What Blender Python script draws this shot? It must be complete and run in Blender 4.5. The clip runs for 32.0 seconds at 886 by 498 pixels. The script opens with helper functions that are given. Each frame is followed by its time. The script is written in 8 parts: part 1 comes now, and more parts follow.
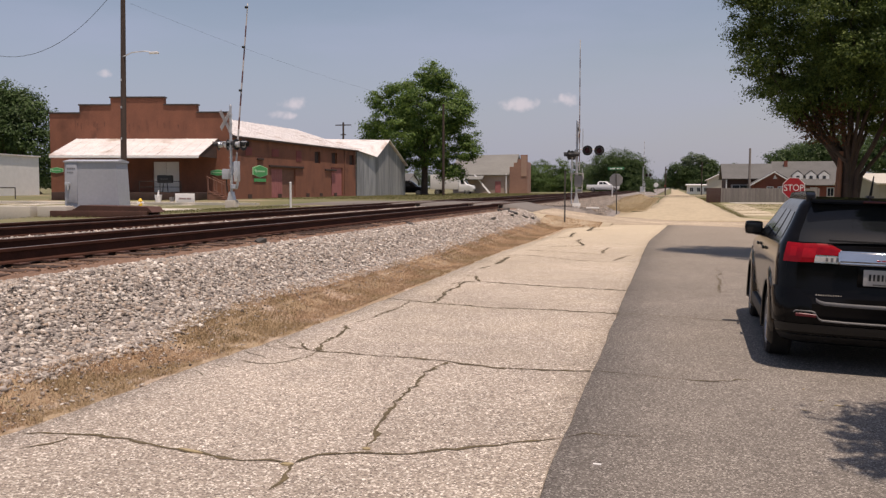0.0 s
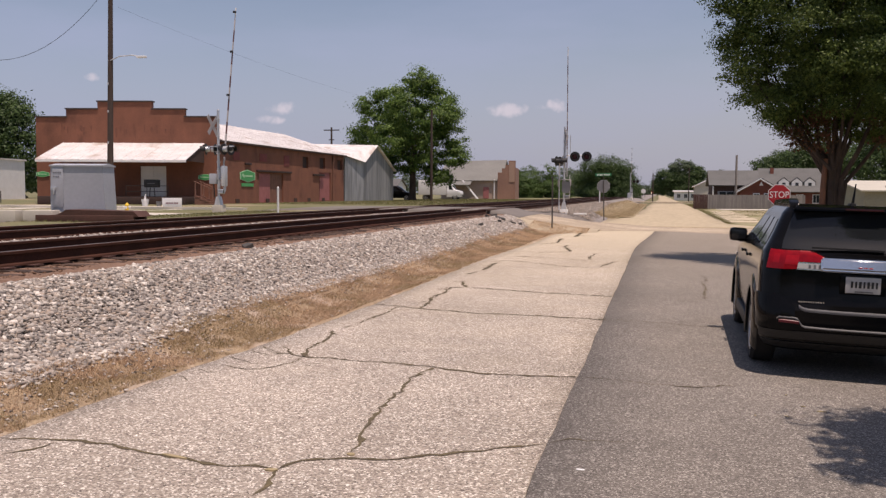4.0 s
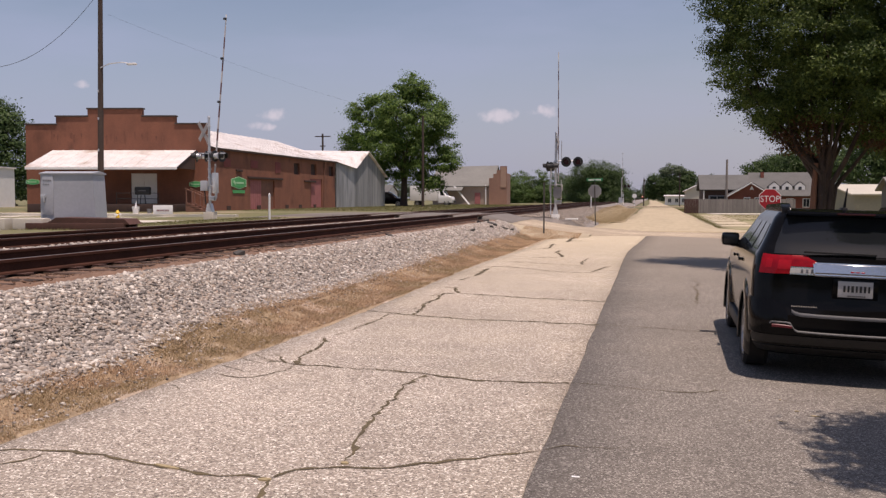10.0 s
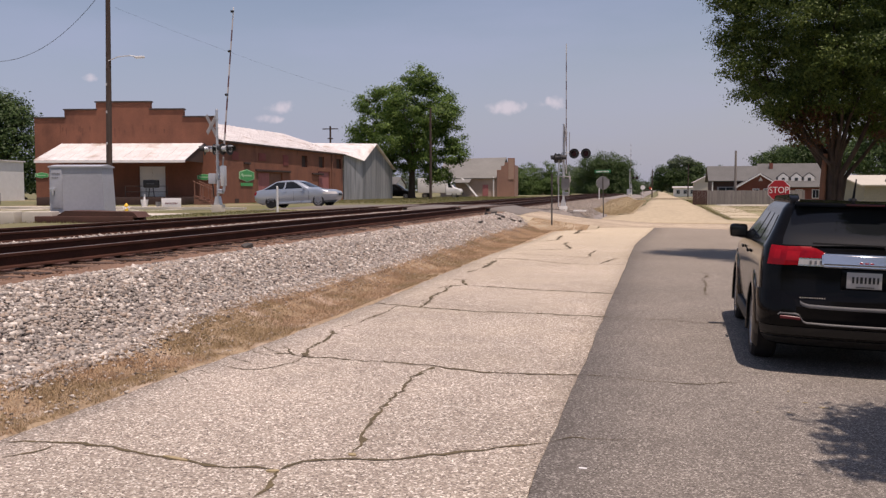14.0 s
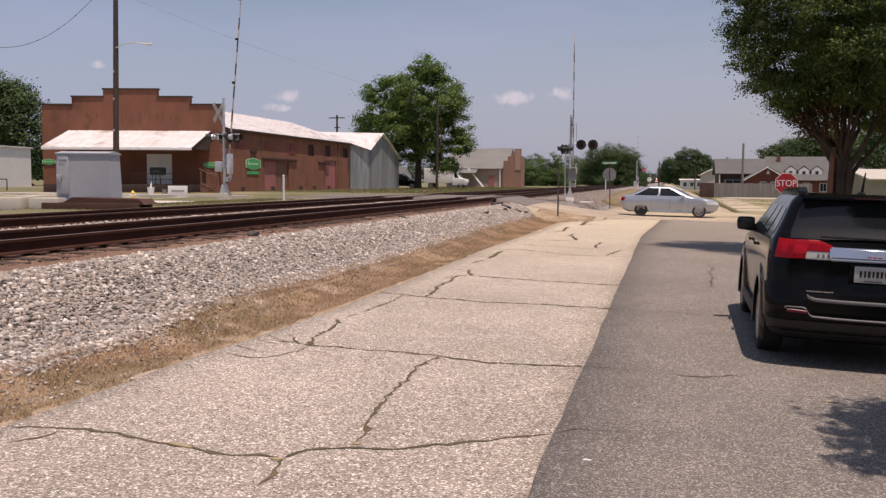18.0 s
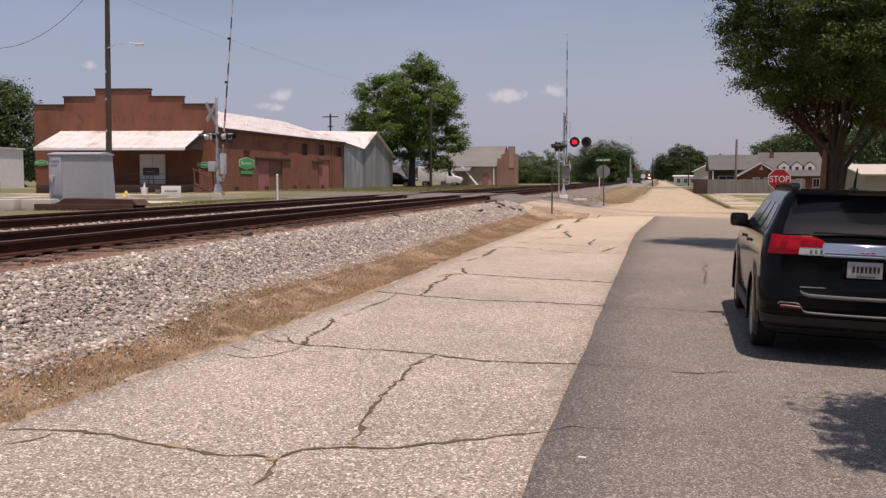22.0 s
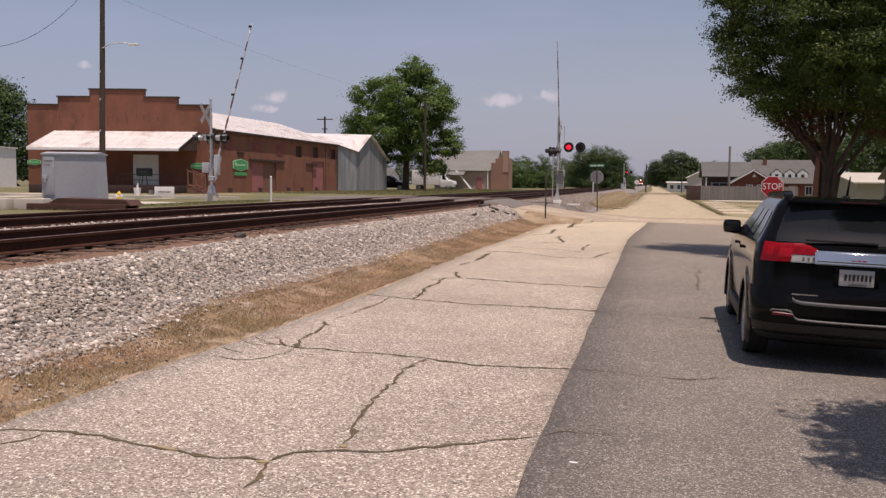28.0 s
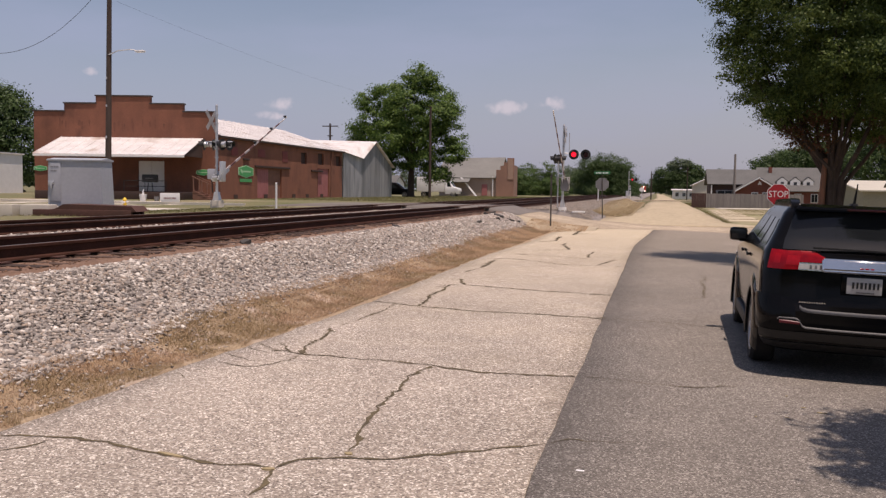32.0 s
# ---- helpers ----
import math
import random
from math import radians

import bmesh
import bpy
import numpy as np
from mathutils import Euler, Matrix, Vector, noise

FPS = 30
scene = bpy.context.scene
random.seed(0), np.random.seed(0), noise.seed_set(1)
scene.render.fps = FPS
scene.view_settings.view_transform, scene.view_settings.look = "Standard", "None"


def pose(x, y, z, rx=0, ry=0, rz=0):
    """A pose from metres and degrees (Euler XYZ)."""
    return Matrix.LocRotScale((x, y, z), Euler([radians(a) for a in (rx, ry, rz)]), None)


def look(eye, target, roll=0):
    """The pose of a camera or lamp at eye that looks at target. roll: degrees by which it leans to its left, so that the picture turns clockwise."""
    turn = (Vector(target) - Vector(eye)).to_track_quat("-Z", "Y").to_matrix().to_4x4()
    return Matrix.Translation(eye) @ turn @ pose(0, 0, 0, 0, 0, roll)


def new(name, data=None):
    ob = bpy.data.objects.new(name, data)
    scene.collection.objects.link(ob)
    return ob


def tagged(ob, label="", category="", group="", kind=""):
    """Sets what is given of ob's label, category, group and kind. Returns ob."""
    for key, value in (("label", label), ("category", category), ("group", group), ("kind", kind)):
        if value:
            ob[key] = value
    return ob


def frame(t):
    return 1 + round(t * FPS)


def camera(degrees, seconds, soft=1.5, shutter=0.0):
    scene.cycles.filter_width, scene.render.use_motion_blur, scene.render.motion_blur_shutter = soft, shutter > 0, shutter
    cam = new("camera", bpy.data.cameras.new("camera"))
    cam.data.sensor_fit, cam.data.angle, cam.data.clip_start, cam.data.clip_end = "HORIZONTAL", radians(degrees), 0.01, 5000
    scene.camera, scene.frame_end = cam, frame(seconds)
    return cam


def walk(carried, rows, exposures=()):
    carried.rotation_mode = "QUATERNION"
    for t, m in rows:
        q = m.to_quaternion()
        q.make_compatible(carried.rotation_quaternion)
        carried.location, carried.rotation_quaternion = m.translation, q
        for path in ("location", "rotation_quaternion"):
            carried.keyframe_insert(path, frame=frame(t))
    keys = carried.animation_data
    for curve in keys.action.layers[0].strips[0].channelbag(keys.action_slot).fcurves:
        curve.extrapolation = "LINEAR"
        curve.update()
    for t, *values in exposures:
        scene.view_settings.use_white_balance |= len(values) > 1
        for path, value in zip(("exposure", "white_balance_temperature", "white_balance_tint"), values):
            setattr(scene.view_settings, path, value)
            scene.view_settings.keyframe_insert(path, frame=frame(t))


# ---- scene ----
cam = camera(52.8, 32.0, soft=1.35)
EYES = (
    (0, -0.022, 0.002, 1.740, 86.023, -0.137, 14.316), (0.5, -0.020, 0.001, 1.742, 86.121, -0.452, 14.562), (1, -0.017, 0.000, 1.742, 86.314, -0.228, 14.618),
    (1.5, -0.012, -0.002, 1.742, 86.310, -0.598, 14.201), (2, -0.007, -0.005, 1.743, 86.236, -0.399, 13.720), (2.5, -0.001, -0.010, 1.744, 86.125, -0.673, 13.983),
    (3, 0.003, -0.014, 1.746, 86.122, -0.260, 13.993), (3.5, 0.005, -0.017, 1.747, 86.211, -0.350, 13.692), (5.5, -0.007, -0.000, 1.744, 86.692, -0.309, 13.383),
    (6, -0.010, 0.004, 1.745, 86.472, -0.363, 13.445), (6.5, -0.014, 0.009, 1.745, 86.348, -0.289, 13.350), (7, -0.016, 0.010, 1.746, 86.551, -0.236, 13.254),
    (7.5, -0.013, 0.005, 1.747, 86.650, -0.470, 13.172), (8, -0.011, -0.000, 1.747, 86.587, -0.547, 13.135), (8.5, -0.010, -0.005, 1.748, 86.507, -0.519, 13.278),
    (9, -0.009, -0.005, 1.751, 86.458, -0.205, 13.215), (9.5, -0.009, -0.001, 1.753, 86.635, -0.189, 13.069), (10, -0.010, 0.003, 1.754, 86.738, -0.068, 13.017),
    (10.5, -0.009, 0.003, 1.753, 86.710, -0.216, 13.032), (11, -0.008, 0.002, 1.754, 86.689, -0.173, 13.044), (11.5, -0.005, -0.001, 1.754, 86.757, -0.137, 13.120),
    (12, -0.003, -0.001, 1.752, 86.740, -0.076, 13.230), (12.5, -0.001, -0.000, 1.751, 86.414, 0.089, 13.331), (13, -0.001, 0.001, 1.751, 86.320, -0.001, 13.447),
    (13.5, -0.002, 0.002, 1.752, 86.278, 0.154, 13.505), (14, -0.003, 0.004, 1.753, 86.237, 0.105, 13.520), (14.5, -0.005, 0.005, 1.754, 86.239, -0.077, 13.552),
    (16.5, -0.010, 0.018, 1.748, 86.155, -0.132, 13.673), (17, -0.011, 0.020, 1.746, 86.059, -0.304, 13.750), (17.5, -0.012, 0.021, 1.747, 85.745, -0.466, 13.891),
    (18, -0.011, 0.021, 1.749, 85.607, -0.422, 13.918), (18.5, -0.010, 0.022, 1.751, 85.534, -0.352, 13.723), (19, -0.009, 0.024, 1.750, 85.486, -0.206, 13.650),
    (19.5, -0.007, 0.024, 1.749, 85.449, -0.228, 13.642), (20, -0.005, 0.021, 1.750, 85.486, -0.137, 13.625), (20.5, -0.004, 0.020, 1.750, 85.497, -0.116, 13.590),
    (21, -0.005, 0.021, 1.751, 85.496, -0.146, 13.607), (21.5, -0.005, 0.022, 1.753, 85.511, -0.231, 13.587), (22, -0.005, 0.023, 1.753, 85.491, -0.012, 13.532),
    (22.5, -0.005, 0.022, 1.753, 85.488, -0.051, 13.512), (23, -0.004, 0.019, 1.753, 85.575, -0.170, 13.483), (23.5, -0.005, 0.018, 1.753, 85.730, -0.150, 13.435),
    (24, -0.007, 0.021, 1.753, 85.830, -0.063, 13.393), (24.5, -0.009, 0.025, 1.752, 85.836, -0.268, 13.442), (25, -0.009, 0.026, 1.753, 85.846, -0.369, 13.421),
    (25.5, -0.008, 0.025, 1.753, 85.841, -0.285, 13.387), (27.5, -0.008, 0.023, 1.755, 85.714, -0.448, 13.186), (28, -0.008, 0.023, 1.754, 85.731, -0.632, 13.141),
    (28.5, -0.007, 0.023, 1.755, 85.799, -0.641, 13.079), (29, -0.007, 0.023, 1.755, 85.835, -0.573, 13.023), (29.5, -0.008, 0.026, 1.754, 85.787, -0.715, 13.006),
    (30, -0.011, 0.030, 1.752, 85.822, -0.880, 12.991), (30.5, -0.016, 0.035, 1.752, 85.887, -0.838, 12.996), (31, -0.019, 0.036, 1.752, 86.374, -0.898, 13.476),
    (31.5, -0.021, 0.035, 1.752, 86.375, -0.928, 13.632), (32, -0.022, 0.035, 1.751, 86.175, -0.764, 13.453),
)
walk(cam, [(t, pose(*p)) for t, *p in EYES], [(0, 0.0, 7450, 20), (1.8, 0.0, 7420, 20.5), (3.2, 0.0, 7290, 22.5), (6.0, 0.0, 7230, 23.5), (14, 0.0, 7230, 23.5), (18, 0.0, 7270, 23.5), (22, -0.04, 7280, 23.5), (28, -0.08, 7290, 23.5), (32, -0.08, 7290, 23.5)])

# ---- light ----
SUN_TO = Vector((0.19, -0.17, 1.0)).normalized()
sun = new("sun", bpy.data.lights.new("sun", "SUN"))
sun.data.energy, sun.data.angle, sun.data.color = 4.2, radians(0.55), (1.0, 0.95, 0.88)
sun.matrix_world = look((0, 0, 60), Vector((0, 0, 60)) - SUN_TO)


CLOUDS = ((-0.413, 0.0901, 0.019, 0.0076), (-0.1664, 0.0913, 0.0215, 0.0089), (-0.1136, 0.0945, 0.019, 0.0082), (-0.4296, 0.0783, 0.019, 0.0051), (-0.6074, 0.1157, 0.0089, 0.0051))   # azimuth, height, half width, half height


def make_world():
    w = bpy.data.worlds.new("sky")
    w.use_nodes = True
    nt = w.node_tree
    nt.nodes.clear()
    L = nt.links.new
    out, bg = nt.nodes.new("ShaderNodeOutputWorld"), nt.nodes.new("ShaderNodeBackground")
    sky = nt.nodes.new("ShaderNodeTexSky")
    sky.sky_type, sky.sun_disc = "NISHITA", False
    sky.sun_elevation, sky.sun_rotation = math.asin(SUN_TO.z), math.atan2(SUN_TO.x, SUN_TO.y)
    sky.air_density, sky.dust_density, sky.ozone_density = 1.0, 1.0, 1.0
    tc = nt.nodes.new("ShaderNodeTexCoord")
    # thin veil of high cloud
    mp = nt.nodes.new("ShaderNodeMapping")
    mp.inputs["Scale"].default_value = (2.2, 2.2, 9.0)
    n1 = nt.nodes.new("ShaderNodeTexNoise")
    n1.inputs["Scale"].default_value, n1.inputs["Detail"].default_value = 1.6, 6
    L(tc.outputs["Generated"], mp.inputs["Vector"])
    L(mp.outputs["Vector"], n1.inputs["Vector"])
    r1 = nt.nodes.new("ShaderNodeMapRange")
    r1.inputs["From Min"].default_value, r1.inputs["From Max"].default_value = 0.45, 0.75
    r1.inputs["To Max"].default_value = 0.35
    L(n1.outputs["Fac"], r1.inputs["Value"])
    mix = nt.nodes.new("ShaderNodeMix")
    mix.data_type = "RGBA"
    mix.inputs["B"].default_value = (4.1, 4.9, 7.3, 1)
    L(r1.outputs["Result"], mix.inputs["Factor"])
    L(sky.outputs["Color"], mix.inputs["A"])
    # pale haze low down, and a few small fair-weather clouds
    sep = nt.nodes.new("ShaderNodeSeparateXYZ")
    L(tc.outputs["Generated"], sep.inputs[0])
    hz = nt.nodes.new("ShaderNodeMapRange")
    hz.interpolation_type = "SMOOTHSTEP"
    hz.inputs["From Min"].default_value, hz.inputs["From Max"].default_value = 0.26, -0.02
    hz.inputs["To Max"].default_value = 0.85
    L(sep.outputs["Z"], hz.inputs["Value"])
    mh = nt.nodes.new("ShaderNodeMix")
    mh.data_type = "RGBA"
    # the haze is bluer away from the sun's side
    hx = nt.nodes.new("ShaderNodeMapRange")
    hx.interpolation_type = "SMOOTHSTEP"
    hx.inputs["From Min"].default_value, hx.inputs["From Max"].default_value = -0.7, 0.3
    L(sep.outputs["X"], hx.inputs["Value"])
    hc = nt.nodes.new("ShaderNodeMix")
    hc.data_type = "RGBA"
    hc.inputs["A"].default_value, hc.inputs["B"].default_value = (2.95, 3.72, 5.75, 1), (3.4, 3.85, 4.95, 1)
    L(hx.outputs["Result"], hc.inputs["Factor"])
    L(hc.outputs["Result"], mh.inputs["B"])
    L(hz.outputs["Result"], mh.inputs["Factor"])
    L(mix.outputs["Result"], mh.inputs["A"])
    wob = nt.nodes.new("ShaderNodeTexNoise")
    wob.inputs["Scale"].default_value, wob.inputs["Detail"].default_value = 60, 6
    L(tc.outputs["Generated"], wob.inputs["Vector"])
    col = mh.outputs["Result"]
    for az, el, cw, ch in CLOUDS:
        d = Vector((math.sin(az) * math.cos(el), math.cos(az) * math.cos(el), math.sin(el)))
        side, up = Vector((math.cos(az), -math.sin(az), 0)), Vector((-math.sin(az) * math.sin(el), -math.cos(az) * math.sin(el), math.cos(el)))
        terms = []
        for axis, size in ((side, cw), (up, ch)):
            dot = nt.nodes.new("ShaderNodeVectorMath")
            dot.operation = "DOT_PRODUCT"
            dot.inputs[1].default_value = axis / size
            L(tc.outputs["Generated"], dot.inputs[0])
            sq = nt.nodes.new("ShaderNodeMath")
            sq.operation = "MULTIPLY_ADD"
            sq.inputs[1].default_value, sq.inputs[2].default_value = 1.0, -d.dot(axis / size)
            L(dot.outputs["Value"], sq.inputs[0])
            pw = nt.nodes.new("ShaderNodeMath")
            pw.operation = "MULTIPLY"
            L(sq.outputs[0], pw.inputs[0])
            L(sq.outputs[0], pw.inputs[1])
            terms.append(pw)
        add = nt.nodes.new("ShaderNodeMath")
        L(terms[0].outputs[0], add.inputs[0])
        L(terms[1].outputs[0], add.inputs[1])
        nz = nt.nodes.new("ShaderNodeMath")
        nz.operation = "MULTIPLY_ADD"
        nz.inputs[1].default_value = 4.2
        L(wob.outputs["Fac"], nz.inputs[0])
        L(add.outputs[0], nz.inputs[2])
        rg = nt.nodes.new("ShaderNodeMapRange")
        rg.interpolation_type = "SMOOTHSTEP"
        rg.inputs["From Min"].default_value, rg.inputs["From Max"].default_value = 3.1, 1.7
        rg.inputs["To Max"].default_value = 0.6
        L(nz.outputs[0], rg.inputs["Value"])
        mc = nt.nodes.new("ShaderNodeMix")
        mc.data_type = "RGBA"
        mc.inputs["B"].default_value = (7.0, 7.0, 7.9, 1)
        L(rg.outputs["Result"], mc.inputs["Factor"])
        L(col, mc.inputs["A"])
        col = mc.outputs["Result"]
    L(col, bg.inputs["Color"])
    bg.inputs["Strength"].default_value = 0.1
    L(bg.outputs["Background"], out.inputs["Surface"])
    scene.world = w


make_world()

# ---- materials ----
MATS = {}


def mat(name, a, b=None, rough=0.8, metal=0.0, scale=3.0, fine=40.0, bump=0.2, dist=0.01, spec=0.5,
        vary=0.0, third=None, spots=0.0, glow=0.0, coat=0.0, wave=None, trans=0.0, lo=0.35, hi=0.65, stretch=(1, 1, 1)):
    """Two colours mixed by coarse and fine noise, with bump; third: stain colour in spots."""
    m = bpy.data.materials.new(name)
    m.use_nodes = True
    nt = m.node_tree
    N, L = nt.nodes.new, nt.links.new
    p = nt.nodes["Principled BSDF"]
    p.inputs["Roughness"].default_value, p.inputs["Metallic"].default_value = rough, metal
    p.inputs["Specular IOR Level"].default_value = spec
    p.inputs["Coat Weight"].default_value = coat
    b = b or tuple(c * 0.8 for c in a)
    geo = N("ShaderNodeNewGeometry")
    mp = N("ShaderNodeMapping")
    mp.inputs["Scale"].default_value = stretch
    L(geo.outputs["Position"], mp.inputs["Vector"])
    n1, n2 = N("ShaderNodeTexNoise"), N("ShaderNodeTexNoise")
    for n, s, d in ((n1, scale, 5), (n2, fine, 4)):
        n.inputs["Scale"].default_value, n.inputs["Detail"].default_value = s, d
        L(mp.outputs["Vector"], n.inputs["Vector"])
    add = N("ShaderNodeMath")
    add.operation = "ADD"
    L(n1.outputs["Fac"], add.inputs[0])
    L(n2.outputs["Fac"], add.inputs[1])
    rng = N("ShaderNodeMapRange")
    rng.inputs["From Min"].default_value, rng.inputs["From Max"].default_value = 2 * lo, 2 * hi
    L(add.outputs["Value"], rng.inputs["Value"])
    mix = N("ShaderNodeMix")
    mix.data_type = "RGBA"
    mix.inputs["A"].default_value, mix.inputs["B"].default_value = (*a, 1), (*b, 1)
    L(rng.outputs["Result"], mix.inputs["Factor"])
    col = mix.outputs["Result"]
    if third:
        n3 = N("ShaderNodeTexNoise")
        n3.inputs["Scale"].default_value, n3.inputs["Detail"].default_value = scale * 0.45, 7
        L(mp.outputs["Vector"], n3.inputs["Vector"])
        r3 = N("ShaderNodeMapRange")
        r3.inputs["From Min"].default_value, r3.inputs["From Max"].default_value = 0.62 - spots, 0.72 - spots * 0.6
        L(n3.outputs["Fac"], r3.inputs["Value"])
        m3 = N("ShaderNodeMix")
        m3.data_type = "RGBA"
        m3.inputs["B"].default_value = (*third, 1)
        L(col, m3.inputs["A"])
        L(r3.outputs["Result"], m3.inputs["Factor"])
        col = m3.outputs["Result"]
    if vary:
        info = N("ShaderNodeObjectInfo")
        hsv = N("ShaderNodeHueSaturation")
        rv = N("ShaderNodeMapRange")
        rv.inputs["To Min"].default_value, rv.inputs["To Max"].default_value = 1 - vary, 1 + vary
        L(info.outputs["Random"], rv.inputs["Value"])
        L(rv.outputs["Result"], hsv.inputs["Value"])
        L(col, hsv.inputs["Color"])
        col = hsv.outputs["Color"]
    L(col, p.inputs["Base Color"])
    h = n2.outputs["Fac"]
    if wave:
        axis, per, depth = wave
        wv = N("ShaderNodeTexWave")
        wv.bands_direction = axis
        wv.inputs["Scale"].default_value = 2 * math.pi / (20 * per)
        tc = N("ShaderNodeTexCoord")
        L(tc.outputs["Object"], wv.inputs["Vector"])
        h = wv.outputs["Fac"]
        dist = depth
    if bump:
        bp = N("ShaderNodeBump")
        bp.inputs["Strength"].default_value, bp.inputs["Distance"].default_value = bump, dist
        L(h, bp.inputs["Height"])
        L(bp.outputs["Normal"], p.inputs["Normal"])
    if glow:
        p.inputs["Emission Color"].default_value = (*a, 1)
        p.inputs["Emission Strength"].default_value = glow
    if trans:
        out = nt.nodes["Material Output"]
        tr, ms = N("ShaderNodeBsdfTranslucent"), N("ShaderNodeMixShader")
        L(col, tr.inputs["Color"])
        ms.inputs[0].default_value = trans
        L(p.outputs[0], ms.inputs[1])
        L(tr.outputs[0], ms.inputs[2])
        L(ms.outputs[0], out.inputs["Surface"])
    MATS[name] = m
    return m


def leaf_mat(name, a, b, trans=0.35):
    """Leaves: colour differs from leaf to leaf, light comes through."""
    m = mat(name, a, b, rough=0.55, scale=0.5, fine=3.0, bump=0, trans=trans, spec=0.3)
    nt = m.node_tree
    geo = next(n for n in nt.nodes if n.type == "NEW_GEOMETRY")
    rng = next(n for n in nt.nodes if n.type == "MAP_RANGE")
    add = nt.nodes.new("ShaderNodeMath")
    add.operation = "MULTIPLY_ADD"
    add.inputs[1].default_value, add.inputs[2].default_value = 0.9, -0.45
    nt.links.new(geo.outputs["Random Per Island"], add.inputs[0])
    add2 = nt.nodes.new("ShaderNodeMath")
    nt.links.new(add.outputs[0], add2.inputs[0])
    nt.links.new(rng.inputs["Value"].links[0].from_socket, add2.inputs[1])
    nt.links.new(add2.outputs[0], rng.inputs["Value"])
    return m


def stone_mat(name, cols, rough=0.9):
    """Loose stones or blades, each with its own colour."""
    m = bpy.data.materials.new(name)
    m.use_nodes = True
    nt = m.node_tree
    p = nt.nodes["Principled BSDF"]
    p.inputs["Roughness"].default_value = rough
    p.inputs["Specular IOR Level"].default_value = 0.25
    geo, ramp = nt.nodes.new("ShaderNodeNewGeometry"), nt.nodes.new("ShaderNodeValToRGB")
    ramp.color_ramp.interpolation = "LINEAR"
    el = ramp.color_ramp.elements
    el[0].color, el[1].color = (*cols[0], 1), (*cols[-1], 1)
    for i, c in enumerate(cols[1:-1], 1):
        el.new(i / (len(cols) - 1)).color = (*c, 1)
    nt.links.new(geo.outputs["Random Per Island"], ramp.inputs["Fac"])
    nt.links.new(ramp.outputs["Color"], p.inputs["Base Color"])
    MATS[name] = m
    return m


def aggregate_mat(name, cols, cell, rough=0.92, bump=0.5, stain=(0.8, 1.12), grain=0.1, dust=None):
    """Cast or rolled surface in which single small stones show; broad stains over it."""
    m = bpy.data.materials.new(name)
    m.use_nodes = True
    nt = m.node_tree
    N, L = nt.nodes.new, nt.links.new
    p = nt.nodes["Principled BSDF"]
    p.inputs["Roughness"].default_value, p.inputs["Specular IOR Level"].default_value = rough, 0.3
    geo = N("ShaderNodeNewGeometry")
    vo = N("ShaderNodeTexVoronoi")
    vo.inputs["Scale"].default_value, vo.inputs["Randomness"].default_value = 1 / cell, 1.0
    L(geo.outputs["Position"], vo.inputs["Vector"])
    sep = N("ShaderNodeSeparateColor")
    L(vo.outputs["Color"], sep.inputs[0])
    ramp = N("ShaderNodeValToRGB")
    el = ramp.color_ramp.elements
    el[0].color, el[1].color = (*cols[0], 1), (*cols[-1], 1)
    for i, c in enumerate(cols[1:-1], 1):
        el.new(i / (len(cols) - 1)).color = (*c, 1)
    L(sep.outputs[0], ramp.inputs["Fac"])
    col = ramp.outputs["Color"]
    for sc, lo, hi in ((0.35, *stain), (2.3, 0.93, 1.07), (14.0, 1 - grain, 1 + grain)):
        n = N("ShaderNodeTexNoise")
        n.inputs["Scale"].default_value, n.inputs["Detail"].default_value = sc, 6
        L(geo.outputs["Position"], n.inputs["Vector"])
        r = N("ShaderNodeMapRange")
        r.inputs["From Min"].default_value, r.inputs["From Max"].default_value = 0.3, 0.7
        r.inputs["To Min"].default_value, r.inputs["To Max"].default_value = lo, hi
        L(n.outputs["Fac"], r.inputs["Value"])
        v = N("ShaderNodeVectorMath")
        v.operation = "SCALE"
        L(col, v.inputs[0])
        L(r.outputs["Result"], v.inputs["Scale"])
        col = v.outputs["Vector"]
    if dust:
        # the dust colour mixed in unevenly along y, stronger towards the crossing
        sx = N("ShaderNodeSeparateXYZ")
        L(geo.outputs["Position"], sx.inputs[0])
        nz = N("ShaderNodeTexNoise")
        nz.inputs["Scale"].default_value, nz.inputs["Detail"].default_value = 0.9, 6
        L(geo.outputs["Position"], nz.inputs["Vector"])
        sm = N("ShaderNodeMath")
        sm.operation = "MULTIPLY_ADD"
        sm.inputs[1].default_value = 14.0
        L(nz.outputs["Fac"], sm.inputs[0])
        L(sx.outputs["Y"], sm.inputs[2])
        rg = N("ShaderNodeMapRange")
        rg.inputs["From Min"].default_value, rg.inputs["From Max"].default_value = 15.0, 46.0
        rg.inputs["To Max"].default_value = dust[1]
        L(sm.outputs[0], rg.inputs["Value"])
        md = N("ShaderNodeMix")
        md.data_type = "RGBA"
        md.inputs["B"].default_value = (*dust[0], 1)
        L(rg.outputs["Result"], md.inputs["Factor"])
        L(col, md.inputs["A"])
        col = md.outputs["Result"]
    L(col, p.inputs["Base Color"])
    bp = N("ShaderNodeBump")
    bp.inputs["Strength"].default_value, bp.inputs["Distance"].default_value = bump, cell * 0.25
    L(sep.outputs[1], bp.inputs["Height"])
    L(bp.outputs["Normal"], p.inputs["Normal"])
    MATS[name] = m
    return m


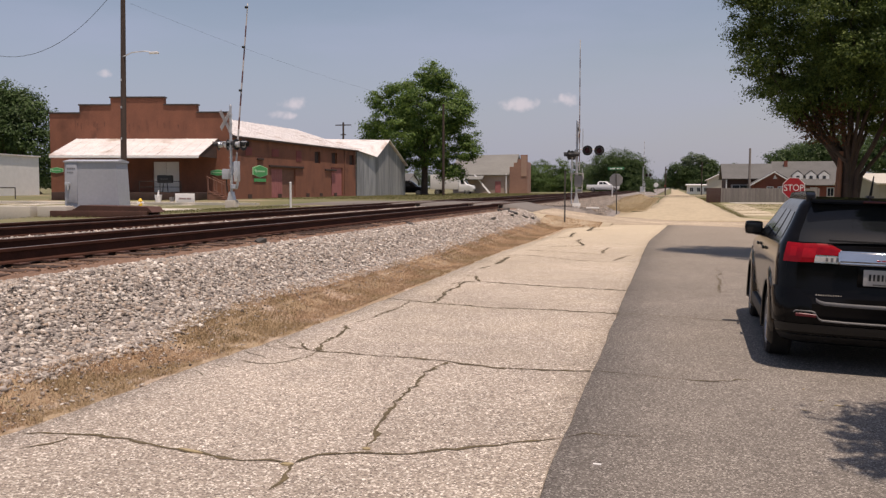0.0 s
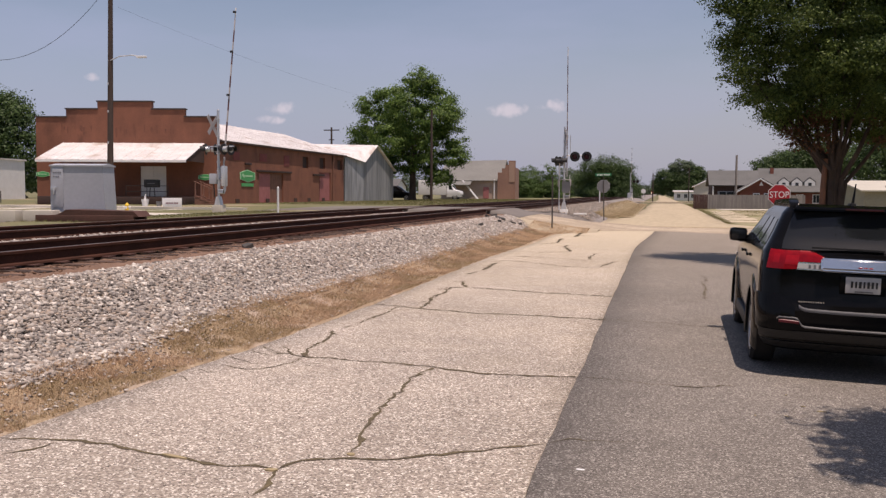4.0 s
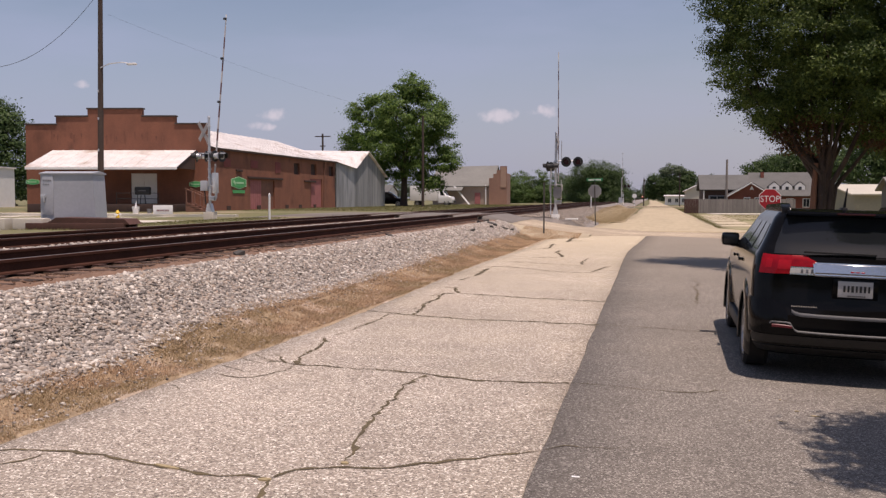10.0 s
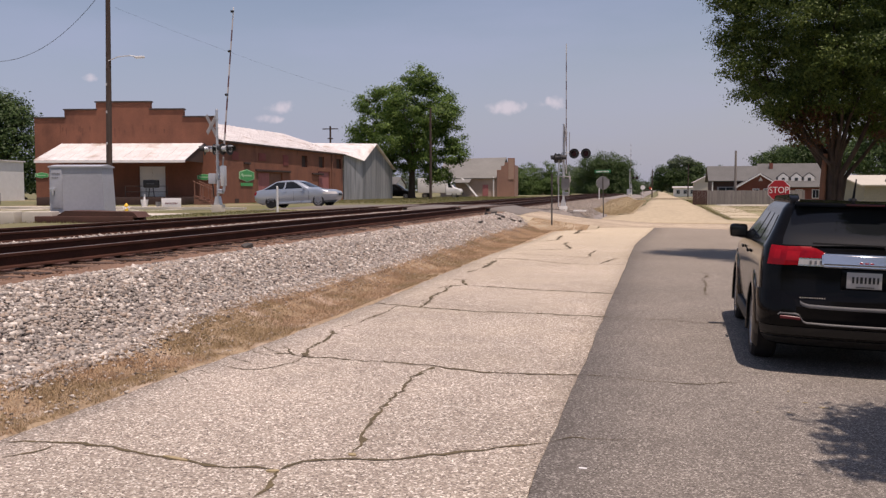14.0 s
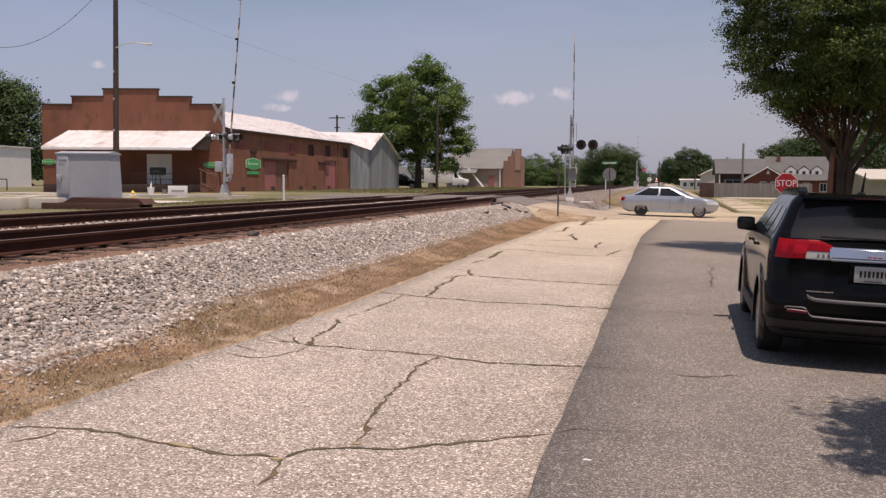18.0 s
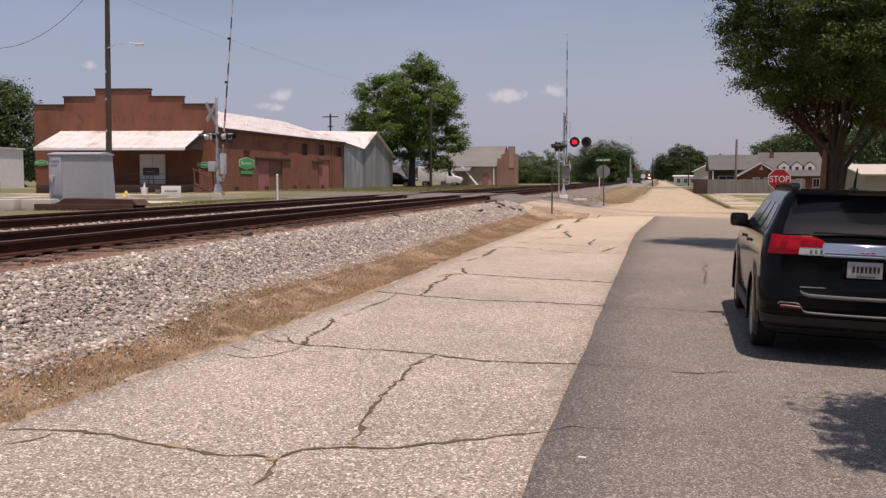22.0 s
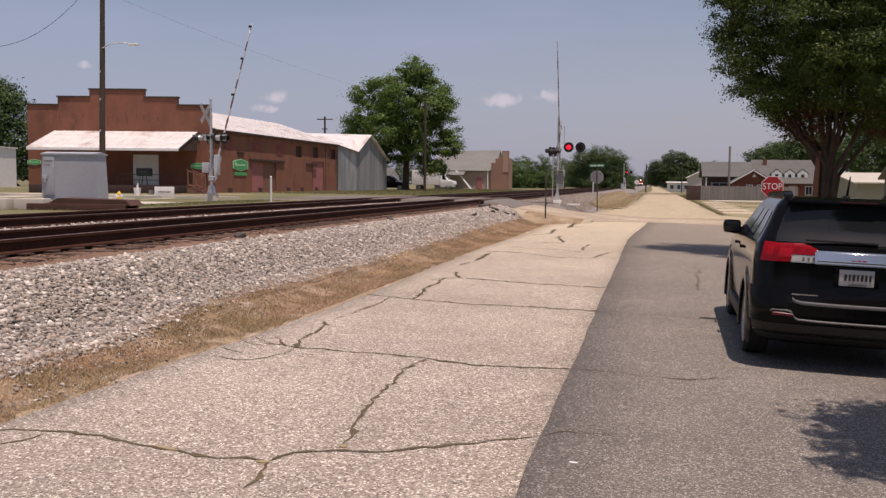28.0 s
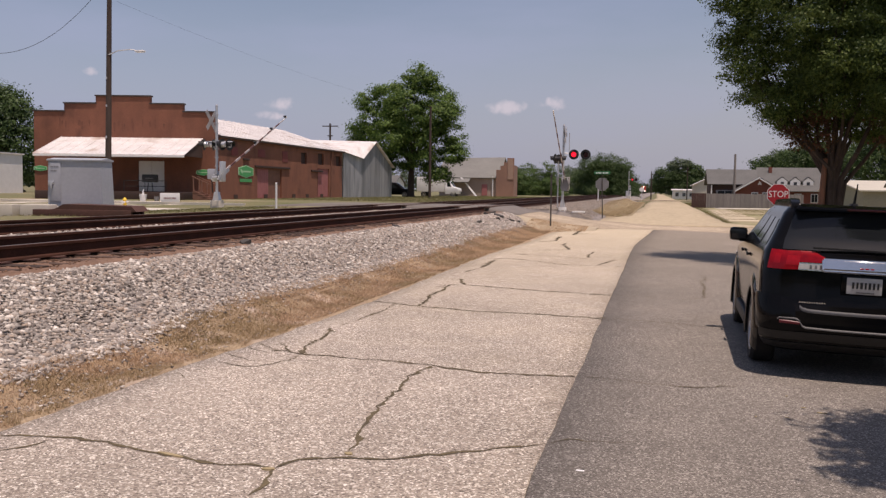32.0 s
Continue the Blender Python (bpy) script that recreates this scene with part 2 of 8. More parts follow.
def glass_mat(name, tint, rough=0.03):
    m = bpy.data.materials.new(name)
    m.use_nodes = True
    p = m.node_tree.nodes["Principled BSDF"]
    p.inputs["Base Color"].default_value = (*tint, 1)
    p.inputs["Roughness"].default_value = rough
    p.inputs["IOR"].default_value = 1.5
    p.inputs["Specular IOR Level"].default_value = 0.4
    MATS[name] = m
    return m


mat("grass", (0.095, 0.11, 0.04), (0.19, 0.16, 0.08), rough=0.95, scale=0.35, fine=9, bump=0.6, dist=0.03, third=(0.27, 0.215, 0.135), spots=0.08)
mat("dirt_road", (0.47, 0.385, 0.26), (0.37, 0.30, 0.20), rough=0.95, scale=0.35, fine=3, bump=0.3, dist=0.02, third=(0.36, 0.295, 0.195), spots=0.04, stretch=(1.0, 0.12, 1))
aggregate_mat("asphalt", [(0.075, 0.064, 0.055), (0.148, 0.129, 0.111), (0.178, 0.156, 0.135), (0.190, 0.168, 0.145), (0.46, 0.42, 0.37)], 0.010, 0.88, 0.5, (0.86, 1.12), grain=0.05, dust=((0.32, 0.26, 0.19), 0.45))
aggregate_mat("old_asphalt", [(0.22, 0.175, 0.125), (0.36, 0.29, 0.21), (0.41, 0.33, 0.24), (0.45, 0.365, 0.265), (0.58, 0.48, 0.36)], 0.03, 0.92, 0.4, (0.72, 1.2))
mat("crossing_asphalt", (0.19, 0.165, 0.145), (0.12, 0.107, 0.096), rough=0.88, scale=0.6, fine=60, bump=0.4, dist=0.004)
aggregate_mat("concrete", [(0.11, 0.088, 0.075), (0.25, 0.21, 0.175), (0.365, 0.308, 0.256), (0.30, 0.25, 0.208), (0.415, 0.355, 0.296), (0.50, 0.438, 0.37), (0.92, 0.86, 0.77)], 0.0125, 0.92, 0.9, dust=((0.56, 0.465, 0.32), 0.75))
mat("broken_asphalt", (0.075, 0.068, 0.062), (0.045, 0.041, 0.038), rough=0.9, scale=3, fine=60, bump=0.6, dist=0.006)
mat("pale_concrete", (0.60, 0.55, 0.47), (0.47, 0.43, 0.37), rough=0.9, scale=0.7, fine=40, bump=0.4, dist=0.005)
mat("straw_tuft", (0.42, 0.33, 0.19), (0.30, 0.24, 0.13), rough=0.95, scale=20, fine=90, bump=0.8)
mat("crack_fill", (0.06, 0.046, 0.028), (0.15, 0.115, 0.06), rough=0.95, scale=3, fine=40, bump=0.5)
mat("ballast", (0.31, 0.275, 0.25), (0.17, 0.15, 0.135), rough=0.95, scale=1.2, fine=22, bump=1.0, dist=0.06, lo=0.42, hi=0.58, third=(0.30, 0.23, 0.18), spots=0.02)
stone_mat("stones", [(0.085, 0.073, 0.065), (0.235, 0.205, 0.185), (0.41, 0.36, 0.32), (0.37, 0.29, 0.23), (0.31, 0.285, 0.262), (0.47, 0.42, 0.37), (0.74, 0.68, 0.615)])
stone_mat("rust_stones", [(0.07, 0.035, 0.022), (0.16, 0.085, 0.05), (0.22, 0.13, 0.085), (0.12, 0.065, 0.04), (0.26, 0.19, 0.15)])
mat("yard", (0.36, 0.295, 0.19), (0.22, 0.20, 0.095), rough=0.95, scale=0.35, fine=4, bump=0.3, dist=0.02, third=(0.20, 0.21, 0.08), spots=0.10)
stone_mat("dry_blades", [(0.38, 0.25, 0.16), (0.48, 0.335, 0.215), (0.34, 0.22, 0.14), (0.43, 0.295, 0.19), (0.40, 0.27, 0.17), (0.56, 0.40, 0.28)])
stone_mat("straw_blades", [(0.54, 0.375, 0.23), (0.60, 0.43, 0.27), (0.48, 0.325, 0.20), (0.66, 0.50, 0.36)])
stone_mat("olive_blades", [(0.33, 0.24, 0.14), (0.39, 0.28, 0.17), (0.30, 0.225, 0.12), (0.44, 0.32, 0.20)])
stone_mat("bank_blades", [(0.35, 0.27, 0.165), (0.42, 0.325, 0.20), (0.38, 0.30, 0.18), (0.32, 0.25, 0.145)])
stone_mat("bank_stones", [(0.13, 0.11, 0.095), (0.27, 0.23, 0.19), (0.36, 0.30, 0.25), (0.46, 0.39, 0.33)])
mat("bank_soil", (0.36, 0.28, 0.17), (0.28, 0.215, 0.13), rough=0.95, scale=0.8, fine=12, bump=0.6, dist=0.03, third=(0.20, 0.18, 0.085), spots=0.06)
stone_mat("green_blades", [(0.08, 0.09, 0.028), (0.15, 0.15, 0.055), (0.24, 0.195, 0.10)])
mat("olive_wall", (0.30, 0.29, 0.22), (0.24, 0.23, 0.175), rough=0.85, scale=0.5, fine=8)
mat("beige_tin", (0.56, 0.52, 0.43), (0.46, 0.43, 0.36), rough=0.6, scale=0.4, fine=6)
mat("verge", (0.41, 0.305, 0.195), (0.28, 0.20, 0.125), rough=0.95, scale=3.0, fine=38, bump=1.0, dist=0.03, third=(0.50, 0.40, 0.32), spots=0.07, lo=0.42, hi=0.58)
stone_mat("crumbs", [(0.09, 0.06, 0.04), (0.20, 0.135, 0.085), (0.30, 0.22, 0.15), (0.42, 0.34, 0.26)])
mat("rail_steel", (0.075, 0.030, 0.02), (0.04, 0.018, 0.012), rough=0.85, metal=0.0, spec=0.15, scale=2, fine=30, bump=0.3)
mat("rail_top", (0.42, 0.36, 0.32), (0.30, 0.22, 0.17), rough=0.42, metal=0.8, scale=2, fine=30, bump=0.1)
mat("tie_wood", (0.095, 0.055, 0.038), (0.042, 0.026, 0.02), rough=0.9, scale=3, fine=30, bump=0.6, vary=0.35, stretch=(0.5, 5, 5))
mat("tie_dust", (0.25, 0.15, 0.10), (0.12, 0.068, 0.044), rough=0.95, scale=4, fine=45, bump=0.6, dist=0.02)
mat("brick_stain", (0.20, 0.078, 0.048), (0.125, 0.052, 0.036), rough=0.92, scale=5.0, fine=22, bump=0.5)
mat("brick", (0.262, 0.102, 0.060), (0.168, 0.067, 0.042), rough=0.9, scale=0.9, fine=22, bump=0.7, dist=0.012, third=(0.105, 0.042, 0.028), spots=0.045, stretch=(1.2, 1.2, 0.7), lo=0.36, hi=0.64)
mat("faded_red", (0.24, 0.06, 0.055), (0.18, 0.055, 0.048), rough=0.9, scale=2.0, fine=20, bump=0.3)
mat("brick_cap", (0.07, 0.05, 0.045), (0.04, 0.035, 0.03), rough=0.9)
mat("brick_house", (0.24, 0.08, 0.055), (0.18, 0.06, 0.04), rough=0.9, scale=1.2, fine=22, bump=0.4)
mat("brick_far", (0.34, 0.19, 0.135), (0.24, 0.135, 0.10), rough=0.9, scale=0.4, fine=10)
mat("stucco", (0.60, 0.56, 0.48), (0.50, 0.46, 0.40), rough=0.9, scale=0.5, fine=14, third=(0.36, 0.33, 0.29), spots=0.03)
mat("white_tin", (0.76, 0.73, 0.71), (0.58, 0.54, 0.52), rough=0.5, scale=1.2, fine=9, bump=0.4, dist=0.03, third=(0.46, 0.38, 0.33), spots=0.055, lo=0.4, hi=0.62)
mat("gray_tin", (0.36, 0.375, 0.385), (0.20, 0.21, 0.22), rough=0.5, metal=0.3, scale=1.4, fine=7, bump=0.8, wave=("Y", 0.2, 0.02), third=(0.58, 0.59, 0.60), spots=0.06, stretch=(1, 1, 0.06), lo=0.4, hi=0.6)
mat("pink_board", (0.38, 0.14, 0.135), (0.30, 0.105, 0.10), rough=0.8, scale=2, fine=20)
mat("walk_concrete", (0.54, 0.45, 0.32), (0.43, 0.36, 0.25), rough=0.95, scale=0.8, fine=12, bump=0.4, third=(0.34, 0.29, 0.18), spots=0.05)
stone_mat("yard_blades", [(0.17, 0.15, 0.06), (0.22, 0.19, 0.085), (0.14, 0.135, 0.045), (0.27, 0.22, 0.11)])
mat("sandy_slab", (0.46, 0.38, 0.27), (0.34, 0.28, 0.195), rough=0.95, scale=0.9, fine=12, bump=0.4, third=(0.24, 0.22, 0.12), spots=0.05)
mat("dark_wood", (0.06, 0.03, 0.022), (0.035, 0.02, 0.016), rough=0.8)
mat("stair_wood", (0.24, 0.11, 0.075), (0.16, 0.075, 0.05), rough=0.8)
mat("porch_dark", (0.075, 0.04, 0.03), (0.05, 0.03, 0.025), rough=0.9)
mat("gray_pole", (0.26, 0.23, 0.21), (0.18, 0.16, 0.145), rough=0.9, scale=2, fine=12, stretch=(4, 4, 0.3))
mat("pole_wood", (0.075, 0.05, 0.04), (0.04, 0.028, 0.022), rough=0.9, scale=2, fine=20, bump=0.5, stretch=(4, 4, 0.3))
mat("bark", (0.085, 0.058, 0.043), (0.04, 0.029, 0.023), rough=0.95, scale=3, fine=14, bump=1.0, dist=0.03, stretch=(1, 1, 0.25))
mat("rust_bark", (0.26, 0.12, 0.07), (0.13, 0.07, 0.045), rough=0.95, scale=3, fine=14, bump=1.0, dist=0.03, stretch=(1, 1, 0.25))
mat("galvanized", (0.62, 0.63, 0.64), (0.50, 0.51, 0.53), rough=0.42, metal=0.55, scale=4, fine=40, bump=0.1)
mat("cabinet_gray", (0.46, 0.47, 0.50), (0.40, 0.41, 0.44), rough=0.5, metal=0.2, scale=1, fine=12, bump=0.1)
mat("rust_iron", (0.095, 0.04, 0.03), (0.06, 0.028, 0.02), rough=0.9, scale=2, fine=20, bump=0.4)
mat("signal_black", (0.018, 0.017, 0.017), (0.012, 0.012, 0.012), rough=0.55, bump=0.05)
mat("dark_red_lens", (0.05, 0.006, 0.008), (0.03, 0.004, 0.005), rough=0.2, bump=0)
mat("red_glow", (1.0, 0.012, 0.03), (1.0, 0.01, 0.025), rough=0.3, bump=0, glow=2.2)
mat("white_glow", (1.0, 0.90, 0.74), (1.0, 0.90, 0.74), bump=0, glow=9.0)
mat("white_paint", (0.78, 0.77, 0.75), (0.68, 0.67, 0.65), rough=0.55, scale=2, fine=20, bump=0.1)
mat("clear_lens", (0.56, 0.54, 0.52), (0.46, 0.45, 0.43), rough=0.2, bump=0)
mat("red_reflector", (0.17, 0.012, 0.02), (0.12, 0.008, 0.015), rough=0.4, bump=0)
mat("arm_pale", (0.46, 0.43, 0.42), (0.34, 0.31, 0.30), rough=0.6)
mat("arm_red", (0.13, 0.045, 0.04), (0.09, 0.035, 0.032), rough=0.6)
mat("board_back", (0.40, 0.38, 0.37), (0.30, 0.28, 0.28), rough=0.6, metal=0.2)
mat("stop_red", (0.42, 0.018, 0.028), (0.36, 0.016, 0.024), rough=0.5, scale=2, fine=10, bump=0.05)
mat("sign_white", (0.80, 0.79, 0.78), (0.74, 0.73, 0.72), rough=0.5, bump=0.05)
mat("sign_green", (0.055, 0.36, 0.12), (0.05, 0.31, 0.10), rough=0.5, bump=0.05)
mat("sign_pale_green", (0.40, 0.66, 0.40), (0.34, 0.60, 0.34), rough=0.5, bump=0.05)
mat("street_green", (0.02, 0.20, 0.08), (0.02, 0.16, 0.07), rough=0.5, bump=0.05)
mat("sign_back", (0.24, 0.24, 0.245), (0.19, 0.19, 0.195), rough=0.5, metal=0.4, bump=0.05)
mat("post_steel", (0.10, 0.09, 0.08), (0.06, 0.055, 0.05), rough=0.7, metal=0.3)
mat("yellow_paint", (0.80, 0.50, 0.03), (0.66, 0.42, 0.03), rough=0.5, bump=0.1)
mat("black_paint", (0.0052, 0.005, 0.0052), (0.0044, 0.0043, 0.0046), rough=0.10, scale=1, fine=8, bump=0, coat=0.0, spec=0.16)
mat("black_plastic", (0.014, 0.0135, 0.0135), (0.010, 0.010, 0.010), rough=0.6, fine=200, bump=0.1)
mat("tyre_rubber", (0.020, 0.019, 0.019), (0.028, 0.026, 0.025), rough=0.85, fine=60, bump=0.2)
mat("chrome", (0.80, 0.79, 0.77), (0.78, 0.77, 0.75), rough=0.2, metal=1.0, bump=0)
mat("dull_trim", (0.20, 0.195, 0.195), (0.16, 0.158, 0.158), rough=0.6, metal=0.2, bump=0)
mat("silver_trim", (0.25, 0.25, 0.255), (0.20, 0.20, 0.205), rough=0.4, metal=0.5, bump=0)
mat("alloy", (0.40, 0.40, 0.41), (0.33, 0.33, 0.34), rough=0.35, metal=0.8, bump=0)
mat("tail_red", (0.34, 0.005, 0.010), (0.22, 0.003, 0.008), rough=0.2, scale=8, fine=18, bump=0.15, coat=0.05, spec=0.25)
mat("tail_bright", (0.41, 0.008, 0.014), (0.33, 0.006, 0.012), rough=0.2, scale=14, fine=30, bump=0.2, spec=0.3)
mat("silver_paint", (0.42, 0.46, 0.51), (0.40, 0.44, 0.485), rough=0.3, metal=0.5, bump=0, coat=0.8)
mat("white_car_paint", (0.78, 0.78, 0.78), (0.74, 0.74, 0.74), rough=0.3, bump=0, coat=0.8)
mat("store_wall", (0.42, 0.32, 0.26), (0.33, 0.25, 0.21), rough=0.9, scale=0.5, fine=8, third=(0.24, 0.19, 0.17), spots=0.05)
mat("store_sign", (0.42, 0.27, 0.20), (0.36, 0.23, 0.17), rough=0.8)
mat("roof_shingle", (0.13, 0.128, 0.122), (0.095, 0.094, 0.09), rough=0.9, scale=0.6, fine=6, bump=0.5, dist=0.02)
mat("gray_fence", (0.26, 0.235, 0.215), (0.17, 0.15, 0.14), rough=0.9, scale=1, fine=7, bump=0.4, stretch=(3, 3, 0.3), vary=0.15)
mat("brown_fence", (0.085, 0.04, 0.032), (0.06, 0.03, 0.026), rough=0.9, scale=1, fine=8, stretch=(3, 3, 0.3))
mat("tin_gray_roof", (0.20, 0.195, 0.175), (0.145, 0.14, 0.126), rough=0.7, scale=0.3, fine=4, third=(0.24, 0.19, 0.16), spots=0.02)
mat("loco_orange", (0.62, 0.09, 0.04), (0.5, 0.07, 0.035), rough=0.5)
mat("loco_dark", (0.06, 0.05, 0.055), (0.04, 0.035, 0.04), rough=0.6)
glass_mat("car_glass", (0.012, 0.014, 0.016))
glass_mat("house_glass", (0.03, 0.035, 0.04), 0.06)
leaf_mat("leaf_oak", (0.05, 0.085, 0.018), (0.16, 0.215, 0.05), 0.42)
leaf_mat("leaf_pecan", (0.038, 0.088, 0.016), (0.145, 0.225, 0.045), 0.33)
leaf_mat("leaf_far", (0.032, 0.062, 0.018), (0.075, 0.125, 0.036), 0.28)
# leaf_haze: distance haze put into the leaf colour as a paler, greyer green
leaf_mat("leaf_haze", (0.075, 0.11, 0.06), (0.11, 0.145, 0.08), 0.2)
leaf_mat("leaf_bush", (0.05, 0.10, 0.025), (0.11, 0.17, 0.045), 0.3)
leaf_mat("leaf_rust", (0.13, 0.045, 0.02), (0.08, 0.065, 0.022), 0.25)

# ---- mesh helpers ----
def box(bm, cx, cy, cz, sx, sy, sz, bevel=0.0, rot=None):
    """A box by its centre and sizes; rot: a matrix applied about its centre."""
    m = Matrix.Translation((cx, cy, cz)) @ (rot or Matrix()) @ Matrix.Diagonal((sx, sy, sz, 1))
    r = bmesh.ops.create_cube(bm, size=1, matrix=m)
    if bevel:
        vs = set(r["verts"])
        es = [e for e in bm.edges if e.verts[0] in vs and e.verts[1] in vs]
        bmesh.ops.bevel(bm, geom=es, offset=bevel, segments=2, affect="EDGES", profile=0.6)
    return bm


def rod(bm, p0, p1, r0, r1=None, seg=10):
    """A capped, tapered rod between two points."""
    p0, p1 = Vector(p0), Vector(p1)
    r1 = r0 if r1 is None else r1
    d = p1 - p0
    m = Matrix.Translation((p0 + p1) / 2) @ d.to_track_quat("Z", "Y").to_matrix().to_4x4()
    bmesh.ops.create_cone(bm, cap_ends=True, segments=seg, radius1=r0, radius2=r1, depth=d.length, matrix=m)
    return bm


def prism(bm, pts, axis, a, b):
    """A polygon in the plane across axis ('x','y','z'), drawn out from a to b."""
    def at(u, v, w):
        return {"x": (w, u, v), "y": (u, w, v), "z": (u, v, w)}[axis]
    lo = [bm.verts.new(at(u, v, a)) for u, v in pts]
    hi = [bm.verts.new(at(u, v, b)) for u, v in pts]
    n = len(pts)
    fs = [bm.faces.new(lo), bm.faces.new(list(reversed(hi)))]
    for i in range(n):
        fs.append(bm.faces.new((lo[i], lo[(i + 1) % n], hi[(i + 1) % n], hi[i])))
    bmesh.ops.recalc_face_normals(bm, faces=fs)
    return bm


def slab(bm, quad, thick):
    """A plate under a quad of corners, thick metres deep along its normal."""
    q = [Vector(p) for p in quad]
    n = (q[1] - q[0]).cross(q[-1] - q[0]).normalized() * thick
    top = [bm.verts.new(p) for p in q]
    low = [bm.verts.new(p - n) for p in q]
    fs = [bm.faces.new(top), bm.faces.new(list(reversed(low)))]
    k = len(q)
    for i in range(k):
        fs.append(bm.faces.new((top[i], low[i], low[(i + 1) % k], top[(i + 1) % k])))
    bmesh.ops.recalc_face_normals(bm, faces=fs)
    return bm


def smooth(me, angle=35):
    me.polygons.foreach_set("use_smooth", [True] * len(me.polygons))
    me.set_sharp_from_angle(angle=radians(angle))


def mesh_of(name, bm, material, soft=True):
    me = bpy.data.meshes.new(name)
    bm.to_mesh(me)
    bm.free()
    me.materials.append(MATS[material])
    if soft:
        smooth(me)
    return me


def part(name, bm, material, parent, label="", at=None):
    """One bmesh as one mesh object under a thing or a part."""
    ob = new(name, mesh_of(name, bm, material))
    ob.parent = parent
    if at is not None:
        ob.matrix_basis = at
    if label:
        ob["label"] = label
    return ob


def thing(name, label, category, m=None, group="", kind=""):
    """An Empty at a thing's base."""
    ob = new(name)
    ob.empty_display_size = 0.2
    if m is not None:
        ob.matrix_basis = m
    return tagged(ob, label, category, group, kind)


def solid(name, bm, material, label, category, m=None, group="", kind=""):
    """A thing that is one mesh."""
    ob = new(name, mesh_of(name, bm, material))
    if m is not None:
        ob.matrix_basis = m
    return tagged(ob, label, category, group, kind)


def raw(name, verts, faces, material, soft=False):
    """A mesh from arrays of vertices and equal-sided faces."""
    verts, faces = np.asarray(verts, dtype=np.float32), np.asarray(faces, dtype=np.int32)
    k = faces.shape[1]
    me = bpy.data.meshes.new(name)
    me.vertices.add(len(verts))
    me.vertices.foreach_set("co", verts.ravel())
    me.loops.add(faces.size)
    me.loops.foreach_set("vertex_index", faces.ravel())
    me.polygons.add(len(faces))
    me.polygons.foreach_set("loop_start", np.arange(0, faces.size, k, dtype=np.int32))
    me.update(calc_edges=True)
    me.materials.append(MATS[material])
    if soft:
        me.polygons.foreach_set("use_smooth", [True] * len(me.polygons))
    return me


def bm_new():
    return bmesh.new()


def hnoise(x, y, s=1.0):
    return noise.noise(Vector((x * s, y * s, 7.3)))


def step(a, b, v):
    t = np.clip((v - a) / (b - a), 0, 1)
    return t * t * (3 - 2 * t)

# ---- ground, roads, track bed ----
RAILS = ((-7.95, -9.385), (-12.0, -13.435))   # rail centre lines of the two tracks
RAIL_Z = 0.97
ROAD_NEAR, ROAD_FAR = 41.6, 49.3              # edges of the crossing road


def ground_z(x, y):
    """Height of the bare ground: the street lies low, the land beyond the tracks higher."""
    z = -0.03 + 0.86 * step(-5.0, -16.0, x)
    z = z - 0.28 * step(-4.9, -4.4, x) * step(9.0, 6.0, x) * step(44, 41, y)
    z = z - 0.22 * step(-17.6, -20.5, x) * step(51.5, 49.0, y) * step(16, 22, y)
    far = step(120.0, 420.0, np.hypot(x, y))
    return z - 0.25 * far


def build_ground():
    def axis(near, lo, hi, gap):
        a = list(np.arange(near[0], near[1] + 0.01, gap))
        g, v = gap, near[1]
        while v < hi:
            g *= 1.25
            v += g
            a.append(min(v, hi))
        g, v = gap, near[0]
        while v > lo:
            g *= 1.25
            v -= g
            a.insert(0, max(v, lo))
        return np.array(a)
    xs, ys = axis((-34, 14), -2600, 2600, 0.8), axis((-4, 60), -900, 3600, 1.0)
    gx, gy = np.meshgrid(xs, ys)
    z = ground_z(gx, gy)
    rs = np.random.RandomState(3)
    z = z + rs.uniform(-0.012, 0.012, z.shape) * (np.hypot(gx, gy) < 120)
    n = len(xs)
    idx = np.arange(gx.size).reshape(gx.shape)
    f = np.stack([idx[:-1, :-1], idx[:-1, 1:], idx[1:, 1:], idx[1:, :-1]], -1).reshape(-1, 4)
    ob = new("ground", raw("ground", np.stack([gx, gy, z], -1).reshape(-1, 3), f, "grass", True))
    tagged(ob, "flat ground with patchy dry and green grass", "ground", kind="structure")


def strip(name, left, right, ys, zfun, material, label, category, lift=0.0, n=6):
    """A paved strip along y between two edge curves x = left(y) and x = right(y), with skirts."""
    verts, faces = [], []
    for y in ys:
        a, b = left(y), right(y)
        for k in range(n + 1):
            x = a + (b - a) * k / n
            verts.append((x, y, zfun(x, y) + lift))
    w = n + 1
    for i in range(len(ys) - 1):
        for k in range(n):
            faces.append((i * w + k, i * w + k + 1, (i + 1) * w + k + 1, (i + 1) * w + k))
    ob = new(name, raw(name, verts, faces, material, name.startswith("verge")))
    mod = ob.modifiers.new("thick", "SOLIDIFY")
    mod.thickness, mod.offset = 0.06, -1
    return tagged(ob, label, category, kind="structure")


def street_z(x, y):
    """The street rises slightly to the crossing road."""
    return 0.03 * float(step(33.0, 42.0, y)) - 0.03 * max(0.0, min(x - 0.9, 5.0))


def cross_z(x):
    """The crossing road climbs over the tracks."""
    return float(np.interp(x, (-9.0, -8.2, -7.65, -7.1, -6.3, -5.0, -3.6, -2.4, -1.2, 1.7), (0.965, 0.96, 0.945, 0.80, 0.62, 0.42, 0.22, 0.13, 0.07, 0.02))) - 0.52 * float(step(-16.5, -25.5, x))


def dirt_z(x, y):
    return 0.04 + 0.04 * float(step(60, 120, y))


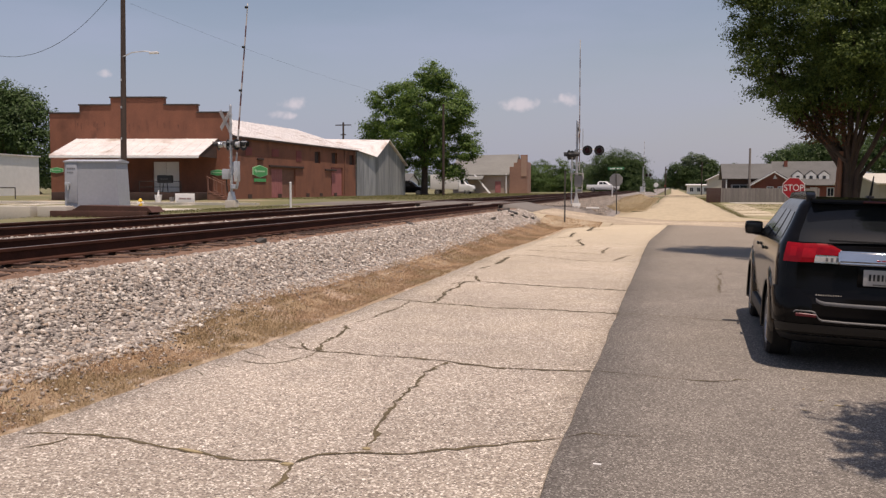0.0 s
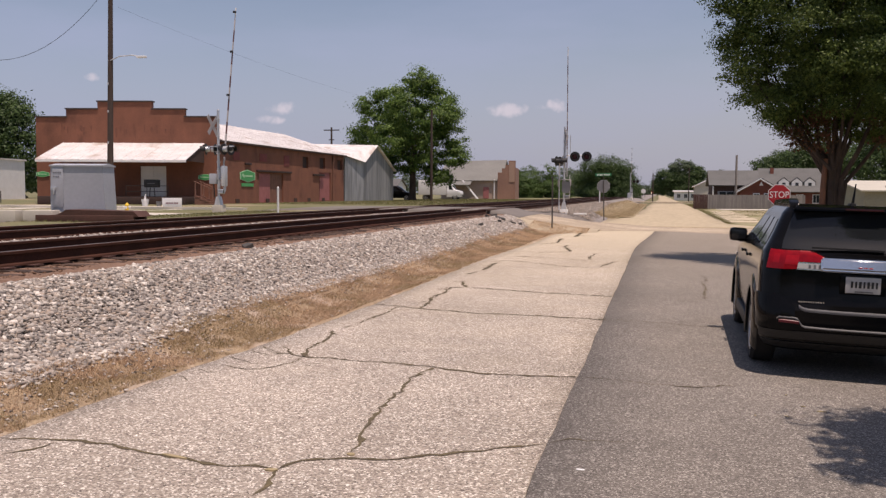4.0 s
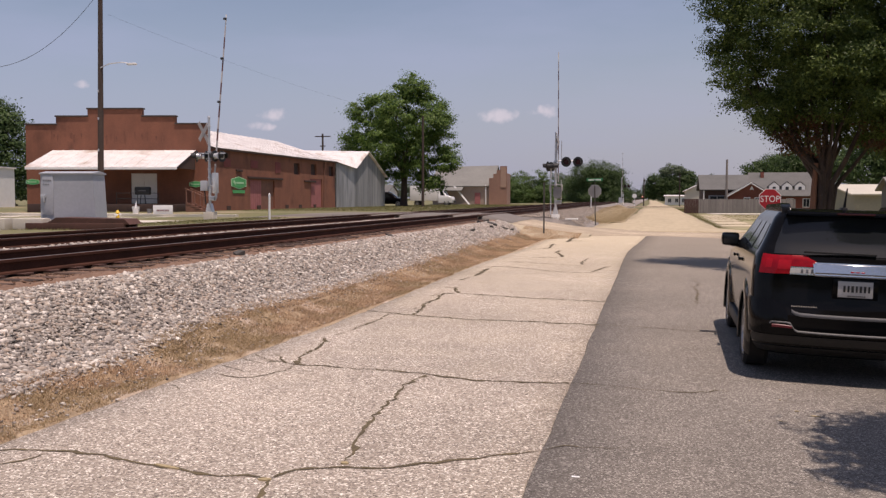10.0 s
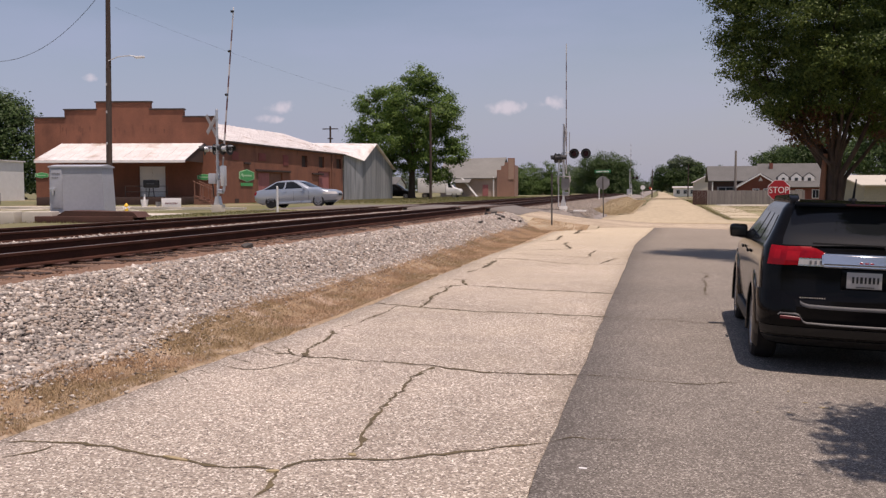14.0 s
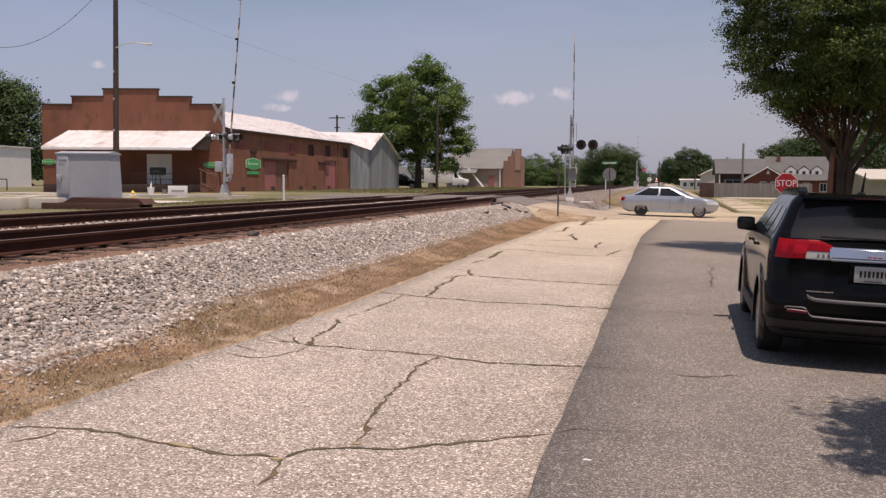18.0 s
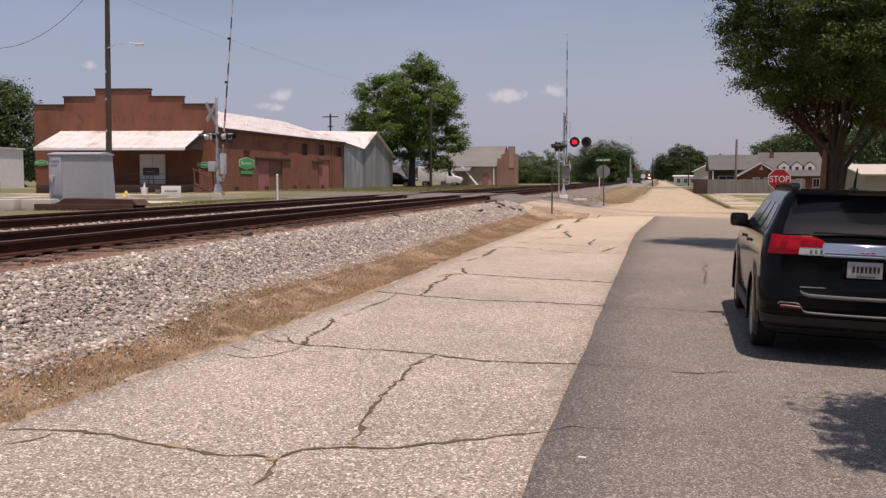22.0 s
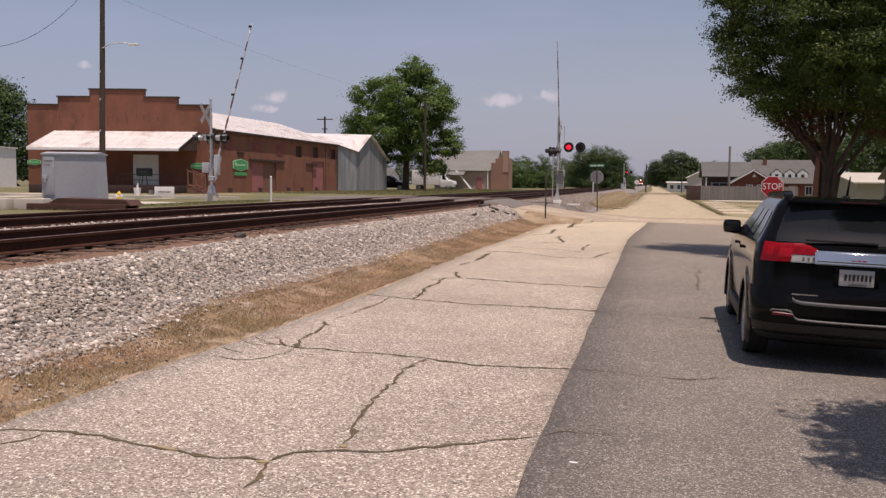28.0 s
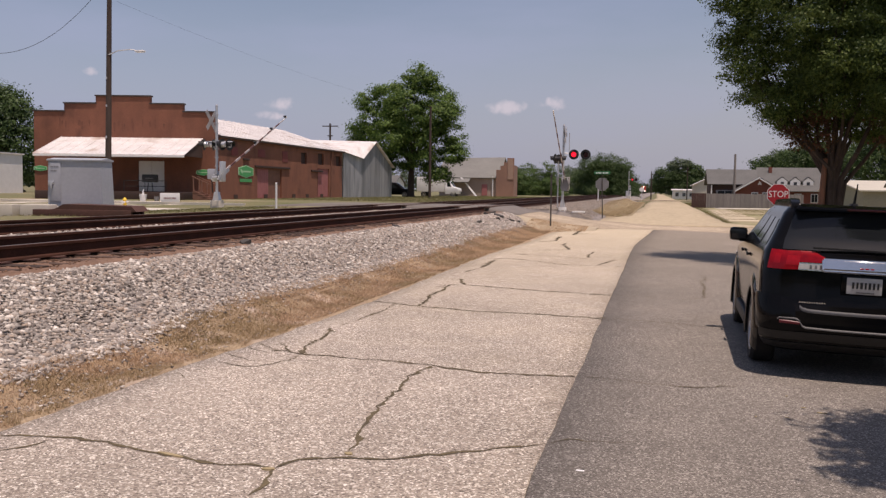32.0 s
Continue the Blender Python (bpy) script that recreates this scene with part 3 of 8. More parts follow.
def seam(y):
    """Edge between the old concrete and the asphalt."""
    base = -0.72 + 0.62 * step(27.0, 45.0, y)
    return float(base) + 0.025 * hnoise(0.3, y, 1.9)


def west_edge(y):
    """Ragged grassy edge of the old concrete."""
    return -4.55 + 0.19 * float(step(7.0, 10.5, y)) - 0.12 * float(step(13.5, 23.0, y)) + 0.24 * float(step(25.0, 31.0, y)) + 0.05 * hnoise(5.1, y, 0.8) + 0.04 * hnoise(2.2, y, 3.1) + 1.1 * float(step(36.0, 40.5, y)) ** 2


def build_roads():
    ys = np.concatenate([np.arange(-30, 3, 1.0), np.arange(3, 41.9, 0.2)])
    strip("road_concrete", west_edge, seam, ys, street_z, "concrete", "old pinkish exposed-aggregate concrete street, cracked", "road", 0.0, 8)
    ys2 = np.concatenate([np.arange(-30, 3, 1.0), np.arange(3, 41.9, 0.2)])
    strip("road_asphalt", lambda y: seam(y) + 0.012, lambda y: 5.6 + 0.15 * hnoise(9.0, y, 0.5), ys2, street_z, "asphalt",
          "worn gray asphalt lane beside the concrete", "road", 0.008, 8)
    # crossing road: along x
    xs = np.concatenate([np.arange(-130, -30, 4.0), np.arange(-30, 14, 0.4), np.arange(14, 120, 4.0)])

    def cross(name, x0, x1, material, label, lift):
        v, f = [], []
        sel = [x0] + [x for x in xs if x0 + 0.05 < x < x1 - 0.05] + [x1]
        for x in sel:
            wob = 0.25 * hnoise(x, 1.0, 0.45)
            flare = 2.0 * float(step(-6.5, 4.0, x)) * float(step(9.0, 4.0, x))
            a, b = ROAD_NEAR + 0.35 * float(step(-5.5, 0.0, x)) + 0.6 * wob, ROAD_FAR + flare + 0.25 * hnoise(x, 8.0, 0.4)
            ys_ = [a - (0.25 if x < -5 else 0.25 + 0.45 * (min(x, -2) + 5)), a - 0.1] + [a + (b - a) * k / 6 for k in range(7)] + [b + 1.2, b + 3.2]
            z0 = cross_z(x) + lift
            drop = 0.12 + 0.5 * max(0, z0 - 0.1)
            for k, y in enumerate(ys_):
                c = abs(k - 5)
                v.append((x, y, z0 - 0.03 * (min(c, 3) / 3) ** 2 - (0.2 * drop if c == 4 else drop if c == 5 else 0)))
        for i in range(len(sel) - 1):
            for k in range(10):
                f.append((i * 11 + k, (i + 1) * 11 + k, (i + 1) * 11 + k + 1, i * 11 + k + 1))
        ob = new(name, raw(name, v, f, material, True))
        mod = ob.modifiers.new("thick", "SOLIDIFY")
        mod.thickness, mod.offset = 0.1, -1
        tagged(ob, label, "road", kind="structure")
    cross("road_crossing_deck", -15.2, -6.3, "crossing_asphalt", "dark asphalt deck where the road crosses the rails", 0.0)
    cross("road_crossing_west", -130, -15.2, "crossing_asphalt", "gray asphalt road beyond the tracks", -0.006)
    cross("road_crossing_east", -6.3, 120, "old_asphalt", "pale sandy asphalt road dusted with gravel", -0.006)
    ysd = np.concatenate([np.arange(47.5, 80, 1.0), np.arange(80, 200, 6.0), np.arange(200, 900, 40.0)])
    strip("road_dirt", lambda y: -1.85 + 0.35 * hnoise(3, y, 0.12) + 0.5 * float(step(60, 120, y)) + 1.2 * float(step(130, 260, y)) - 1.4 * float(step(76, 66, y)) - 1.5 * float(step(58, 49.5, y)),
          lambda y: 3.85 + 0.15 * hnoise(6, y, 0.1) + 0.3 * float(step(60, 150, y)) + 1.9 * float(step(54, 48.5, y)), ysd, dirt_z, "dirt_road",
          "pale sandy dirt road running straight away", "road", 0.005, 6)
    strip("yard", lambda y: 3.9 + 0.2 * hnoise(1, y, 0.3), lambda y: 30.0, np.arange(51.5, 108, 1.5), lambda x, y: 0.02, "yard", "sandy yard with thin patchy grass", "ground", 0.0, 20)
    bm = bm_new()
    box(bm, -2, 161, 0.30, 90, 6.0, 0.12)
    solid("road_far_crossing", bm, "old_asphalt", "distant paved road over the tracks", "road", kind="structure")


def ballast_profile(x):
    """Height of the stone bed across the tracks."""
    near = -0.03 + 0.17 * step(-4.95, -5.3, x) + 0.58 * step(-5.25, -6.9, x)
    far = 0.60 + 0.15 * step(-15.9, -14.5, x) + 0.04 * step(-9.95, -10.35, x) * step(-11.9, -11.6, x)
    return np.where(x > -10, near + 0.03 * step(-6.9, -7.3, x), far)


def bank_shift(x, y):
    """Past the crossing the stone bed is wider on the street's side."""
    return 2.0 * step(-7.0, -6.3, x) * step(48.8, 50.6, y)


def bank_z(x):
    o = np.linspace(-5.2, -7.4, 80)
    return np.interp(-x, -(o + bank_shift(o, 60.0)), ballast_profile(o))


def build_ballast():
    xs = np.concatenate([np.linspace(-5.2, -7.2, 14), np.linspace(-7.4, -14.4, 22), np.linspace(-14.6, -16.2, 6)])
    ys = np.concatenate([np.arange(-60, 0, 4.0), np.arange(0, 41.4, 0.25), np.arange(41.5, 50, 1.0), np.arange(50, 90, 0.6), np.arange(90, 300, 8.0), np.arange(300, 1500, 60.0)])
    gx, gy = np.meshgrid(xs, ys)
    z = ballast_profile(gx)
    rs = np.random.RandomState(5)
    z = z + rs.uniform(-0.03, 0.03, z.shape)
    z = z - 0.12 * step(-5.32, -5.2, gx) - 0.07 * step(-6.6, -6.9, gx)
    deck = step(40.4, 41.6, gy) * step(50.4, 49.4, gy)
    z = np.where(deck > 0.5, np.minimum(z, 0.35), z)
    gx = gx + bank_shift(gx, gy)
    end = (gx > -7.6) & (gy < 42.5)
    z = np.where(end, z - 0.5 * step(39.0, 41.0, gy), z)
    idx = np.arange(gx.size).reshape(gx.shape)
    f = np.stack([idx[:-1, :-1], idx[1:, :-1], idx[1:, 1:], idx[:-1, 1:]], -1).reshape(-1, 4)
    ob = new("ballast_bed", raw("ballast_bed", np.stack([gx, gy, z], -1).reshape(-1, 3), f, "ballast", True))
    tagged(ob, "bank of gray crushed stone under the tracks", "ballast", kind="structure")


def stone_edge(y, fine=1.0):
    """Where the loose stones stop and the dead grass creeps up the bank."""
    e = -5.17 - 0.36 * step(7.5, 11.0, y) + 0.17 * step(11.6, 14.4, y) - 0.18 * step(15.5, 22.0, y) - 0.14 * step(22.0, 29.0, y)
    return e + 0.10 * fine * np.array([hnoise(2.0, v, 0.9) for v in np.atleast_1d(y)]) + 0.07 * fine * np.array([hnoise(6.0, v, 3.3) for v in np.atleast_1d(y)])


def shoulder_z(x, y):
    """The bank and verge run up smoothly to the edge of the crossing road."""
    low = np.where(x < -5.3, ballast_profile(x) - 0.05, 0.12 * step(-4.7, -5.4, x)) - 0.04
    s = step(37.6, 41.4, y)
    return low * (1 - s) + (np.vectorize(cross_z)(x) - 0.045) * s


STONE = np.array([(1, 0, 0), (-1, 0, 0), (0, 1, 0), (0, -1, 0), (0, 0, 1), (0, 0, -1)], dtype=float) * 0.62
STONE_F = np.array([(0, 2, 4), (2, 1, 4), (1, 3, 4), (3, 0, 4), (2, 0, 5), (1, 2, 5), (3, 1, 5), (0, 3, 5)])


def turns(n, rs):
    """n random rotation matrices."""
    q = rs.normal(size=(n, 4))
    q /= np.linalg.norm(q, axis=1)[:, None]
    w, x, y, z = q.T
    return np.stack([1 - 2 * (y * y + z * z), 2 * (x * y - z * w), 2 * (x * z + y * w),
                     2 * (x * y + z * w), 1 - 2 * (x * x + z * z), 2 * (y * z - x * w),
                     2 * (x * z - y * w), 2 * (y * z + x * w), 1 - 2 * (x * x + y * y)], -1).reshape(n, 3, 3)


def stones(name, xs, ys, zs, sizes, material, label):
    """Broken stones: small rough blocks turned every way."""
    rs = np.random.RandomState(len(xs) % 1000)
    n = len(xs)
    shape = STONE[None] * rs.uniform(0.6, 1.35, (n, 1, 3)) + rs.uniform(-0.28, 0.28, (n, 6, 3))
    v = np.einsum("nij,nkj->nki", turns(n, rs), shape) * sizes[:, None, None] * np.array([1.1, 1, 0.62]) + np.stack([xs, ys, zs], -1)[:, None]
    f = STONE_F[None] + 6 * np.arange(n)[:, None, None]
    ob = new(name, raw(name, v.reshape(-1, 3), f.reshape(-1, 3), material))
    return tagged(ob, label, "stones", kind="stuff")


def build_stones():
    rs = np.random.RandomState(11)
    # the bank towards the street, dense near and thinner far off
    n = 100000
    u = rs.uniform(0, 1, n)
    ys = 3.5 + 38.0 * u ** 1.3
    edge = stone_edge(ys)
    xs = edge - (edge + 6.9) * rs.uniform(0, 1, n) ** 0.92 + 0.05 * np.abs(rs.normal(0, 1, n))
    keep = (xs < -7.5) | (ys < 38.6 + 2.9 * np.clip((-xs - 5.2) / 1.6, 0, 1) + rs.uniform(-1.2, 0.4, n))
    xs, ys = xs[keep], ys[keep]
    n = len(xs)
    z = np.where(ys > 37.6, np.maximum(shoulder_z(xs, ys), ballast_profile(xs) - 0.5 * step(39.0, 41.0, ys)), ballast_profile(xs))
    sz = np.clip(rs.lognormal(math.log(0.041), 0.30, n), 0.018, 0.080) * (1 + 0.15 * step(14, 34, ys))
    stones("ballast_stones", xs, ys, z + 0.012, sz, "stones", "loose gray crushed stones on the track bank")
    # stray stones down on the verge
    n = 2200
    ys = 4 + 37 * rs.uniform(0, 1, n) ** 1.2
    xs = np.minimum(stone_edge(ys) + np.abs(rs.normal(0, 0.28, n)), -4.45)
    stones("stray_stones", xs, ys, verge_z(xs) + 0.012, rs.uniform(0.012, 0.035, n), "stones", "stray stones in the dry grass")
    # between the rails and the tracks
    n = 34000
    ys = 6 + 35 * rs.uniform(0, 1, n) ** 1.2
    xs = rs.uniform(-14.4, -7.15, n)
    keep = np.ones(n, bool)
    for a in RAILS:
        for r in a:
            keep &= np.abs(xs - r) > 0.12
    xs, ys = xs[keep], ys[keep]
    rusty = (np.abs(xs + 7.95) < 0.9 + 0.12 * np.sin(ys * 3)) | (np.abs(xs + 9.2) < 0.35)
    thin = rusty & (rs.uniform(0, 1, len(xs)) < 0.6)
    xs, ys, rusty = xs[~thin], ys[~thin], rusty[~thin]
    stones("rusty_stones", xs[rusty], ys[rusty], ballast_profile(xs[rusty]) - 0.002, rs.lognormal(math.log(0.026), 0.3, int(rusty.sum())), "rust_stones", "rust-brown stones beside the rails")
    xs, ys = xs[~rusty], ys[~rusty]
    stones("crib_stones", xs, ys, ballast_profile(xs) + 0.01, rs.lognormal(math.log(0.05), 0.3, len(xs)), "stones", "crushed stones between the ties")
    # far bank past the crossing
    n = 14000
    ys = 50 + 60 * rs.uniform(0, 1, n) ** 1.5
    xs = rs.uniform(-7.2, -3.5, n) - np.abs(rs.normal(0, 0.2, n))
    stones("far_bank_stones", xs, ys, bank_z(xs) + 0.01, rs.uniform(0.03, 0.065, n), "bank_stones", "crushed stones on the bank past the crossing")


def blades(name, xs, ys, zs, h, w, material, label, lean=0.6):
    """Grass: one bent triangle a blade."""
    rs = np.random.RandomState(len(xs) % 997)
    n = len(xs)
    a = rs.uniform(0, 2 * math.pi, n)
    d = np.stack([np.cos(a), np.sin(a), 0 * a], -1)
    b = rs.uniform(0, 2 * math.pi, n)
    ln = np.stack([np.cos(b), np.sin(b), 0 * b], -1) * (rs.uniform(0.1, lean, n) * h)[:, None]
    p = np.stack([xs, ys, zs], -1)
    w = np.broadcast_to(np.asarray(w, dtype=float), (n,))[:, None]
    v = np.stack([p - d * w, p + d * w, p + ln + np.stack([0 * h, 0 * h, h], -1)], 1)
    f = np.arange(3 * n).reshape(n, 3)
    ob = new(name, raw(name, v.reshape(-1, 3), f, material))
    return tagged(ob, label, "grass", kind="stuff")


def verge_z(x):
    """The verge lies on the foot of the stone bank."""
    return np.maximum(0.012 + 0.13 * step(-4.8, -5.4, x), np.where(x < -5.2, ballast_profile(x) + 0.012, 0.0))


def build_verge():
    ys = np.concatenate([np.arange(-20, 2, 1.0), np.arange(2, 41.6, 0.3)])

    def left(y):
        return float(stone_edge(np.array([y]), 0.0)[0]) - 0.2

    def right(y):
        return west_edge(y) + 0.10
    strip("verge", left, right, ys, lambda x, y: float(verge_z(np.array(x))) + 0.012 * hnoise(x, y, 3.0) - (0.03 if x > west_edge(y) + 0.05 else 0), "verge",
          "strip of dry brown soil and dead grass along the street", "verge", 0.0, 18)
    rs = np.random.RandomState(21)
    n = 330000
    ys = 3 + 38.5 * rs.uniform(0, 1, n) ** 1.3
    top = np.interp(ys, np.arange(2, 43, 0.1), stone_edge(np.arange(2, 43, 0.1)))
    xs = top - 0.14 + (-4.2 - top) * rs.uniform(0, 1, n)
    edge = np.array([west_edge(y) + 0.05 + 0.05 * hnoise(4.0, y, 5.0) for y in ys])
    cl = np.array([0.7 * hnoise(a, b * 0.7, 1.6) + 0.5 * hnoise(a, b, 4.5) for a, b in zip(xs, ys)])
    keep = (xs < edge) & (rs.uniform(-0.5, 0.5, n) < 1.5 * cl + 0.42 + 0.25 * step(9.0, 14.0, ys))
    xs, ys, cl = xs[keep], ys[keep], cl[keep]
    far = 1 + ys / 22
    tint = np.array([hnoise(a + 9.0, b, 0.55) + 0.5 * hnoise(a, b + 4.0, 1.7) for a, b in zip(xs, ys)]) + rs.normal(0, 0.12, len(xs))
    h = rs.uniform(0.008, 0.036, len(xs)) * (1 + 0.8 * np.clip(cl, 0, 1))
    for name, sel, material, label in (("dry_grass", (tint <= 0.10) & (tint >= -0.20), "dry_blades", "low dead reddish-brown grass between ballast and street"),
                                       ("straw_grass", tint > 0.10, "straw_blades", "patches of bleached straw-coloured grass"),
                                       ("olive_grass", tint < -0.20, "olive_blades", "patches of dull olive grass in the verge")):
        blades(name, xs[sel], ys[sel], verge_z(xs[sel]) - 0.004, h[sel], 0.0028 * far[sel], material, label, 1.5)
    n = 900
    ys = 3 + 38 * rs.uniform(0, 1, n) ** 1.3
    xs = rs.uniform(-5.3, -4.5, n)
    keep = xs < np.array([west_edge(y) + 0.1 for y in ys])
    xs, ys = xs[keep], ys[keep]
    stones("soil_crumbs", xs, ys, verge_z(xs) + 0.004, rs.uniform(0.008, 0.026, len(xs)), "crumbs", "crumbs of soil and small stones on the verge")
    n = 1500
    ys = 3.5 + 26 * rs.uniform(0, 1, n) ** 1.4
    xs = np.array([west_edge(y) for y in ys]) - 0.03 - np.abs(rs.normal(0, 0.13, n))
    stones("edge_gravel", xs, ys, verge_z(xs) + 0.006, rs.uniform(0.007, 0.022, n), "stones", "pale fine gravel along the edge of the street")
    n = 3600
    ys = 4.6 + 7.0 * rs.uniform(0, 1, n) ** 1.5
    xs = rs.uniform(-5.2, -4.7, n)
    keep = np.array([hnoise(a * 1.5, b, 1.9) > 0.18 for a, b in zip(xs, ys)])
    xs, ys = xs[keep], ys[keep]
    blades("verge_tufts", xs, ys, verge_z(xs), rs.uniform(0.01, 0.035, len(xs)), 0.004, "green_blades", "small green tufts in the dead grass", 1.2)
    # dry shoulder where the bank runs out against the crossing road
    gx, gy = np.meshgrid(np.linspace(-7.0, -2.6, 24), np.linspace(37.2, 42.6, 24))
    wobble = np.array([[0.03 * hnoise(a, b, 1.7) for a, b in zip(r, q)] for r, q in zip(gx, gy)])
    gz = shoulder_z(gx, gy) + wobble * step(42.0, 41.0, gy) - 0.05 * (gy > 42.2)
    idx = np.arange(gx.size).reshape(gx.shape)
    f = np.stack([idx[:-1, :-1], idx[:-1, 1:], idx[1:, 1:], idx[1:, :-1]], -1).reshape(-1, 4)
    ob = new("verge_shoulder", raw("verge_shoulder", np.stack([gx, gy, gz], -1).reshape(-1, 3), f, "sandy_slab", True))
    tagged(ob, "dry dirt shoulder of the crossing road", "verge", kind="structure")
    n = 9000
    xs, ys = rs.uniform(-5.6, -3.0, n), rs.uniform(37.5, 41.3, n)
    zz = shoulder_z(xs, ys)
    blades("shoulder_grass", xs, ys, zz, rs.uniform(0.015, 0.06, n), 0.008, "straw_blades", "dead grass on the road shoulder", 1.0)
    # bank beside the dirt road
    strip("verge_bank", lambda y: -4.1 - 0.9 * float(step(60.0, 107.0, y)) + 0.15 * hnoise(2.0, y, 0.5), lambda y: -1.7 + 0.2 * hnoise(8.0, y, 0.3) - 1.2 * float(step(67.0, 60.0, y)), np.arange(57.2, 150, 1.2),
          lambda x, y: float(max(bank_z(x), 0.02)) + 0.025 - 0.07 * float(step(-2.15, -1.75, x)) - 0.30 * float(step(62.5, 57.5, y)), "bank_soil", "bank of dry soil and grass beside the dirt road", "verge", 0.0, 10)
    n = 40000
    ys = 60 + 85 * rs.uniform(0, 1, n) ** 1.5
    xs = rs.uniform(0, 1, n)
    nip = 1.0 * step(67.0, 60.0, ys)
    xs = -1.8 - nip - xs * (2.3 + 0.9 * step(60.0, 107.0, ys) - nip) + 0.2 * rs.normal(0, 0.3, n)
    zz = np.maximum(bank_z(xs), 0.02) + 0.02
    blades("bank_grass", xs, ys, zz, rs.uniform(0.02, 0.09, n), 0.008, "bank_blades", "dry grass on the bank by the dirt road", 1.6)
    # lawns round the far yard and beyond the tracks
    n = 16000
    xs, ys = rs.uniform(6.9, 24, n), rs.uniform(72, 99, n)
    keep = np.array([hnoise(a * 0.4, b, 0.25) > -0.12 for a, b in zip(xs, ys)])
    xs, ys = xs[keep], ys[keep]
    blades("yard_grass", xs, ys, ground_z(xs, ys), rs.uniform(0.06, 0.14, len(xs)), 0.02, "yard_blades", "patchy olive lawn between the walks", 0.8)
    n = 9000
    ys = 54 + 100 * rs.uniform(0, 1, n)
    xs = 3.95 + 0.006 * (ys - 55) + np.abs(rs.normal(0, 1, n)) * (0.18 + 0.016 * np.maximum(ys - 75, 0))
    blades("road_side_grass", xs, ys, ground_z(xs, ys), rs.uniform(0.05, 0.12, n), 0.02, "yard_blades", "strip of olive grass along the dirt road", 0.8)
    n = 5000
    ys = np.repeat(np.array([61.3, 69.5, 74.0, 78.7, 83.6, 89.1]), n // 6 + 1)[:n] + rs.normal(0, 0.25, n)
    xs = rs.uniform(4.5, 6.5, n) + 0.02 * (ys - 60)
    blades("joint_grass", xs, ys, ground_z(xs, ys), rs.uniform(0.06, 0.13, n), 0.015, "yard_blades", "grass grown between the walk slabs", 0.8)
    n = 5000
    xs, ys = rs.uniform(-19.3, -16.0, n), rs.uniform(22, 39, n)
    keep = ~((ys > 36) & (xs < -18.5) & (xs > -24))
    xs, ys = xs[keep], ys[keep]
    blades("trackside_grass", xs, ys, ground_z(xs, ys), rs.uniform(0.03, 0.08, len(xs)), 0.012, "green_blades", "short grass beyond the tracks", 0.8)
    n = 24000
    xs, ys = rs.uniform(-29, -15, n), rs.uniform(60, 125, n)
    blades("field_grass", xs, ys, ground_z(xs, ys), rs.uniform(0.04, 0.10, n), 0.02, "green_blades", "grass along the railway past the crossing", 0.8)


def ribbon(name, pts, width, seed, z=0.0045):
    """A crack: a jagged thin band of dirt and weeds on the concrete."""
    rs = np.random.RandomState(seed)
    path = []
    for (x0, y0), (x1, y1) in zip(pts, pts[1:]):
        k = max(2, int(math.hypot(x1 - x0, y1 - y0) / 0.07))
        path += [(x0 + (x1 - x0) * i / k, y0 + (y1 - y0) * i / k) for i in range(k)]
    path.append(pts[-1])
    p = np.array(path)
    wob = np.cumsum(rs.normal(0, 0.009, p.shape), 0)
    wob -= np.linspace(0, 1, len(p))[:, None] * wob[-1]
    p = p + wob
    p[1:-1] += rs.normal(0, 0.007, p[1:-1].shape) * (1 + p[1:-1, 1:] / 10)
    d = np.gradient(p, axis=0)
    nrm = np.stack([-d[:, 1], d[:, 0]], -1) / (np.linalg.norm(d, axis=1)[:, None] + 1e-6)
    w = width * np.clip(rs.lognormal(0, 0.45, len(p)), 0.35, 2.4)[:, None] * (0.75 if width > 0.05 else 0.95)
    w[0] = w[-1] = 0.002
    a, b = p + nrm * w / 2, p - nrm * w / 2
    zc = np.array([street_z(q[0], q[1]) for q in p])[:, None] + z
    lift = 0.008 * (p[:, :1] > np.array([seam(q[1]) for q in p])[:, None])
    v = np.concatenate([np.concatenate([a, zc + lift], 1), np.concatenate([b, zc + lift], 1)])
    n = len(p)
    f = [(i, i + n, i + n + 1, i + 1) for i in range(n - 1)]
    ob = new(name, raw(name, v, f, "crack_fill"))
    return tagged(ob, "dark weedy crack across the old concrete", "crack", kind="structure")


def crack(width, *pts):
    """One crack through its bends; each takes its own seed from where it starts."""
    ribbon("pavement_crack", pts, width, int(abs(pts[0][0] * 37 + pts[0][1] * 101)) % 9973)


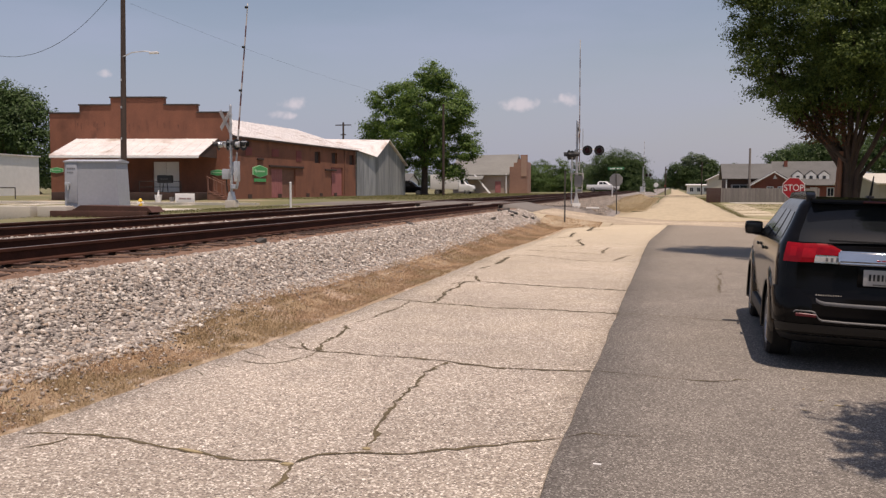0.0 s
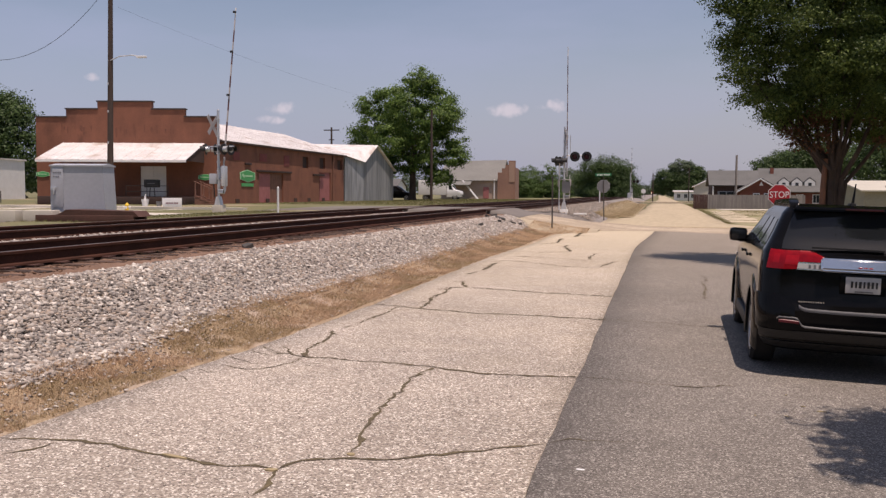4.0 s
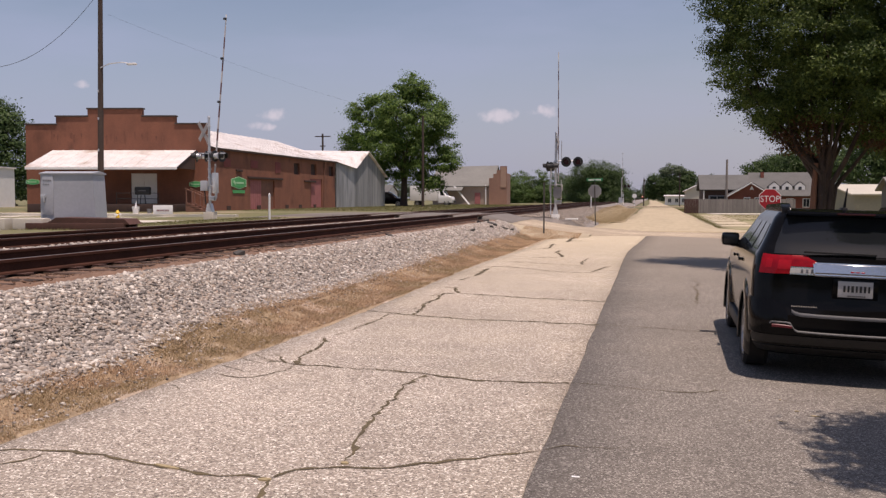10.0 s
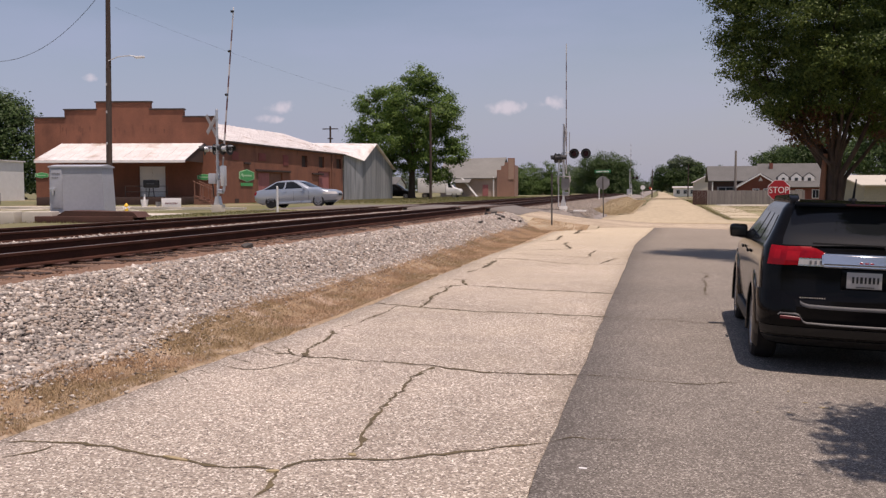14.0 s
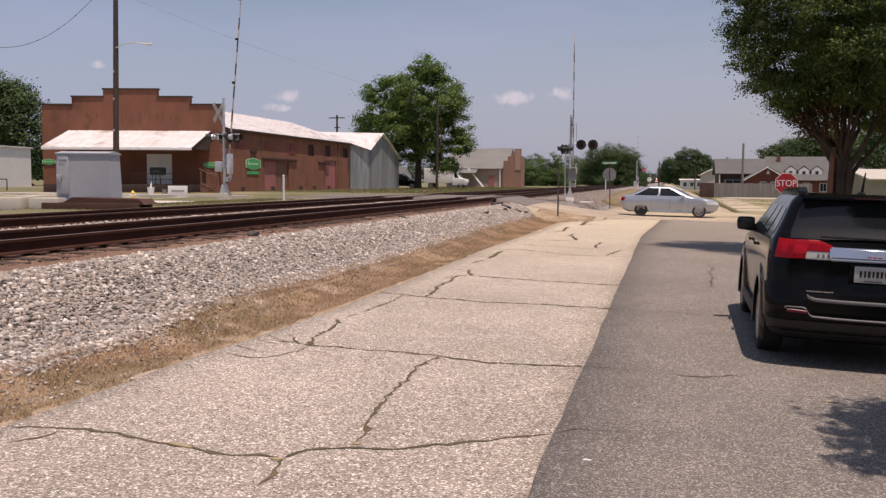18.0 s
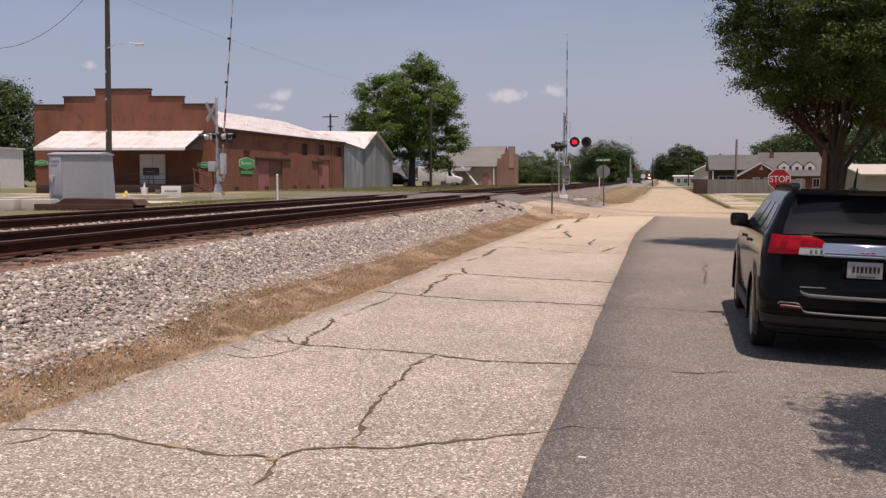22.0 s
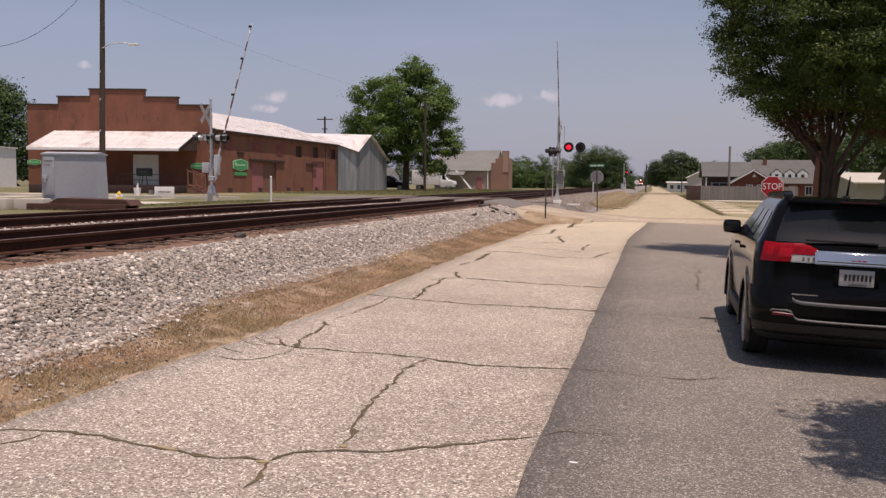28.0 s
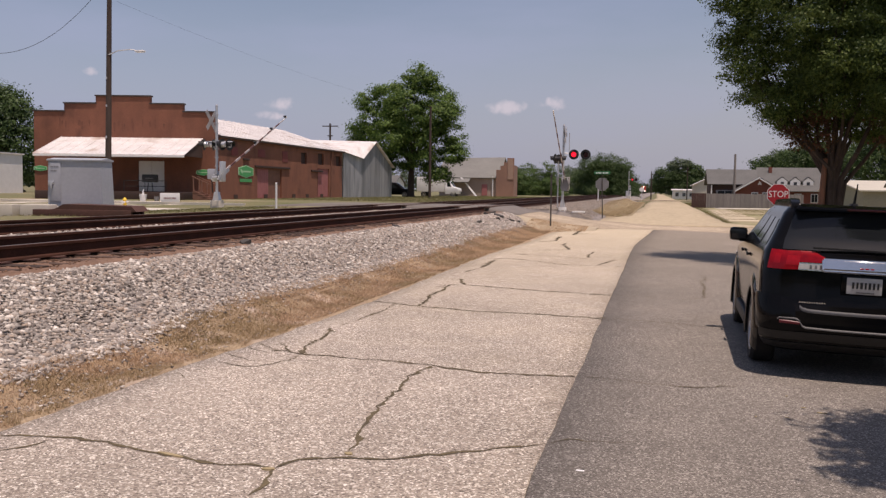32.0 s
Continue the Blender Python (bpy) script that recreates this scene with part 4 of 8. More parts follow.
def build_cracks():
    crack(0.030, (-4.44, 5.25), (-4.13, 5.29), (-3.87, 5.34), (-3.48, 5.25), (-3.29, 5.22), (-3.00, 5.17), (-2.79, 5.09), (-2.56, 5.10), (-2.29, 5.11))
    crack(0.018, (-4.19, 4.95), (-4.07, 5.07), (-4.03, 5.27))
    crack(0.030, (-2.29, 5.11), (-2.26, 5.26), (-2.14, 5.39), (-1.94, 5.48), (-1.71, 5.49), (-1.44, 5.65), (-1.10, 5.85), (-0.85, 6.02), (-0.73, 6.09))
    crack(0.010, (-0.73, 6.09), (-0.61, 6.25), (-0.37, 6.28), (-0.10, 6.33))
    crack(0.022, (-2.29, 5.11), (-2.25, 4.89), (-2.23, 4.61))
    crack(0.030, (-1.98, 5.56), (-1.99, 5.82), (-2.05, 6.03), (-2.11, 6.37), (-2.13, 6.59), (-2.15, 7.08), (-2.16, 7.29), (-2.19, 8.05), (-2.15, 8.53))
    crack(0.030, (-4.02, 8.85), (-3.81, 8.83), (-3.61, 8.71), (-3.19, 8.69), (-2.56, 8.62), (-2.15, 8.53), (-1.63, 8.37), (-0.82, 8.41), (-0.71, 8.40))
    crack(0.014, (-0.71, 8.40), (-0.40, 8.38), (-0.04, 8.26), (0.31, 8.25), (0.76, 8.40))
    crack(0.018, (-4.22, 8.07), (-3.91, 7.94), (-3.73, 8.07), (-3.62, 8.36), (-3.61, 8.71))
    crack(0.008, (-4.40, 7.52), (-4.15, 7.33))
    crack(0.010, (-4.39, 7.88), (-4.09, 7.70))
    crack(0.010, (-4.38, 8.56), (-4.01, 8.27), (-3.80, 8.23))
    crack(0.010, (-4.34, 8.95), (-3.95, 8.70))
    crack(0.010, (-4.34, 9.25), (-3.94, 8.87))
    crack(0.010, (-3.46, 8.43), (-3.24, 8.42))
    crack(0.018, (-4.10, 9.27), (-4.00, 9.18), (-3.82, 8.87))
    crack(0.034, (-3.61, 8.71), (-3.73, 9.17), (-3.75, 9.46), (-3.74, 9.74), (-3.84, 10.27), (-3.97, 10.47))
    crack(0.026, (-3.93, 10.76), (-3.85, 10.93))
    crack(0.020, (-3.83, 11.19), (-3.82, 11.92), (-3.84, 12.66), (-3.83, 13.00))
    crack(0.044, (-4.40, 13.21), (-4.12, 13.13), (-3.85, 12.99), (-3.45, 12.82), (-2.90, 12.69), (-2.45, 12.54), (-2.04, 12.58), (-1.56, 12.58), (-1.23, 12.54), (-0.64, 12.39))
    crack(0.020, (-0.64, 12.39), (-0.07, 12.36), (0.65, 12.06), (0.94, 12.09))
    crack(0.050, (-3.45, 12.82), (-3.48, 13.43), (-3.63, 14.40), (-3.60, 15.10), (-3.64, 15.95), (-3.44, 16.00))
    crack(0.030, (-3.83, 15.42), (-3.74, 15.93))
    crack(0.030, (-3.66, 13.61), (-3.56, 13.78))
    crack(0.060, (-3.93, 17.06), (-3.68, 17.01), (-3.62, 16.47), (-3.39, 16.01))
    crack(0.046, (-3.39, 16.01), (-2.78, 15.86), (-2.03, 15.57), (-1.42, 15.44), (-0.69, 15.27))
    crack(0.026, (-4.37, 15.29), (-4.08, 15.36))
    crack(0.012, (-0.69, 15.27), (-0.09, 15.09), (0.45, 14.98), (0.73, 15.28))
    crack(0.070, (-3.93, 18.56), (-3.86, 19.27))
    crack(0.090, (-3.85, 19.72), (-3.90, 20.82), (-3.91, 21.87))
    crack(0.070, (-4.25, 22.16), (-3.69, 22.68), (-3.12, 22.25))
    crack(0.055, (-3.12, 22.25), (-2.10, 21.25), (-0.71, 21.25))
    crack(0.090, (-3.77, 24.35), (-3.32, 24.23))
    crack(0.050, (-3.24, 24.25), (-1.72, 23.35))
    crack(0.090, (-3.44, 26.11), (-2.87, 26.50), (-2.57, 26.84), (-2.96, 29.05), (-2.91, 30.03))
    crack(0.110, (-3.92, 30.47), (-3.39, 31.31), (-3.56, 34.43))
    crack(0.170, (-3.20, 35.78), (-3.22, 40.12), (-2.73, 40.23))
    crack(0.110, (-3.17, 36.67), (-2.61, 36.79))
    crack(0.060, (-1.75, 23.75), (-1.78, 24.82), (-1.69, 26.27))
    crack(0.050, (-1.31, 21.44), (-1.00, 23.33))
    crack(0.022, (0.92, 19.86), (0.95, 19.09), (0.85, 17.87), (0.85, 16.83), (0.84, 15.90), (0.76, 15.29))
    crack(0.010, (1.14, 8.15), (1.28, 8.05))
    for x, y, w, d, turn in ((-3.05, 5.18, 0.26, 0.035, -14), (-2.32, 5.08, 0.10, 0.05, 20), (-1.95, 5.52, 0.07, 0.05, 0)):
        bm = bm_new()
        prism(bm, [(w / 2 * math.cos(k * 0.7) * (0.8 + 0.2 * math.sin(5 * k)), d / 2 * math.sin(k * 0.7)) for k in range(9)], "z", 0.0, 0.009)
        solid("crack_weed", bm, "straw_tuft", "tuft of dry straw-coloured weed in a crack", "weed", pose(x, y, 0.0, 0, 0, turn), "crack weeds")


def build_tracks():
    prof = ((-0.076, 0.0), (0.076, 0.0), (0.070, 0.022), (0.014, 0.036), (0.010, 0.135), (0.036, 0.148), (0.036, 0.180), (0.028, 0.186), (-0.028, 0.186), (-0.036, 0.180), (-0.036, 0.148), (-0.010, 0.135), (-0.014, 0.036), (-0.070, 0.022))
    bm = bm_new()
    box(bm, 0, 0, -0.085, 2.85, 0.225, 0.17, 0.012)
    tie = mesh_of("tie", bm, "tie_wood")
    bm = bm_new()
    box(bm, 0, 0, 0.008, 0.36, 0.19, 0.016)
    for sx in (-0.1, 0.1):
        for sy in (-0.06, 0.06):
            box(bm, sx, sy, 0.025, 0.025, 0.025, 0.03)
    rs = random.Random(4)
    for k, pair in enumerate(RAILS):
        mid = sum(pair) / 2
        top = RAIL_Z - 0.186 - 0.016
        tr = thing("railway_track", "rusty steel rails spiked to dark wooden ties" if k == 0 else "second rusty track on weathered ties", "railway track", pose(mid, 0, top), "railway tracks")
        for x in pair:
            b2 = bm_new()
            prism(b2, [(x - mid + u, 0.016 + v) for u, v in prof], "y", -60, 1500)
            part("rail", b2, "rail_steel", tr)
            b3 = bm_new()
            prism(b3, [(x - mid - 0.024, 0.2), (x - mid + 0.024, 0.2), (x - mid + 0.024, 0.204), (x - mid - 0.024, 0.204)], "y", -60, 1500)
            part("rail_head_band", b3, "rail_top", tr, "worn brighter running band of the rail")
        y, far = 2.0, bm_new()
        plates = bm_new()
        count = 0
        while y < 200:
            if not (41.2 < y < 49.8):
                if count < 140:
                    t = new("tie", tie)
                    t.parent = tr
                    t.matrix_basis = pose(rs.uniform(-0.05, 0.05), y, -0.002 - rs.uniform(0, 0.02), 0, 0, rs.uniform(-1.2, 1.2))
                    count += 1
                    if y < 41:
                        for x in pair:
                            box(plates, x - mid, y, 0.008, 0.36, 0.19, 0.016)
                else:
                    box(far, 0, y, -0.085, 2.6, 0.225, 0.17)
            y += 0.53
        tagged(part("far_ties", far, "tie_wood", tr), kind="stuff")
        tagged(part("tie_plate", plates, "rust_iron", tr), kind="stuff")


def build_rust_bed():
    """Fine rust-brown dust and gravel beside the rails, between the tie ends."""
    rs = np.random.RandomState(8)
    for a, b in ((-6.82, -7.84), (-8.06, -8.7)):
        ys = np.concatenate([np.arange(1, 41.3, 0.12)])
        us = np.linspace(0, 1, 7)
        gx = a + (b - a) * us[None, :] + 0.05 * rs.normal(size=(len(ys), 1)) * (us[None, :] < 0.1)
        gy = np.repeat(ys[:, None], 7, 1)
        gz = 0.741 + rs.uniform(-0.018, 0.016, gx.shape) - 0.10 * (us[None, :] < 0.08)
        idx = np.arange(gx.size).reshape(gx.shape)
        f = np.stack([idx[:-1, :-1], idx[1:, :-1], idx[1:, 1:], idx[:-1, 1:]], -1).reshape(-1, 4)
        ob = new("rust_dust_bed", raw("rust_dust_bed", np.stack([gx, gy, gz], -1).reshape(-1, 3), f, "tie_dust", True))
        tagged(ob, "band of rust-brown dust and fine stone beside the rail", "ballast", kind="structure")


def build_deck():
    """Timber and rubber strips beside the rails in the crossing."""
    for pair in RAILS:
        for x in pair:
            for s in (-1, 1):
                bm = bm_new()
                box(bm, x + s * 0.16, (ROAD_NEAR + ROAD_FAR) / 2 - 0.3, RAIL_Z - 0.045, 0.18, ROAD_FAR - ROAD_NEAR, 0.10, 0.01)
                solid("crossing_timber", bm, "tie_wood", "dark timber beside the rail in the crossing", "timber", kind="structure")


build_ground()
build_roads()
build_ballast()
build_verge()
build_cracks()

# ---- vehicles ----
def outline(y0, y1, hw, rr, rf, bulge_r=0.06, bulge_f=0.12, nside=22):
    """Plan of a car body at one height, from the middle of the rear round by the left, the front and the right."""
    h = []
    for i in range(7):
        h.append((-(hw - rr) * i / 6, y0))
    for i in range(1, 7):
        a = math.pi / 2 * i / 6
        h.append((-(hw - rr) - rr * math.sin(a), y0 + rr - rr * math.cos(a)))
    ya, yb = y0 + rr, y1 - rf
    for i in range(1, nside):
        h.append((-hw, ya + (yb - ya) * i / nside))
    for i in range(0, 7):
        a = math.pi / 2 * i / 6
        h.append((-(hw - rf) - rf * math.cos(a), yb + rf * math.sin(a)))
    for i in range(1, 7):
        h.append((-(hw - rf) * (1 - i / 6), y1))
    out = []
    for x, y in h:
        u = abs(x) / hw
        t = (y - y0) / max(y1 - y0, 0.1)
        y = y + (bulge_r * u * u if t < 0.3 else 0) - (bulge_f * u * u if t > 0.7 else 0)
        out.append((x, y))
    return out + [(-x, y) for x, y in reversed(out[1:-1])]


class Shell:
    """A car body as horizontal slices; panels can be cut from it."""

    def __init__(self, levels, extra=3):
        keys = sorted(levels)
        self.z, rows = [], []
        for k in range(len(keys) - 1):
            for j in range(extra):
                f = j / extra
                a, b = levels[keys[k]], levels[keys[k + 1]]
                self.z.append(keys[k] + (keys[k + 1] - keys[k]) * f)
                rows.append([p + (q - p) * f for p, q in zip(a, b)])
        self.z.append(keys[-1])
        rows.append(list(levels[keys[-1]]))
        self.params = rows
        self.rows = [outline(*r) for r in rows]
        self.n = len(self.rows[0])

    def row(self, z):
        i = max(0, min(len(self.z) - 2, int(np.searchsorted(self.z, z)) - 1))
        f = (z - self.z[i]) / (self.z[i + 1] - self.z[i])
        return [(a[0] + (b[0] - a[0]) * f, a[1] + (b[1] - a[1]) * f) for a, b in zip(self.rows[i], self.rows[i + 1])]

    def body(self):
        bm = bm_new()
        vs = [[bm.verts.new((x, y, z)) for x, y in r] for r, z in zip(self.rows, self.z)]
        n = self.n
        for a, b in zip(vs, vs[1:]):
            for i in range(n):
                bm.faces.new((a[i], b[i], b[(i + 1) % n], a[(i + 1) % n]))
        bm.faces.new(vs[0])
        bm.faces.new(list(reversed(vs[-1])))
        bmesh.ops.recalc_face_normals(bm, faces=bm.faces[:])
        return bm

    def panel(self, i0, i1, z0, z1, off=0.006, slope=0.0, slope2=0.0, steps=4, thick=0.012):
        """A panel over points i0..i1 of the outline between two heights; slope raises its top towards the end."""
        bm = bm_new()
        idx = list(range(i0, i1 + 1))
        grid = []
        for k in range(steps + 1):
            line = []
            for j, i in enumerate(idx):
                u = j / max(1, len(idx) - 1)
                zt, zb = z1 + slope * u, z0 + slope2 * u
                z = zb + (zt - zb) * k / steps
                r = self.row(z)
                x, y = r[i % self.n]
                xa, ya = r[(i - 1) % self.n]
                xb, yb = r[(i + 1) % self.n]
                nx, ny = (yb - ya), -(xb - xa)
                ll = math.hypot(nx, ny) or 1
                cx, cy = x, y - 2.2
                if nx * cx + ny * cy < 0:
                    nx, ny = -nx, -ny
                line.append((Vector((x + nx / ll * off, y + ny / ll * off, z)), Vector((x - nx / ll * thick, y - ny / ll * thick, z))))
            grid.append(line)
        fr = [[bm.verts.new(a) for a, b in line] for line in grid]
        bk = [[bm.verts.new(b) for a, b in line] for line in grid]
        R, Cn = len(fr), len(idx)
        for k in range(R - 1):
            for j in range(Cn - 1):
                bm.faces.new((fr[k][j], fr[k][j + 1], fr[k + 1][j + 1], fr[k + 1][j]))
        rim = [(k, 0) for k in range(R)] + [(R - 1, j) for j in range(1, Cn)] + [(k, Cn - 1) for k in range(R - 2, -1, -1)] + [(0, j) for j in range(Cn - 2, 0, -1)]
        for (a, b), (c, d) in zip(rim, rim[1:] + rim[:1]):
            bm.faces.new((fr[a][b], fr[c][d], bk[c][d], bk[a][b]))
        bmesh.ops.recalc_face_normals(bm, faces=bm.faces[:])
        return bm


def carve(ob, cutters):
    """Cut wheel arches out of a body."""
    made = []
    for (p0, p1, r) in cutters:
        bm = bm_new()
        rod(bm, p0, p1, r, r, 40)
        me = bpy.data.meshes.new("cutter")
        bm.to_mesh(me)
        bm.free()
        c = new("cutter", me)
        mod = ob.modifiers.new("arch", "BOOLEAN")
        mod.object, mod.operation, mod.solver = c, "DIFFERENCE", "EXACT"
        made.append(c)
    bpy.context.view_layer.update()
    me = bpy.data.meshes.new_from_object(ob.evaluated_get(bpy.context.evaluated_depsgraph_get()))
    ob.modifiers.clear()
    ob.data = me
    smooth(me, 30)
    for c in made:
        bpy.data.objects.remove(c)


def wheel(car, x, y, r, w, side, rim_mat, spokes=6, name="wheel"):
    """Tyre, rim and hub on an axle; side -1 is the left."""
    h = new(name)
    h.parent = car
    h.matrix_basis = pose(x, y, r)
    bm = bm_new()
    ring = []
    for k in range(36):
        a = 2 * math.pi * k / 36
        row = []
        for rr, xx in ((0.66, -0.42), (0.93, -0.5), (1.0, -0.36), (1.0, 0.36), (0.93, 0.5), (0.66, 0.42)):
            row.append(bm.verts.new((xx * w, rr * r * math.cos(a), rr * r * math.sin(a))))
        ring.append(row)
    for k in range(36):
        a, b = ring[k], ring[(k + 1) % 36]
        for j in range(6):
            bm.faces.new((a[j], a[(j + 1) % 6], b[(j + 1) % 6], b[j]))
    bmesh.ops.recalc_face_normals(bm, faces=bm.faces[:])
    part("tyre", bm, "tyre_rubber", h)
    bm = bm_new()
    xo = side * w * 0.40
    rod(bm, (-w * 0.4, 0, 0), (w * 0.4, 0, 0), r * 0.30, r * 0.30, 20)
    for k in range(spokes):
        a = 2 * math.pi * k / spokes
        box(bm, xo, r * 0.44 * math.cos(a), r * 0.44 * math.sin(a), 0.03, r * 0.5, r * 0.16, 0.008, Matrix.Rotation(a, 4, "X"))
    for k in range(24):
        a0, a1 = 2 * math.pi * k / 24, 2 * math.pi * (k + 1) / 24
        rod(bm, (xo, 0.66 * r * math.cos(a0), 0.66 * r * math.sin(a0)), (xo, 0.66 * r * math.cos(a1), 0.66 * r * math.sin(a1)), 0.022, 0.022, 6)
    part("rim", bm, rim_mat, h)
    bm = bm_new()
    rod(bm, (xo * 0.35, 0, 0), (xo * 0.45, 0, 0), r * 0.64, r * 0.64, 28)
    part("brake_backing", bm, "signal_black", h)
    return h


def bars(parent, name, x0, x1, z0, z1, y, count, material, label, face=-1):
    """A row of short upright bars in place of writing."""
    rs = random.Random(count)
    bm = bm_new()
    w = (x1 - x0) / count
    for i in range(count):
        box(bm, x0 + w * (i + 0.5), y + face * 0.002, (z0 + z1) / 2, w * rs.uniform(0.45, 0.75), 0.004, z1 - z0)
    return part(name, bm, material, parent, label)


def build_suv():
    car = thing("suv", "glossy black parked sport utility vehicle with red tail lamps", "car", pose(1.86, 8.93, -0.03, 0, 1.7, -1.5))
    lv = {
        0.24: (0.30, 4.40, 0.80, 0.22, 0.45),
        0.36: (0.06, 4.58, 0.885, 0.20, 0.45),
        0.50: (0.00, 4.66, 0.905, 0.20, 0.48),
        0.66: (0.00, 4.69, 0.915, 0.20, 0.50),
        0.74: (0.05, 4.69, 0.918, 0.20, 0.50),
        0.90: (0.075, 4.66, 0.915, 0.20, 0.50),
        1.00: (0.085, 4.55, 0.912, 0.20, 0.48),
        1.06: (0.09, 4.38, 0.905, 0.20, 0.42),
        1.12: (0.095, 3.80, 0.895, 0.20, 0.36),
        1.20: (0.12, 3.50, 0.880, 0.20, 0.32),
        1.26: (0.165, 3.32, 0.850, 0.17, 0.30),
        1.32: (0.218, 3.16, 0.820, 0.15, 0.29),
        1.40: (0.268, 2.96, 0.782, 0.14, 0.28),
        1.50: (0.325, 2.72, 0.740, 0.13, 0.26),
        1.58: (0.355, 2.50, 0.705, 0.13, 0.25),
        1.63: (0.385, 2.28, 0.665, 0.13, 0.24),
        1.665: (0.50, 1.98, 0.570, 0.15, 0.22),
    }
    sh = Shell(lv)
    body = part("body", sh.body(), "black_paint", car, "glossy black painted body")
    r, wy = 0.355, (0.98, 3.837)
    carve(body, [((s * 0.60, y, r), (s * 1.2, y, r), 0.425) for s in (-1, 1) for y in wy])
    n = sh.n
    half = n // 2
    for s in (-1, 1):
        for y in wy:
            wheel(car, s * 0.80, y, r, 0.235, s, "alloy")
        for y in wy:
            # swelling flare round each wheel, blended into the side
            bm = bm_new()
            rings = []
            for rad, off, sq in ((0.424, 0.90, 0.0), (0.426, 0.938, 0.0), (0.445, 0.946, 0.1), (0.50, 0.940, 0.35), (0.56, 0.918, 0.5), (0.60, 0.895, 0.5)):
                row = []
                for k in range(25):
                    an = -0.28 + (math.pi + 0.56) * k / 24
                    ca, sa = math.cos(an), math.sin(an)
                    m = rad * (1 + sq * 0.16 * (1 / max(abs(ca), abs(sa)) - 1))
                    row.append(bm.verts.new((s * off, y + m * ca, r + m * sa)))
                rings.append(row)
            for ra, rb in zip(rings, rings[1:]):
                for k in range(24):
                    bm.faces.new((ra[k], ra[k + 1], rb[k + 1], rb[k]))
            bmesh.ops.recalc_face_normals(bm, faces=bm.faces[:])
            part("wheel_arch_flare", bm, "black_paint", car)
        bm = bm_new()
        box(bm, s * 0.905, 2.41, 0.33, 0.05, 1.95, 0.14, 0.03)
        part("sill", bm, "black_plastic", car)
    # windows: outline points 0 at the middle of the rear, rising along the left side
    def both(name, i0, i1, z0, z1, material, label="", **kw):
        part(name, sh.panel(i0, i1, z0, z1, **kw), material, car, label)
        part(name, sh.panel(n - i1, n - i0, z0, z1, **kw), material, car, label)

    def joined(*bms):
        out = bm_new()
        for b in bms:
            me = bpy.data.meshes.new("tmp")
            b.to_mesh(me)
            b.free()
            out.from_mesh(me)
            bpy.data.meshes.remove(me)
        return out

    def rear_y(x, z):
        """Depth of the tail's surface at a place across and up."""
        r_ = sh.row(z)[:13]
        return float(np.interp(abs(x), [-p[0] for p in r_], [p[1] for p in r_]))

    def trim(pts, h, off):
        """A moulding of height 2h laid along the tail."""
        bm = bm_new()
        rows = []
        for x, z in pts:
            y = rear_y(x, z)
            rows.append([bm.verts.new((x, y + dy, z + dz)) for dy, dz in ((0.02, -h), (-off * 0.7, -h), (-off, -h * 0.5), (-off, h * 0.5), (-off * 0.7, h), (0.02, h))])
        for a, b in zip(rows, rows[1:]):
            for k in range(6):
                bm.faces.new((a[k], a[(k + 1) % 6], b[(k + 1) % 6], b[k]))
        bm.faces.new(rows[0])
        bm.faces.new(rows[-1])
        bmesh.ops.recalc_face_normals(bm, faces=bm.faces[:])
        return bm
    part("rear_window", sh.panel(n - 7, n + 7, 1.235, 1.595, steps=8), "car_glass", car, "dark tinted rear window")
    both("quarter_window", 13, 17, 1.25, 1.51, "car_glass")
    both("rear_side_window", 18, 23, 1.23, 1.52, "car_glass")
    both("front_side_window", 24, 31, 1.22, 1.52, "car_glass")
    part("windscreen", sh.panel(half - 8, half + 8, 1.22, 1.55, steps=6), "car_glass", car)
    lens = ((6, 9, 1.045, 1.222, 0.006, 0.0), (5, 6, 1.05, 1.226, -0.004, -0.005), (4, 5, 1.122, 1.226, 0.0, 0.0), (3, 4, 1.122, 1.168, 0.058, 0.0))
    for s in (-1, 1):
        def span(a, b, z0, z1, off, k, sl=0.0, sb=0.0):
            if s < 0:
                return sh.panel(a, b, z0, z1, off=off, steps=k, slope=sl, slope2=sb)
            return sh.panel(n - b, n - a, z0 + sb, z1 + sl, off=off, steps=k, slope=-sl, slope2=-sb)
        tail = part("tail_lamp", joined(*[span(a, b, z0, z1, 0.016, 5, sl, sb) for a, b, z0, z1, sl, sb in lens]), "tail_red", car, "deep red wrap-round tail lamp")
        for a, b, z0, z1 in ((7, 8, 1.10, 1.19), (5, 6, 1.09, 1.18)):
            part("lamp_cell", span(a, b, z0, z1, 0.0175, 3), "tail_bright", tail, "brighter red lamp cell")
        rev = part("reversing_lamp", span(3, 5, 1.045, 1.118, 0.019, 2), "chrome", car, "chrome-framed reversing lamp")
        part("lens", span(3, 5, 1.058, 1.106, 0.021, 2), "clear_lens", rev, "clear grooved lens")
        for k in range(3):
            x = s * (0.39 + 0.045 * k)
            bm = bm_new()
            box(bm, x, rear_y(x, 1.08) - 0.022, 1.082, 0.02, 0.006, 0.036, 0.002)
            part("lens_groove", bm, "silver_trim", rev)
    bm = bm_new()
    prism(bm, [(0.028, 1.04), (0.02, 1.065), (0.058, 1.168), (0.11, 1.172), (0.11, 1.04)], "x", -0.385, 0.385)
    bmesh.ops.bevel(bm, geom=bm.edges[:], offset=0.014, segments=5, affect="EDGES")
    part("chrome_bar", bm, "chrome", car, "bright chrome tailgate bar")
    bm = bm_new()
    for k in range(3):
        box(bm, -0.045 + 0.045 * k, 0.034, 1.085, 0.034, 0.012, 0.03, 0.004)
